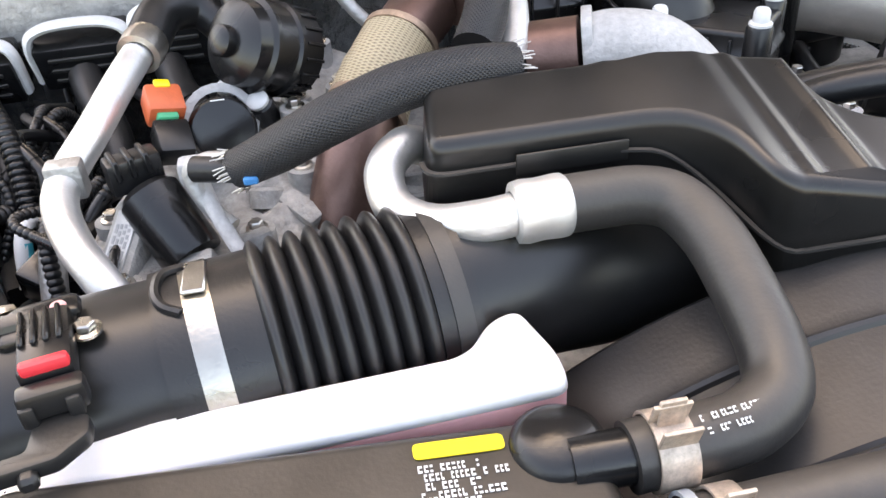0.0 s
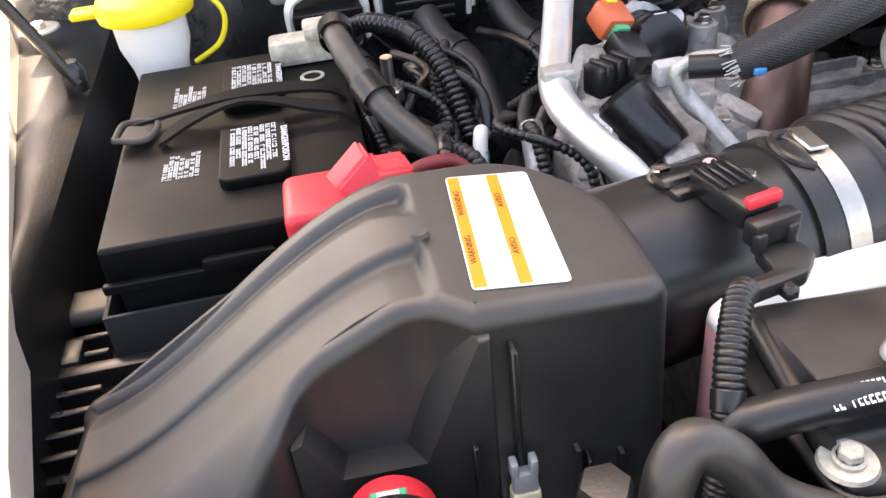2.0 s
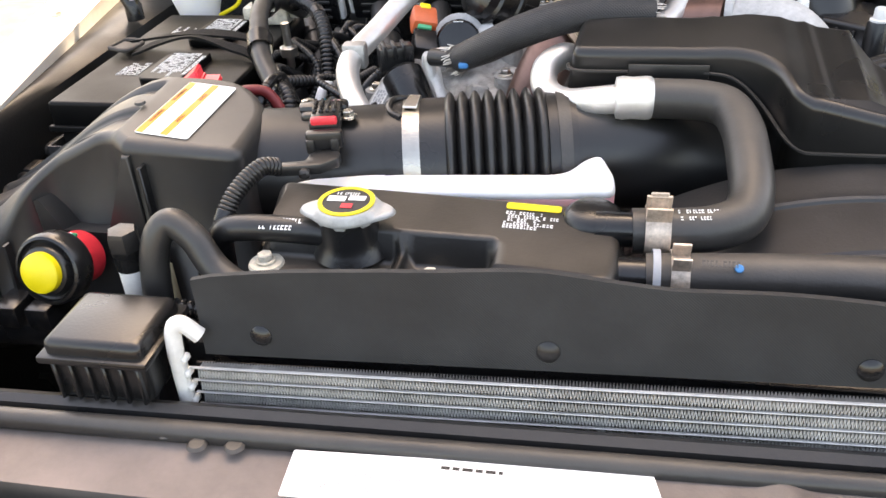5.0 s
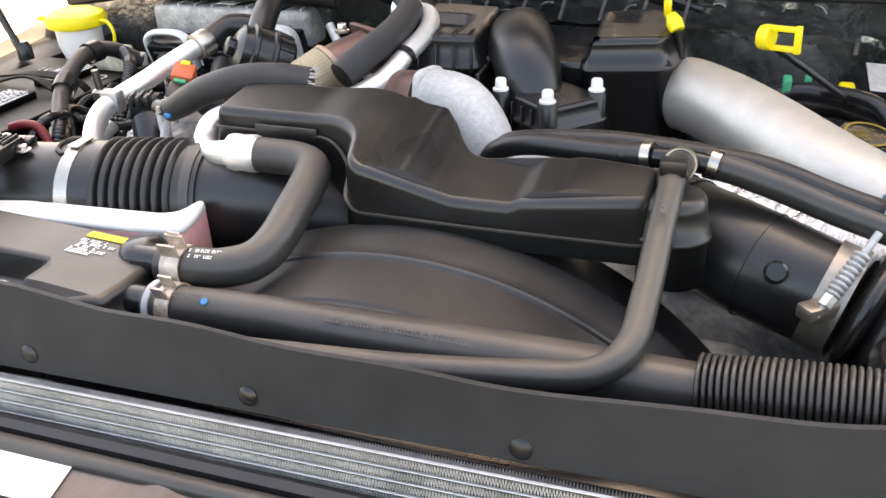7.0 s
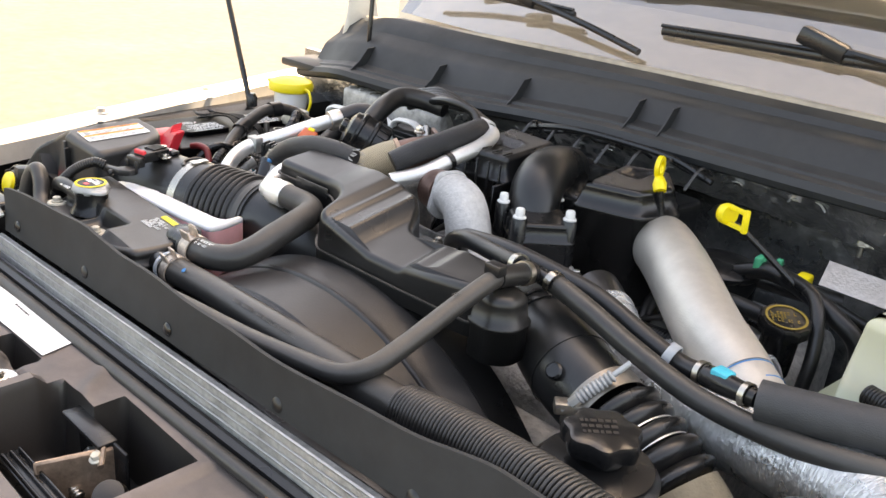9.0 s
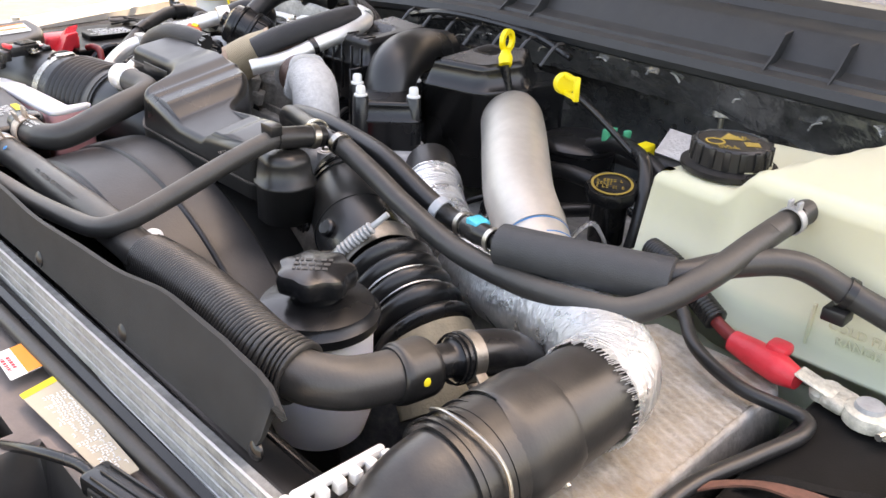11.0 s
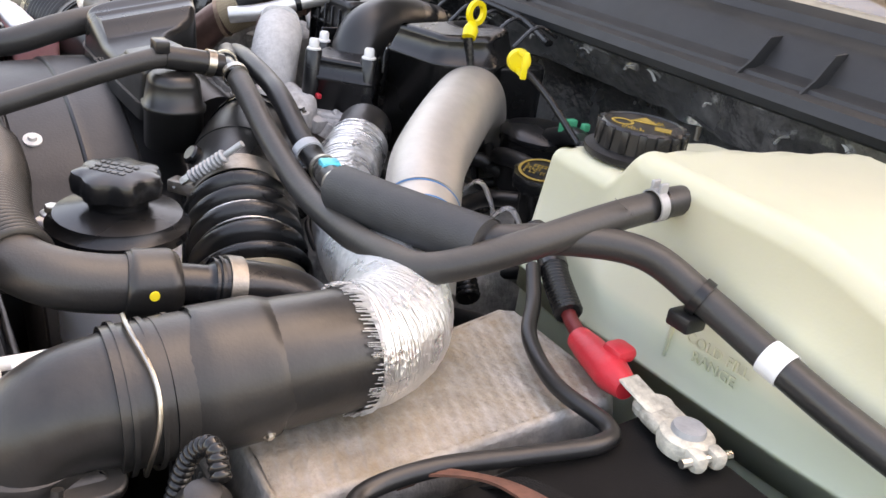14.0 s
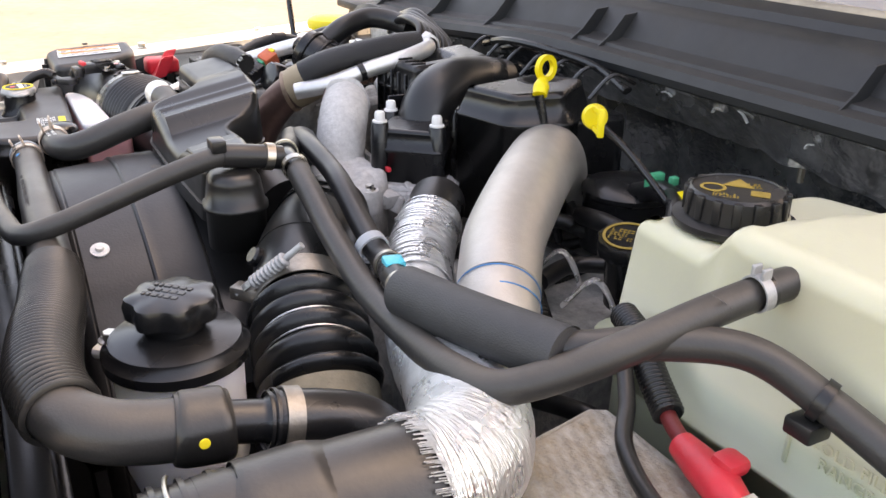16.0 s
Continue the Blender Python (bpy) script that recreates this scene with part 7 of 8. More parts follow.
th = thing("braided_hose", (0.02, 0.465, 1.25), "hose in black braided sleeve with frayed silvery ends and blue tag", "hose")
PBR = [(-0.058, 0.478, 1.247), (-0.030, 0.468, 1.262), (0.005, 0.462, 1.280), (0.045, 0.464, 1.293), (0.085, 0.470, 1.296), (0.120, 0.478, 1.292)]
part("sleeve", tube(B(), PBR, [0.0125, 0.0145, 0.015, 0.015, 0.0148, 0.014], 26, 10), SLEEVE, th)
part("blue_tag", box(B(), (-0.0045, -0.002, -0.0026), (0.0045, 0.002, 0.0026), 0.001, 1, Matrix.Translation((-0.049, 0.4605, 1.2475))), BLUE, th)
b = B()
rnd = random.Random(9)
for end, di in ((0, -1), (5, 1)):
    p = Vector(PBR[end])
    ax = (Vector(PBR[min(end + 1, 5)]) - Vector(PBR[max(end - 1, 0)])).normalized() * di
    mm = aim(p, ax)
    for k in range(40):
        a = rnd.uniform(0, 6.28)
        r0 = 0.0132
        q1 = mm @ Vector((math.cos(a) * r0, math.sin(a) * r0, -0.002))
        q2 = mm @ Vector((math.cos(a) * r0 * rnd.uniform(0.9, 1.25), math.sin(a) * r0 * rnd.uniform(0.9, 1.25), rnd.uniform(0.003, 0.009)))
        tube(b, [q1, q2], 0.0005, 4, 1)
tagged(part("frayed_end", b, STEEL_BRIGHT, th), kind="stuff")
part("nipple", tube(B(), [(-0.085, 0.492, 1.244), (-0.058, 0.478, 1.247)], 0.0085, 14), RUBBER, th)

th = thing("exhaust_pipe", (0.03, 0.56, 1.1), "heat-browned steel exhaust pipe with gold braided flex joint", "pipe")
part("pipe", tube(B(), [(0.095, 0.665, 1.270), (0.072, 0.630, 1.262), (0.045, 0.590, 1.245), (0.022, 0.556, 1.215), (0.006, 0.530, 1.175), (-0.002, 0.510, 1.12)], [0.026, 0.026, 0.024, 0.026, 0.027, 0.027], 30), EXHAUST, th)
part("flex_joint", tube(B(), [(0.064, 0.618, 1.257), (0.048, 0.594, 1.247), (0.033, 0.572, 1.232)], 0.0305, 30, 10, jitter=0.03), BRAID, th, "gold woven braid")
for q in ((0.0665, 0.622, 1.2585), (0.031, 0.569, 1.2295)):
    part("braid_cap", ring(B(), q, (0.5, 0.75, 0.35), 0.0295, 0.006, 0.002, 32), RUSTY, th)
part("flange", box(B(), (-0.034, -0.024, -0.004), (0.034, 0.024, 0.004), 0.003, 2, aim((0.098, 0.672, 1.276), (0.5, 0.8, 0.2))), EXHAUST, th)
part("bolt", bolt(B(), (0.070, 0.655, 1.295), 0.006, 0.01), STEEL, th)

# ---- intake manifold ----
def manifold():
    th = thing("intake_manifold", (0.28, 0.72, 1.1), "black plastic upper intake manifold with domed runner", "manifold")
    b = shell(B(), fillet([(0.13, 0.665), (0.235, 0.672), (0.235, 0.80), (0.13, 0.81)], 0.015), 1.20, lambda x, y: 1.292 + 0.08 * (y - 0.68) - 0.010 * pocket(x, y, 0.15, 0.20, 0.70, 0.75, 0.008), 0.008, 0.008, 0.006, (1.255, 0.003))
    part("left_chamber", b, BLACK, th)
    b = shell(B(), fillet([(0.355, 0.668), (0.445, 0.690), (0.470, 0.76), (0.42, 0.83), (0.345, 0.80)], 0.015), 1.13, lambda x, y: 1.296 + 0.05 * (y - 0.70) - 0.010 * pocket(x, y, 0.375, 0.40, 0.755, 0.80, 0.008), 0.008, 0.008, 0.010, (1.262, 0.003))
    part("right_chamber", b, BLACK, th)
    for i in range(5):
        part("top_rib", box(B(), (0.140 + 0.02 * i, 0.676, 1.2935), (0.1425 + 0.02 * i, 0.698, 1.2965), 0.001, 1), BLACK, th)
        part("side_rib", box(B(), (0.138 + 0.022 * i, 0.6625, 1.215), (0.1405 + 0.022 * i, 0.668, 1.283), 0.001, 1), BLACK, th)
    for i in range(7):
        x = 0.15 + 0.05 * i
        part("rear_rib", tube(B(), [(x, 0.80, 1.285), (x + 0.004, 0.83, 1.312), (x + 0.008, 0.862, 1.300)], 0.0025, 6, 4), BLACK, th)
    # domed runner, falling to the throttle
    b = tube(B(), [(0.312, 0.642, 1.190), (0.304, 0.652, 1.230), (0.292, 0.672, 1.260), (0.278, 0.705, 1.271), (0.262, 0.75, 1.270), (0.252, 0.80, 1.262)], [0.033, 0.036, 0.038, 0.040, 0.040, 0.038], 40, 8, squash=0.95)
    part("runner", b, BLACK_SOFT, th)
    b = shell(B(), fillet([(0.14, 0.70), (0.44, 0.70), (0.46, 0.86), (0.14, 0.88)], 0.02), 1.15, 1.262, 0.008, 0.03)
    part("plenum", b, BLACK, th)
    b = tube(B(), [(0.14, 0.84, 1.30), (0.22, 0.825, 1.318), (0.30, 0.832, 1.320), (0.40, 0.845, 1.312), (0.47, 0.84, 1.295)], 0.005, 8, 6)
    part("rear_seam", b, BLACK, th)
    b = tube(B(), [(0.16, 0.86, 1.295), (0.25, 0.852, 1.312), (0.35, 0.856, 1.312), (0.45, 0.862, 1.29)], 0.004, 8, 6)
    part("rear_seam", b, BLACK, th)
    for p in ((0.245, 0.66, 1.262), (0.248, 0.80, 1.29)):
        part("web", box(B(), (-0.002, -0.03, -0.06), (0.002, 0.03, 0.0), 0.001, 1, Matrix.Translation(p)), BLACK, th)
    # throttle box with its four towers
    b = shell(B(), fillet([(0.285, 0.615), (0.340, 0.570), (0.395, 0.632), (0.335, 0.680)], 0.014), 1.180, 1.2475, 0.005, 0.02, 0.002, (1.222, 0.003))
    part("throttle_box", b, BLACK, th)
    for x, y, z in ((0.276, 0.620, 1.254), (0.339, 0.576, 1.259), (0.380, 0.632, 1.257), (0.318, 0.690, 1.256)):
        part("tower", lathe(B(), [(0.0115, 1.19 - z), (0.0105, -0.006), (0.009, -0.004), (0, -0.004)], Matrix.Translation((x, y, z)), 22), BLACK, th)
        b = lathe(B(), [(0.009, -0.005), (0.009, -0.002), (0.0065, -0.001), (0.0062, 0.007), (0.005, 0.009), (0, 0.009)], Matrix.Translation((x, y, z)), 12)
        part("bolt", b, WHITE_PLASTIC, th, "pale capped bolt")
    for k in range(4):
        f = (k + 0.5) / 4
        part("box_rib", box(B(), (-0.0012, -0.004, 0), (0.0012, 0.0, 0.056), 0.0005, 1, Matrix.Translation((0.285 + 0.055 * f + 0.002, 0.615 - 0.045 * f - 0.001, 1.186)) @ Matrix.Rotation(radians(-40), 4, "Z")), BLACK, th)
    b = box(B(), (-0.005, -0.003, 0), (0.005, 0.003, 0.006), 0.001, 1, Matrix.Translation((0.352, 0.580, 1.196)))
    part("red_mark", b, RED, th)
    b = shell(B(), fillet([(0.300, 0.600), (0.345, 0.556), (0.412, 0.628), (0.36, 0.672)], 0.015), 1.10, lambda x, y: 1.182, 0.006, 0.02, 0.0, (1.172, 0.006))
    part("throttle_casting", b, CAST_GREY, th, "grey cast throttle flange")
    tagged(part("cast_boss", lumps(B(), (0.38, 0.60, 1.155), (0.08, 0.07, 0.05), 12, 12, 0.014, 0.03), CAST_GREY, th), kind="stuff")
    for p in ((0.352, 0.563, 1.185), (0.408, 0.624, 1.185)):
        part("flange_bolt", bolt(B(), p, 0.005, 0.008), STEEL, th)
    return th


manifold()

th = thing("turbo_elbow", (0.26, 0.56, 1.1), "whitish cast aluminium turbo outlet elbow", "elbow")
part("elbow", tube(B(), [(0.205, 0.585, 1.246), (0.224, 0.578, 1.250), (0.250, 0.566, 1.246), (0.272, 0.553, 1.227), (0.284, 0.545, 1.198), (0.290, 0.540, 1.15)], [0.029, 0.030, 0.031, 0.031, 0.031, 0.032], 32), CAST_GREY, th)
b = plate(B(), fillet([(-0.036, -0.02), (-0.02, -0.034), (0.02, -0.034), (0.036, 0.0), (0.02, 0.034), (-0.02, 0.034)], 0.012), -0.004, 0.004, 0.001, aim((0.206, 0.585, 1.246), (0.9, -0.3, 0.1)))
part("flange", b, CAST_GREY, th)
part("brown_joint", tube(B(), [(0.165, 0.600, 1.240), (0.200, 0.587, 1.245)], 0.030, 28), EXHAUST, th, "rust-brown joint")
part("stud", bolt(B(), (0.212, 0.566, 1.267), 0.004, 0.008, (0.9, -0.3, 0.3)), RUSTY, th)
b = shell(B(), fillet([(0.28, 0.505), (0.36, 0.485), (0.42, 0.53), (0.36, 0.58), (0.28, 0.575)], 0.02), 1.10, lambda x, y: 1.205 - 0.06 * (x - 0.28) + 0.006 * noise.noise(Vector((x * 60, y * 60, 3))), 0.014, 0.01)
part("volute", b, CAST_GREY, th, "pale cast turbo housing")
for p in ((0.40, 0.535, 1.188), (0.365, 0.500, 1.196)):
    b = lathe(B(), [(0.012, -0.02), (0.011, 0.006), (0, 0.006)], Matrix.Translation(p), 16)
    part("boss", b, CAST_GREY, th)
    part("bolt", bolt(B(), (p[0], p[1], p[2] + 0.006), 0.005, 0.007), STEEL, th)

# wrapped hose pair behind the resonator's end
th = thing("breather_hose", (0.14, 0.64, 1.24), "black ribbed-wrap breather hose over a bright steel tube", "hose")
part("sleeve", tube(B(), [(0.112, 0.560, 1.272), (0.128, 0.590, 1.288), (0.140, 0.640, 1.300), (0.138, 0.690, 1.306), (0.128, 0.730, 1.306)], 0.0165, 22, 10), SLEEVE, th)
part("steel_tube", tube(B(), [(0.125, 0.545, 1.250), (0.148, 0.590, 1.262), (0.160, 0.640, 1.280), (0.165, 0.690, 1.292), (0.150, 0.735, 1.300), (0.120, 0.752, 1.300)], 0.0115, 18, 8), ALU, th)
part("ferrule", lathe(B(), [(0.013, -0.016), (0.0165, -0.015), (0.0165, 0.012), (0.013, 0.014)], aim((0.112, 0.755, 1.300), (-1, 0.2, 0.05)), 22), ALU, th)
part("band", ring(B(), (0.158, 0.63, 1.277), (0.1, 0.9, 0.3), 0.0122, 0.008, 0.0012), BLACK, th)
th = thing("hose_bundle", (0.0, 0.79, 1.25), "bundle of black ribbed conduits along the cowl", "bundle")
for k in range(6):
    o = 0.010 * (k - 2.5)
    part("conduit", tube(B(), [(-0.09, 0.80 + o * 0.4, 1.300 + o * 0.5), (-0.03, 0.790 + o * 0.7, 1.318 + o * 0.3), (0.03, 0.785 + o, 1.318 - o * 0.3), (0.09, 0.780 + o, 1.306 - o * 0.6), (0.125, 0.758 + o, 1.285 - o * 0.5)], 0.0065, 10, 8), RUBBER, th)
b = tube(B(), [(0.02, 0.72, 1.285), (0.05, 0.70, 1.25), (0.09, 0.69, 1.225)], 0.006, 10)
solo("fuel_line", b, ALU_ROUGH, "short pale metal line behind the exhaust", "pipe")

# dark small machinery that fills the depth of the bay
rnd = random.Random(4)
for k in range(46):
    x, y = rnd.uniform(-0.28, 0.72), rnd.uniform(0.50, 0.95)
    z = rnd.uniform(1.04, 1.15)
    L = rnd.uniform(0.08, 0.22)
    a = rnd.uniform(0, 6.28)
    p = [(x, y, z), (x + L * 0.5 * math.cos(a), y + L * 0.5 * math.sin(a), z + rnd.uniform(-0.02, 0.04)), (x + L * math.cos(a + 0.5), min(y + L * math.sin(a + 0.5), 0.97), z + rnd.uniform(-0.05, 0.01))]
    p = [(max(-0.28, min(0.8, q[0])), max(0.49, min(0.97, q[1])), q[2]) for q in p]
    r = rnd.choice((0.004, 0.005, 0.007, 0.010))
    if k % 3 == 0:
        o = hose("wire_loom", p, r, "black corrugated wire loom deep in the bay", BLACK, "wire looms", 10, 6, ribs=int(L / 0.004), amp=0.0006)
    else:
        o = hose("small_hose", p, r, "thin black hose deep in the bay", RUBBER, "small hoses", 10, 6)

# ---- rear passenger corner ----
def module():
    th = thing("control_module", (-0.24, 0.88, 1.15), "silver engine control module with white-framed black connectors", "module")
    part("case", box(B(), (-0.375, 0.876, 1.205), (-0.095, 0.930, 1.260), 0.008, 3), CAST_DIRTY, th)
    for k in range(9):
        part("cooling_rib", box(B(), (-0.360 + 0.031 * k, 0.880, 1.258), (-0.356 + 0.031 * k, 0.925, 1.264), 0.001, 1), CAST_DIRTY, th)
    for x, z, w in ((-0.318, 1.206, 0.036), (-0.218, 1.214, 0.044), (-0.130, 1.222, 0.034)):
        m = Matrix.Translation((x, 0.866, z)) @ Euler((radians(18), 0, 0)).to_matrix().to_4x4()
        c = part("connector", box(B(), (-w, -0.045, -0.028), (w, 0.0, 0.020), 0.004, 2, m), BLACK, th)
        b = tube(B(), [m @ Vector(q) for q in ((-w - 0.002, -0.035, -0.02), (-w - 0.002, -0.034, 0.022), (-w * 0.7, -0.03, 0.034), (0, -0.028, 0.036), (w * 0.7, -0.03, 0.034), (w + 0.002, -0.034, 0.022), (w + 0.002, -0.035, -0.02))], 0.0046, 8, 6, squash=1.9)
        part("lever", b, WHITE_PLASTIC, c, "white locking lever")
        for i in range(3):
            part("ridge", box(B(), (-w * 0.7, -0.047, -0.018 + i * 0.012), (w * 0.7, -0.044, -0.014 + i * 0.012), 0.0006, 1, m), RUBBER_WORN, c)
    part("sticker", box(B(), (-0.26, 0.885, 1.2642), (-0.225, 0.905, 1.265), 0, 1), PAPER, th)
    return th


module()
for x in (-0.32, -0.22, -0.14):
    hose("wire_loom", [(x, 0.822, 1.19), (x + 0.01, 0.79, 1.175), (x + 0.03, 0.74, 1.16), (x + 0.04, 0.68, 1.12)], 0.016, "thick black taped wire loom from the module", RUBBER, "wire looms", 14)

th = thing("washer_bottle", (-0.51, 0.84, 1.05), "white washer bottle neck with yellow cap and strap", "bottle")
part("neck", lathe(B(), [(0.022, 1.06), (0.024, 1.13), (0.028, 1.165), (0.035, 1.188), (0.036, 1.222), (0, 1.222)], Matrix.Translation((-0.492, 0.834, 0.016)), 32), MILKY_WHITE, th)
cap = part("cap", lathe(B(), [(0.036, 1.214), (0.046, 1.218), (0.048, 1.228), (0.044, 1.236), (0.030, 1.242), (0, 1.243)], Matrix.Translation((-0.492, 0.834, 0.016)), 36), YELLOW, th, "yellow snap cap")
part("tongue", box(B(), (-0.562, 0.822, 1.238), (-0.532, 0.846, 1.246), 0.003, 2), YELLOW, cap)
part("strap", tube(B(), [(-0.449, 0.834, 1.242), (-0.429, 0.832, 1.240), (-0.419, 0.829, 1.221), (-0.429, 0.826, 1.196), (-0.457, 0.822, 1.181)], 0.0028, 8, 8), YELLOW, th)

# hood strut and hinge
th = thing("hood_strut", (-0.57, 0.78, 1.2), "black gas strut holding the hood open", "strut")
part("rod", tube(B(), [(-0.562, 0.778, 1.195), (-0.755, 0.800, 1.60)], 0.006, 10), BLACK, th)
part("ball_mount", lathe(B(), [(0, -0.01), (0.012, -0.008), (0.012, 0.012), (0.007, 0.02), (0, 0.02)], Matrix.Translation((-0.565, 0.785, 1.195)), 16), BLACK, th)
b = plate(B(), fillet([(-0.05, 0.0), (0.05, 0.0), (0.035, 0.10), (0.02, 0.24), (-0.04, 0.24), (-0.03, 0.10)], 0.02), -0.004, 0.004, 0.001, Matrix.Translation((-0.53, 1.06, 1.30)) @ Euler((radians(82), 0, radians(62))).to_matrix().to_4x4())
hinge = part("hinge", b, PAINT, hood_lid, "pale painted hood hinge")
part("hinge_cable", tube(B(), [(-0.44, 1.00, 1.285), (-0.405, 0.97, 1.34), (-0.41, 0.98, 1.45), (-0.42, 1.0, 1.6)], 0.005, 8), BLACK, hinge)
b = box(B(), (-0.62, 0.90, 1.26), (-0.44, 1.03, 1.278), 0.006, 2)
solo("corner_cover", b, COWL, "grey-black plastic cover at the cowl corner", "cover")

# passenger apron parts beside the battery
th = thing("filter_intake", (-0.56, 0.33, 1.02), "black slatted air inlet beside the air box", "inlet")
part("body", box(B(), (-0.62, 0.36, 1.00), (-0.515, 0.500, 1.106), 0.006, 2), BLACK, th)
part("ledge", box(B(), (-0.62, 0.496, 1.09), (-0.512, 0.532, 1.130), 0.008, 3), BLACK_DUSTY, th, "dusty top ledge of the inlet")
for i in range(7):
    part("slat", box(B(), (-0.618, 0.368 + 0.019 * i, 1.105), (-0.518, 0.373 + 0.019 * i, 1.119), 0.001, 1), BLACK, th)
for i in range(4):
    part("cross_rib", box(B(), (-0.612 + 0.024 * i, 0.362, 1.097), (-0.609 + 0.024 * i, 0.50, 1.106), 0.001, 1), BLACK, th)
part("ledge", box(box(B(), (-0.66, 0.440, 1.104), (-0.380, 0.452, 1.122), 0.003, 2), (-0.66, 0.452, 1.110), (-0.535, 0.480, 1.124), 0.004, 2), BLACK, th, "black top ledge")
part("ledge_web", box(B(), (-0.60, 0.496, 1.05), (-0.515, 0.503, 1.122), 0.002, 1), BLACK, th)

# passenger harness loops
bl = hose("battery_loom", [(-0.300, 0.735, 1.215), (-0.318, 0.700, 1.240), (-0.318, 0.650, 1.246), (-0.308, 0.605, 1.234), (-0.290, 0.560, 1.214), (-0.262, 0.520, 1.195), (-0.235, 0.485, 1.178), (-0.220, 0.46, 1.14)], 0.0108, "thick taped black cable loom beside the battery", RUBBER_WORN, n=14, jitter=0.07)
for p, dd in (((-0.318, 0.665, 1.245), (0, 1, 0)), ((-0.300, 0.583, 1.224), (-0.3, 0.8, 0.3)), ((-0.248, 0.502, 1.187), (-0.5, 0.7, 0.3))):
    part("tape_band", ring(B(), p, dd, 0.0138, 0.022, 0.0008), BLACK, bl)
hose("wire_loom", [(-0.305, 0.715, 1.228), (-0.285, 0.690, 1.240), (-0.255, 0.660, 1.235), (-0.235, 0.620, 1.212), (-0.225, 0.58, 1.17)], 0.008, "black corrugated wire loom", BLACK, "wire looms", 12, ribs=34, amp=0.0009)
th = thing("blue_taped_wire", (-0.22, 0.55, 1.15), "wire wrapped in white and cyan tape", "wire")
part("wire", tube(B(), [(-0.217, 0.575, 1.175), (-0.222, 0.562, 1.184), (-0.226, 0.548, 1.172), (-0.228, 0.535, 1.145)], 0.0060, 14), PAPER, th)
part("tape", tube(B(), [(-0.2255, 0.550, 1.174), (-0.2275, 0.538, 1.152)], 0.0064, 14), CYAN, th)
th = thing("terminal_stud", (-0.285, 0.62, 1.17), "pale threaded stud clamp beside the battery loom", "stud")
part("stud", tube(B(), [(-0.283, 0.625, 1.17), (-0.283, 0.622, 1.235)], 0.005, 10), STEEL, th)
part("nut", lathe(B(), [(0, 0), (0.011, 0), (0.011, 0.010), (0.008, 0.012), (0, 0.012)], Matrix.Translation((-0.283, 0.623, 1.196)), 6), STEEL, th)
rnd = random.Random(17)
for i in range(16):
    x, y = rnd.uniform(-0.28, -0.17), rnd.uniform(0.56, 0.80)
    q = [(x, y, rnd.uniform(1.15, 1.19)), (x + rnd.uniform(-0.03, 0.03), y - 0.05, rnd.uniform(1.18, 1.215)), (x + rnd.uniform(-0.03, 0.04), y - 0.10, rnd.uniform(1.16, 1.20)), (x + rnd.uniform(-0.02, 0.03), y - 0.15, 1.10)]
    rr = rnd.choice((0.0035, 0.005, 0.0065))
    hose("wire_loom", q, rr, "thin black taped wire loom in the harness tangle", RUBBER if i % 2 else BLACK, "wire looms", 10, 8, **({"ribs": 44, "amp": 0.0006} if i % 2 else {"jitter": 0.12}))
b = tube(B(), [(-0.190, 0.53, 1.20), (-0.193, 0.505, 1.185), (-0.196, 0.48, 1.15)], 0.009, 12)
solo("transfer_tube", b, ALU_ROUGH, "short dull metal tube between looms", "pipe")
b = lumps(B(), (-0.235, 0.58, 1.14), (0.10, 0.16, 0.05), 21, 16, 0.02, 0.045)
solo("wiring_junction", b, BLACK, "cluster of black wiring junction blocks", "junction", "stuff")

# ---- rear driver side: dipsticks, caps, pump, connectors ----
th = thing("dipstick", (0.442, 0.735, 1.25), "yellow ring-handled dipstick on a thin tube", "dipstick", "dipsticks")
m = aim((0.436, 0.745, 1.324), (0.98, 0.20, 0.05))
b = lathe(B(), [(0.0095, -0.003), (0.0155, -0.003), (0.0155, 0.003), (0.0095, 0.003), (0.0095, -0.003)], m, 28)
part("ring_handle", b, YELLOW, th)
part("stem", tube(B(), [(0.441, 0.738, 1.312), (0.446, 0.733, 1.305), (0.451, 0.728, 1.297)], [0.006, 0.0095, 0.0085], 14), YELLOW, th)
part("tube", tube(B(), [(0.451, 0.728, 1.297), (0.462, 0.735, 1.24), (0.48, 0.75, 1.12)], 0.005, 10), BLACK, th)
th = thing("dipstick", (0.545, 0.735, 1.25), "yellow loop-handled dipstick on a thin tube", "dipstick", "dipsticks")
m = aim((0.545, 0.735, 1.293), (0.88, -0.46, 0.06))
part("disc", lathe(B(), [(0, -0.006), (0.0125, -0.006), (0.0138, -0.002), (0.0138, 0.004), (0.0125, 0.007), (0, 0.008)], m, 28), YELLOW, th)
for y in (-0.0105, 0.0105):
    part("flag", box(B(), (-0.0035, y - 0.0030, 0.004), (0.0035, y + 0.0030, 0.036), 0.0016, 2, m), YELLOW, th)
part("flag_end", box(B(), (-0.0035, -0.0150, 0.033), (0.0035, 0.0150, 0.040), 0.0016, 2, m), YELLOW, th)
part("tube", tube(B(), [(0.541, 0.737, 1.290), (0.58, 0.755, 1.262), (0.64, 0.765, 1.22)], 0.004, 10), BLACK, th)

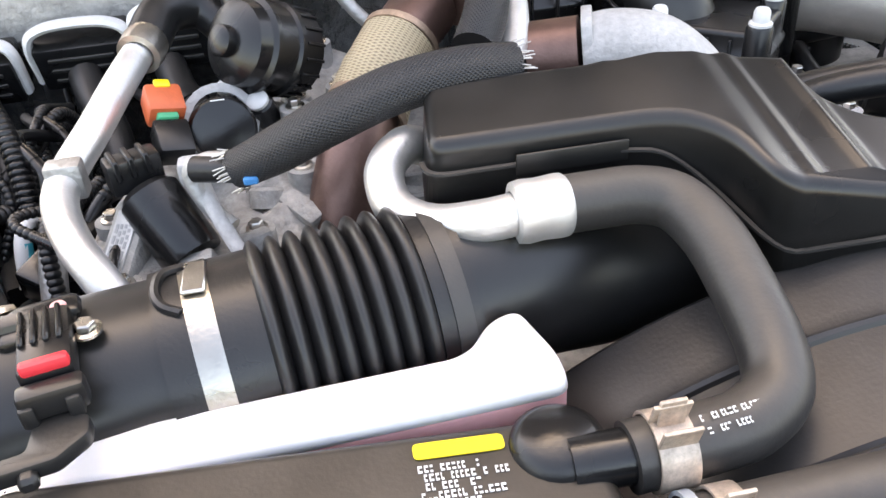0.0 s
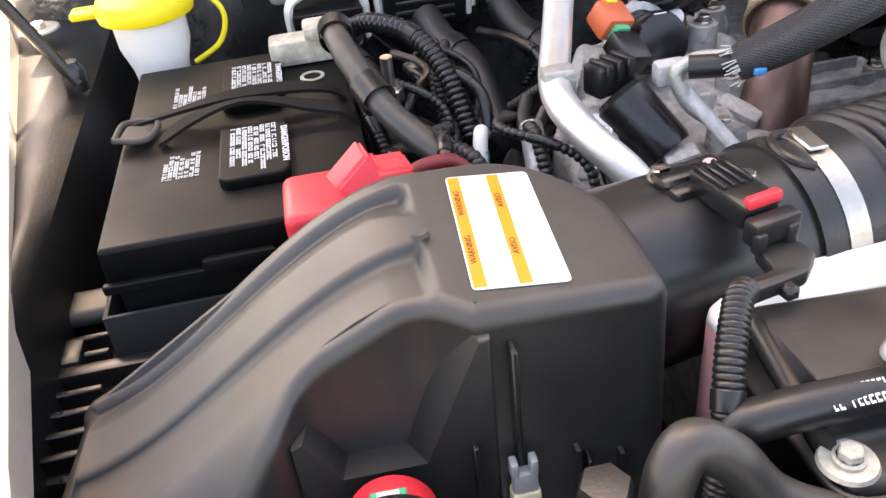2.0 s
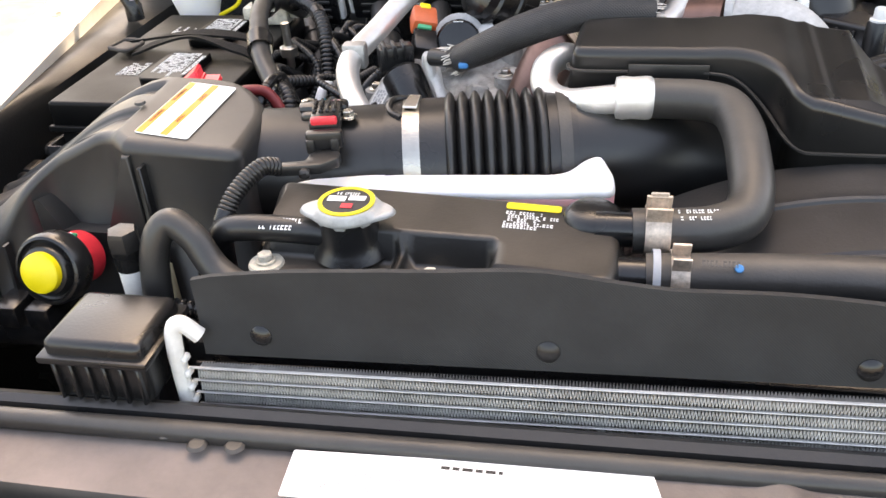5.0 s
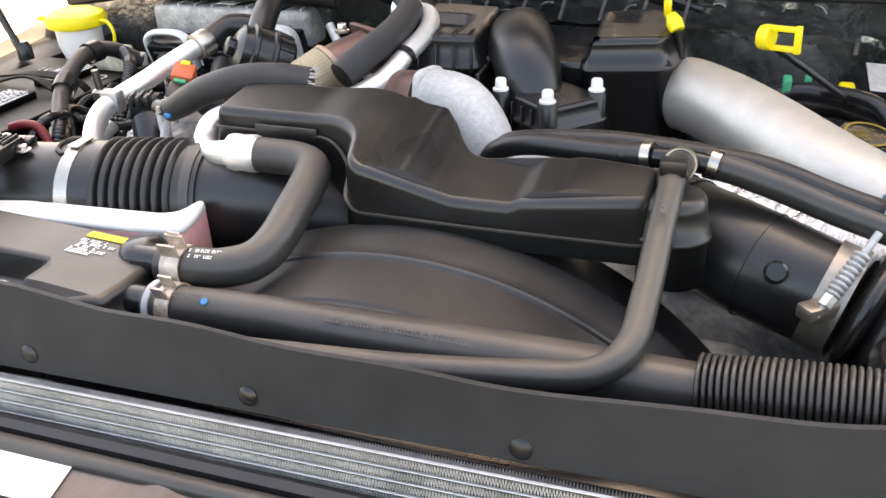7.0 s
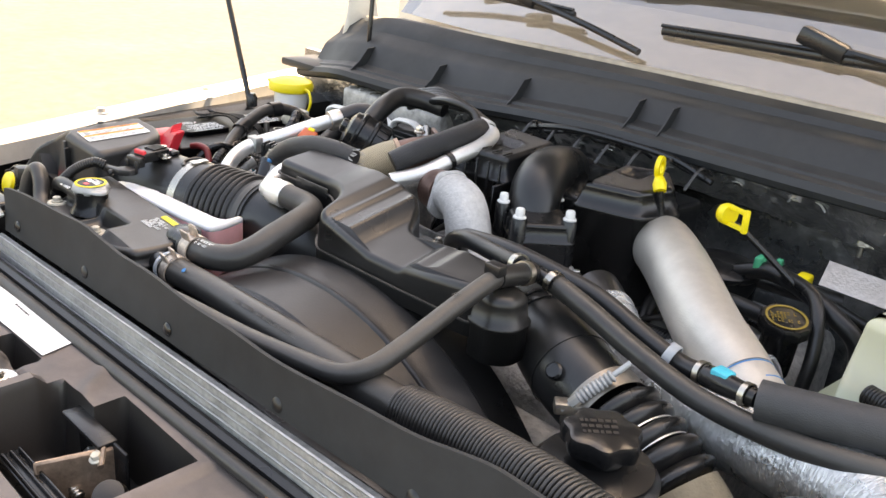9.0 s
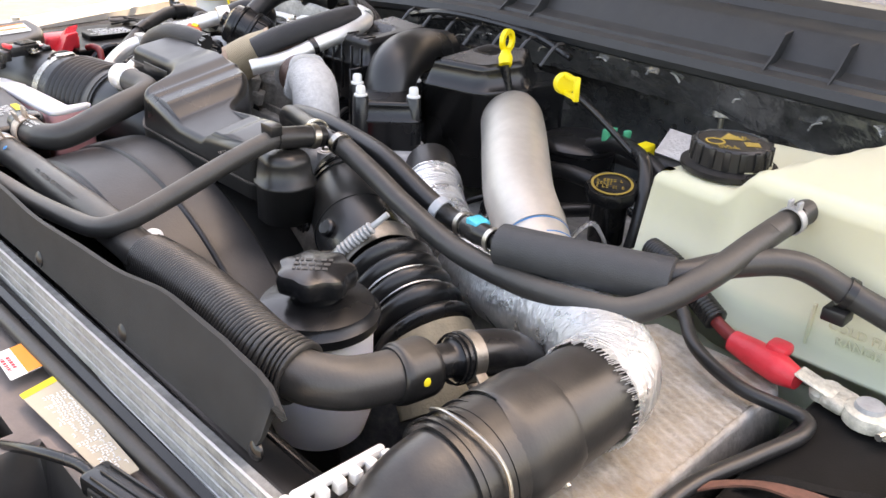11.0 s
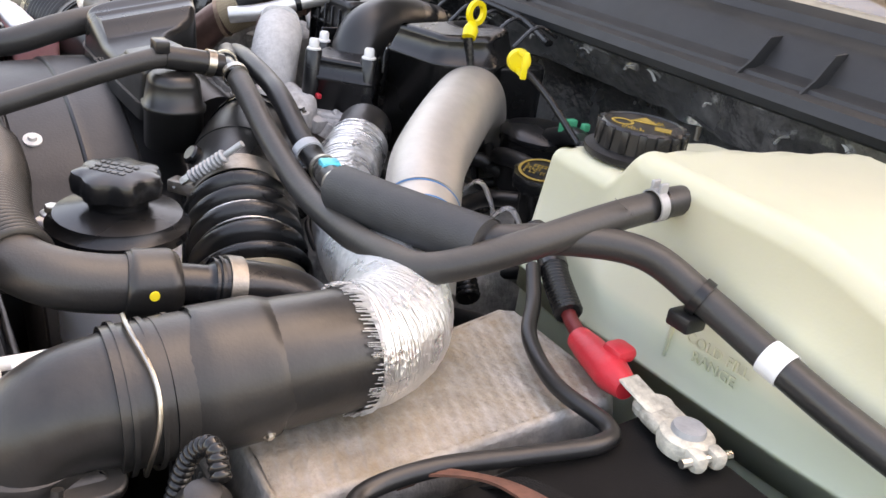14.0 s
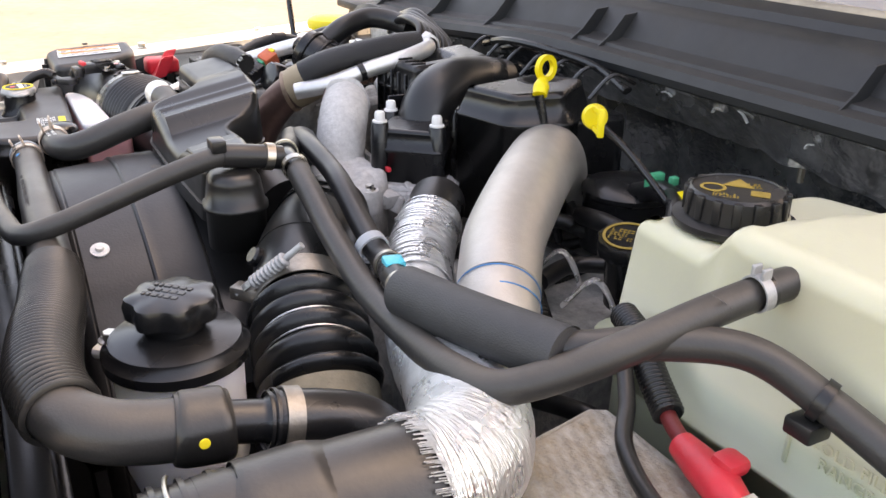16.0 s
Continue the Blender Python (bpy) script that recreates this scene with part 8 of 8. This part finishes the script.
th = thing("oil_filler", (0.66, 0.70, 1.12), "black oil filler cap with yellow lettering", "cap")
m = Matrix.Translation((0.660, 0.698, 1.196)) @ Euler((0.15, 0.1, 0)).to_matrix().to_4x4()
part("neck", lathe(B(), [(0.022, -0.07), (0.022, 0.0), (0, 0)], m, 24), BLACK, th)
part("cap", lathe(B(), [(0.030, -0.008), (0.031, 0.004), (0.029, 0.008), (0, 0.009)], m, 40, wave=10, amp=0.03), BLACK, th)
part("print", print_block(lathe(B(), [(0.022, 0.0090), (0.022, 0.0096), (0.025, 0.0096), (0.025, 0.0090)], m, 30), m @ Matrix.Translation((0, 0, 0.0092)) @ Matrix.Rotation(radians(35), 4, "Z"), 0.036, 0.022, 3, 81), CAP_PRINT, th)

th = thing("vacuum_pump", (0.53, 0.81, 1.12), "round black plastic pump housing", "pump")
part("housing", lathe(B(), [(0.052, 1.12), (0.052, 1.185), (0.055, 1.188), (0.055, 1.193), (0.048, 1.199), (0.020, 1.206), (0, 1.207)], Matrix.Translation((0.520, 0.815, 0)), 40), BLACK, th)
part("outlet", tube(B(), [(0.55, 0.80, 1.198), (0.585, 0.80, 1.212), (0.62, 0.79, 1.215), (0.66, 0.775, 1.21)], 0.012, 16), BLACK, th)
part("green_clip", box(B(), (0.572, 0.790, 1.208), (0.582, 0.812, 1.230), 0.002, 2), GREEN, th, "green retaining clip")
part("green_clip", box(B(), (0.596, 0.802, 1.222), (0.604, 0.812, 1.232), 0.002, 2), GREEN, th)
part("yellow_clip", box(B(), (0.632, 0.774, 1.206), (0.650, 0.800, 1.230), 0.004, 2), YELLOW, th, "yellow retaining clip")
hose("vacuum_hose", [(0.60, 0.80, 1.214), (0.635, 0.775, 1.222), (0.67, 0.745, 1.222), (0.69, 0.72, 1.20), (0.70, 0.70, 1.16), (0.70, 0.68, 1.10)], 0.0085, "black rubber vacuum hose arching down", RUBBER)
hose("vacuum_hose", [(0.655, 0.775, 1.212), (0.69, 0.765, 1.20), (0.73, 0.765, 1.17), (0.74, 0.76, 1.1)], 0.012, "black rubber vacuum hose", RUBBER)
for k, p in enumerate(([(0.47, 0.86, 1.24), (0.55, 0.87, 1.262), (0.63, 0.88, 1.255), (0.70, 0.90, 1.23)], [(0.45, 0.80, 1.262), (0.52, 0.83, 1.27), (0.60, 0.86, 1.262), (0.66, 0.90, 1.25)],
                       [(0.48, 0.78, 1.235), (0.53, 0.75, 1.255), (0.58, 0.745, 1.262), (0.64, 0.77, 1.245)])):
    hose("small_hose", [(x, y, z - 0.085) for x, y, z in p], (0.009, 0.014, 0.011)[k], "black hose beneath the cowl", RUBBER, "small hoses")
b = box(B(), (-0.04, -0.022, -0.0008), (0.04, 0.022, 0.0008), 0.0004, 1, Matrix.Translation((0.70, 0.800, 1.235)) @ Euler((0.5, 0.1, 0.2)).to_matrix().to_4x4())
dp = solo("data_label", b, ALU_ROUGH, "silvery printed data label near the firewall", "label")
for k, p in enumerate(((0.60, 0.66, 1.16), (0.665, 0.655, 1.155), (0.565, 0.60, 1.15))):
    rnd = random.Random(k)
    b = tube(B(), [(p[0] - 0.02, p[1] - 0.02, p[2] - 0.02), (p[0], p[1], p[2] + 0.012), (p[0] + 0.012, p[1] + 0.012, p[2] - 0.004), (p[0] + 0.016, p[1] + 0.02, p[2] - 0.03)], 0.006, 10, 8, squash=0.4, jitter=0.3)
    solo("foil_scrap", b, FOIL, "loose strip of crumpled silver foil", "foil", group="foil strips")
hose("wire_loom", [(0.50, 0.66, 1.13), (0.58, 0.63, 1.145), (0.66, 0.60, 1.13), (0.72, 0.58, 1.10)], 0.012, "black corrugated wire loom under the charge pipe", BLACK, "wire looms", 14, ribs=44, amp=0.001)
b = box(B(), (0.70, 0.30, 1.00), (0.83, 0.47, 1.02), 0.004)
for i in range(4):
    for j in range(3):
        box(b, (0.715 + 0.028 * i, 0.32 + 0.045 * j, 1.0195), (0.735 + 0.028 * i, 0.35 + 0.045 * j, 1.026), 0.002, 1)
solo("battery_tray_grid", b, BLACK, "black plastic grid tray below the hoses", "tray")
for p, h in (((0.659, 0.935, 1.275), 0.03), ((0.763, 0.925, 1.29), 0.03)):
    b = bolt(B(), (p[0], p[1], p[2]), 0.007, 0.012, flange=2.0)
    tube(b, [(p[0], p[1], p[2]), (p[0], p[1], p[2] - 0.05)], 0.004, 8)
    solo("cowl_stud", b, STEEL, "washered steel stud under the cowl", "stud", group="cowl studs")

# ---- front passenger corner ----
th = thing("filter_gauge", (-0.34, 0.22, 1.13), "air filter gauge with red band, black housing and yellow button", "gauge")
m = aim((-0.3435, 0.212, 1.168), (-0.03, -0.93, 0.30)) @ Matrix.Scale(0.88, 4)
part("red_band", lathe(B(), [(0.018, -0.036), (0.0255, -0.036), (0.0255, -0.010), (0.018, -0.010)], m, 36), RED, th)
part("housing", lathe(B(), [(0.020, -0.04), (0.022, -0.012), (0.031, -0.009), (0.0335, -0.004), (0.0335, 0.012), (0.0315, 0.0155), (0.0290, 0.0165), (0.0275, 0.0130), (0.0255, 0.0120), (0.0225, 0.0190), (0.019, 0.0200), (0, 0.0200)], m, 48), BLACK, th)
part("button", lathe(B(), [(0, 0.0285), (0.0155, 0.0282), (0.0185, 0.0262), (0.0190, 0.0230), (0.0190, 0.0195), (0, 0.0195)], m, 36), YELLOW, th, "knurled yellow push button")
part("green_window", box(B(), (-0.010, 0.0238, -0.020), (0.010, 0.0272, -0.010), 0.001, 1, m), GREEN, th)
part("window_glass", box(B(), (-0.006, 0.0265, -0.018), (0.006, 0.0276, -0.012), 0.0004, 1, m), WHITE_PLASTIC, th)

th = thing("service_valve", (-0.256, 0.18, 1.12), "metal refrigerant service valve with black hexagonal cap", "valve")
part("stem", lathe(B(), [(0.0095, 1.10), (0.0085, 1.150), (0.0100, 1.155), (0.0100, 1.185), (0, 1.185)], Matrix.Translation((-0.2575, 0.184, 0.010)), 20), WHITE_PLASTIC, th, "pale translucent valve collar")
part("cap", lathe(B(), [(0.0105, 1.182), (0.0112, 1.185), (0.0112, 1.198), (0.0118, 1.199)], Matrix.Translation((-0.2575, 0.184, 0.010)), 24), BLACK, th)
part("cap_top", lathe(B(), [(0.0120, 1.198), (0.0120, 1.210), (0.0105, 1.214), (0, 1.2155)], Matrix.Translation((-0.2575, 0.184, 0.010)), 6), RUBBER, th)
rh = hose("refrigerant_hose", [(-0.236, 0.165, 1.05), (-0.236, 0.170, 1.14), (-0.234, 0.180, 1.205), (-0.222, 0.188, 1.229), (-0.204, 0.186, 1.220), (-0.186, 0.178, 1.198), (-0.155, 0.168, 1.186), (-0.10, 0.160, 1.180), (-0.03, 0.150, 1.175)], 0.0108, "dusty black rubber hose bent in a tight arch", RUBBER_WORN, n=10, seg=20)
part("crimp", ring(B(), (-0.2365, 0.169, 1.13), (0, 0.05, 1), 0.0109, 0.03, 0.0014), BLACK, rh)
part("crimp", ring(B(), (-0.13, 0.1645, 1.183), (0.9, -0.15, -0.1), 0.0109, 0.012, 0.0012), BLACK_DUSTY, rh)
hM = hose("vent_hose", [(-0.108, 0.203, 1.218), (-0.130, 0.202, 1.220), (-0.168, 0.202, 1.220), (-0.190, 0.205, 1.212), (-0.197, 0.210, 1.185), (-0.197, 0.212, 1.13)], 0.0098, "black vent hose from the filler neck with white print", RUBBER, seg=18)
mm = Matrix.Translation((-0.140, 0.1965, 1.2278)) @ Euler((radians(25), 0, 0)).to_matrix().to_4x4()
part("print", ticks(ticks(B(), mm @ Matrix.Translation((0, 0.003, 0)), 0.03, 0.004, 91), mm @ Matrix.Translation((0, -0.003, 0)), 0.03, 0.004, 92), WHITE_PRINT, hM)
b = box(B(), (-0.275, 0.155, 1.155), (-0.215, 0.175, 1.170), 0.003, 2)
box(b, (-0.266, 0.150, 1.16), (-0.250, 0.160, 1.185), 0.003, 2)
solo("loom_bracket", b, BLACK, "black plastic loom bracket by the air box", "bracket")
hose("wire_loom", [(-0.30, 0.13, 1.10), (-0.28, 0.15, 1.155), (-0.25, 0.162, 1.168), (-0.21, 0.168, 1.168), (-0.17, 0.170, 1.160)], 0.007, "black corrugated wire loom at the front", BLACK, "wire looms", 12, ribs=30, amp=0.0008)

# ---- front driver corner ----
th = thing("sensor_plug", (0.985, 0.2, 1.08), "black rubber-booted sensor plug on a bracket", "plug")
m = Matrix.Translation((0.996, 0.220, 1.164))
part("boot", lathe(B(), [(0.0195, 0.008), (0.0195, 0.013), (0.0160, 0.016), (0.0180, 0.020), (0.0150, 0.024), (0.0165, 0.028), (0.0130, 0.032), (0.0135, 0.036), (0.009, 0.042), (0, 0.044)], m, 28), RUBBER, th)
part("body", box(B(), (-0.020, -0.018, -0.050), (0.020, 0.020, 0.009), 0.004, 2, m), BLACK, th)
part("bar", box(B(), (-0.004, -0.028, 0.010), (0.034, -0.022, 0.014), 0.001, 1, m), BLACK, th)
part("bar", box(B(), (0.000, -0.029, 0.002), (0.030, -0.023, 0.005), 0.001, 1, m), BLACK, th)
part("lock", box(B(), (0.012, -0.030, -0.004), (0.030, -0.020, 0.009), 0.003, 2, m), WHITE_PLASTIC, th, "white lock")
part("lock_tab", box(B(), (0.000, -0.026, -0.022), (0.014, -0.020, -0.008), 0.002, 2, m), RIB_GREY, th)
t = bmesh.new()
f = t.faces.new([t.verts.new(q) for q in ((0.936, 0.222, 1.160), (0.950, 0.221, 1.152), (0.972, 0.220, 1.150), (0.984, 0.219, 1.158), (0.984, 0.218, 1.10), (0.972, 0.219, 1.085), (0.960, 0.220, 1.118), (0.944, 0.222, 1.142))])
r = bmesh.ops.extrude_face_region(t, geom=[f])
bmesh.ops.translate(t, verts=[v for v in r["geom"] if isinstance(v, bmesh.types.BMVert)], vec=(0.004, 0.008, 0))
bmesh.ops.recalc_face_normals(t, faces=t.faces)
bmesh.ops.bevel(t, geom=list(t.edges), offset=0.0015, segments=2, affect="EDGES")
part("bracket", merge(B(), t), BLACK, th)
part("lead", tube(B(), [(0.993, 0.230, 1.206), (0.976, 0.231, 1.214), (0.963, 0.224, 1.200), (0.962, 0.216, 1.172), (0.970, 0.208, 1.14)], 0.005, 12, 8, ribs=24, amp=0.0006), BLACK, th)
part("lead", tube(B(), [(1.013, 0.213, 1.12), (1.014, 0.208, 1.08), (1.01, 0.203, 1.03)], 0.006, 10), BLACK, th)
b = tube(B(), [(0.93, 0.165, 1.14), (0.945, 0.168, 1.12), (0.95, 0.165, 1.09), (0.94, 0.16, 1.06)], 0.004, 8)
solo("wire_loop", b, BLACK, "thin black wire loop by the duct", "wire")
th = thing("release_cable", (0.80, 0.06, 1.14), "black hood release cable with an inline plastic joiner", "cable")
m = Matrix.Translation((0.745, 0.066, 1.152)) @ Euler((0, 0, radians(12))).to_matrix().to_4x4()
part("joiner", box(B(), (-0.05, -0.012, -0.008), (0.05, 0.012, 0.010), 0.004, 2, m), BLACK, th)
for k in range(3):
    part("slot_rib", box(B(), (-0.04, -0.009 + 0.008 * k, 0.009), (0.04, -0.007 + 0.008 * k, 0.012), 0.0006, 1, m), BLACK, th)
# each latch window is a black block coloured as the shade inside it
for x in (-0.030, 0.028):
    part("latch_window", box(B(), (x - 0.008, -0.0135, -0.003), (x + 0.008, -0.0115, 0.006), 0.0008, 1, m), DARK, th)
    part("latch_tooth", box(B(), (x - 0.003, -0.0150, -0.002), (x + 0.004, -0.0125, 0.003), 0.0008, 1, m), BLACK, th)
part("end_boot", tube(B(), [m @ Vector((0.048, 0, 0.001)), m @ Vector((0.058, 0.001, 0.001)), m @ Vector((0.066, 0.002, 0))], [0.009, 0.0075, 0.005], 12), RUBBER, th)
part("wire", tube(B(), [(0.790, 0.076, 1.152), (0.83, 0.086, 1.150), (0.876, 0.097, 1.148), (0.966, 0.106, 1.146), (1.06, 0.11, 1.142)], 0.0042, 10), BLACK, th)
part("wire", tube(B(), [(0.700, 0.057, 1.152), (0.67, 0.052, 1.150), (0.62, 0.035, 1.140), (0.55, 0.02, 1.11)], 0.0042, 10), BLACK, th)

# stickers on the radiator cover
th = thing("cover_sticker", (0.0, 0.064, 1.136), "large white paper sticker on the radiator cover", "sticker")
part("sheet", plate(B(), fillet([(-0.098, 0.032), (0.130, 0.040), (0.121, 0.078), (-0.100, 0.069)], 0.002), 1.1392, 1.1398), PAPER, th)
part("print", bars(B(), Matrix.Translation((0.015, 0.066, 1.1399)), 0.04, 0.004, 1, 95, 0.6, thick=0.0003, ragged=False), BLACK_PRINT, th)
part("print", print_block(B(), Matrix.Translation((-0.055, 0.050, 1.1399)), 0.06, 0.018, 5, 96, 0.0003), PRINT, th)
th = thing("caution_sticker", (0.50, 0.075, 1.136), "small white and orange caution sticker", "sticker")
part("sheet", plate(B(), fillet([(0.476, 0.059), (0.525, 0.057), (0.520, 0.085), (0.473, 0.086)], 0.002), 1.1400, 1.1406), PAPER, th)
part("band", plate(B(), [(0.475, 0.073), (0.522, 0.072), (0.520, 0.085), (0.473, 0.086)], 1.1406, 1.1409), ORANGE_PRINT, th)
part("symbol", bars(B(), Matrix.Translation((0.501, 0.064, 1.1407)), 0.026, 0.010, 2, 97, 0.6, thick=0.0003), RED, th)
th = thing("refrigerant_sticker", (0.62, 0.075, 1.136), "beige data sticker with a yellow heading", "sticker")
part("sheet", plate(B(), fillet([(0.550, 0.055), (0.697, 0.066), (0.696, 0.088), (0.540, 0.089)], 0.002), 1.1400, 1.1406), mat("beige_sticker", (0.46, 0.40, 0.30), 0.5, var=0.05, bump=0), th)
part("band", plate(B(), [(0.550, 0.055), (0.558, 0.0555), (0.549, 0.089), (0.540, 0.089)], 1.1406, 1.1409), YELLOW_PRINT, th)
part("print", print_block(B(), Matrix.Translation((0.625, 0.0745, 1.1407)) @ Matrix.Rotation(radians(-90), 4, "Z"), 0.022, 0.120, 18, 98, 0.0003), WHITE_PRINT, th)

# hood latch parts in the openings
def latch(x, y):
    th = thing("hood_latch", (x, y, 1.05), "greasy steel hood latch with rusty hook and spring", "latch", "latches")
    part("plate", box(B(), (x - 0.055, y + 0.022, 1.05), (x + 0.045, y + 0.026, 1.124), 0.002), BLACK, th)
    part("flange", box(B(), (x - 0.058, y + 0.008, 1.121), (x + 0.020, y + 0.028, 1.126), 0.002), BLACK, th)
    part("side_plate", box(B(), (-0.003, -0.045, -0.045), (0.003, 0.03, 0.030), 0.002, 1, Matrix.Translation((x + 0.012, y, 1.09)) @ Matrix.Rotation(-0.3, 4, "Z")), RUSTY, th)
    part("hook", tube(B(), [(x - 0.004, y - 0.02, 1.06), (x + 0.004, y + 0.01, 1.105), (x + 0.016, y + 0.014, 1.120), (x + 0.032, y + 0.004, 1.112)], 0.005, 8, squash=0.6), RUSTY, th)
    part("pivot", bolt(B(), (x - 0.010, y + 0.020, 1.094), 0.008, 0.012, (-0.2, -0.9, 0.4)), STEEL, th)
    part("pivot", bolt(B(), (x + 0.022, y + 0.006, 1.115), 0.005, 0.007, (0, -0.3, 1)), TERMINAL, th)
    part("spring", tube(B(), [(x - 0.03, y - 0.01, 1.075), (x - 0.005, y - 0.014, 1.085), (x + 0.02, y - 0.012, 1.078)], 0.005, 10, 6, ribs=14, amp=0.0010), STEEL, th)
    part("rail", box(B(), (x - 0.05, y - 0.058, 1.075), (x + 0.075, y - 0.034, 1.108), 0.004), BLACK, th)
    for i in range(3):
        part("rail_rib", box(B(), (x - 0.045, y - 0.056 + 0.008 * i, 1.107), (x + 0.07, y - 0.053 + 0.008 * i, 1.112), 0.001, 1), BLACK, th)
    part("guide", lathe(B(), [(0.012, -0.02), (0.016, 0.0), (0.014, 0.012), (0.0, 0.016)], Matrix.Translation((x + 0.062, y - 0.002, 1.098)) @ Euler((0.4, 0.5, 0)).to_matrix().to_4x4(), 18), BLACK_DUSTY, th)
    return th


latch(0.28, 0.01)
latch(0.52, 0.0)
b = lathe(B(), [(0, 0.002), (0.020, 0.002), (0.021, 0), (0, 0)], Matrix.Translation((0.148, -0.014, 1.137)), 30)
bolt(b, (0.148, -0.014, 1.139), 0.008, 0.009)
solo("cover_bolt", b, STEEL, "washered bolt on the radiator cover", "bolt")
for x, y in ((-0.19, 0.075), (-0.165, 0.066), (-0.14, 0.068)):
    b = lathe(B(), [(0, 0.002), (0.005, 0.0018), (0.007, 0), (0, -0.001)], Matrix.Translation((x, y, 1.1385)), 18)
    solo("push_pin", b, RUBBER_WORN, "small round plastic push pin in the cover", "pin", group="push pins")

# crumpled foil strip hanging below the cowl lip
b = B()
rows = []
for i in range(150):
    x = -0.10 + 1.40 * i / 149
    rows.append([b.verts.new((x, 0.886 + 0.010 * smooth01((0.3 - x) / 0.5) + 0.003 * noise.noise(Vector((x * 22, k * 0.9, 1))) + 0.003 * noise.noise(Vector((x * 60, k * 1.7, 4))) + 0.03 * k / 9,
                              1.302 - 0.030 * smooth01((0.30 - x) / 0.55) - (0.006 + 0.003 * smooth01((x - 0.5) / 0.5)) * k + 0.004 * noise.noise(Vector((x * 30, k, 7))))) for k in range(9)])
for a, c in zip(rows, rows[1:]):
    for k in range(8):
        b.faces.new((a[k], a[k + 1], c[k + 1], c[k]))
th = thing("foil_strip", (0.6, 0.93, 1.18), "crumpled dark foil insulation hanging below the cowl", "foil")
part("sheet", b, FOIL_DARK, th, sharp=25)
rnd = random.Random(8)
for i in range(16):
    x, w = -0.05 + 0.085 * i + rnd.uniform(-0.03, 0.03), rnd.uniform(0.004, 0.012)
    q = Matrix.Translation((x, 0.889 + 0.010 * smooth01((0.3 - x) / 0.5) + 0.003 * rnd.random(), rnd.uniform(1.27, 1.292) - 0.030 * smooth01((0.30 - x) / 0.55))) @ Euler((-0.2, rnd.uniform(-0.8, 0.8), rnd.uniform(-0.3, 0.3))).to_matrix().to_4x4()
    part("foil_fold", tube(B(), [q @ Vector((-w, 0, 0)), q @ Vector((0, -0.002, 0.002)), q @ Vector((w, 0, -0.001))], 0.0022, 6, 4, squash=0.5, jitter=0.4), FOIL, th, "bright creased foil fold")
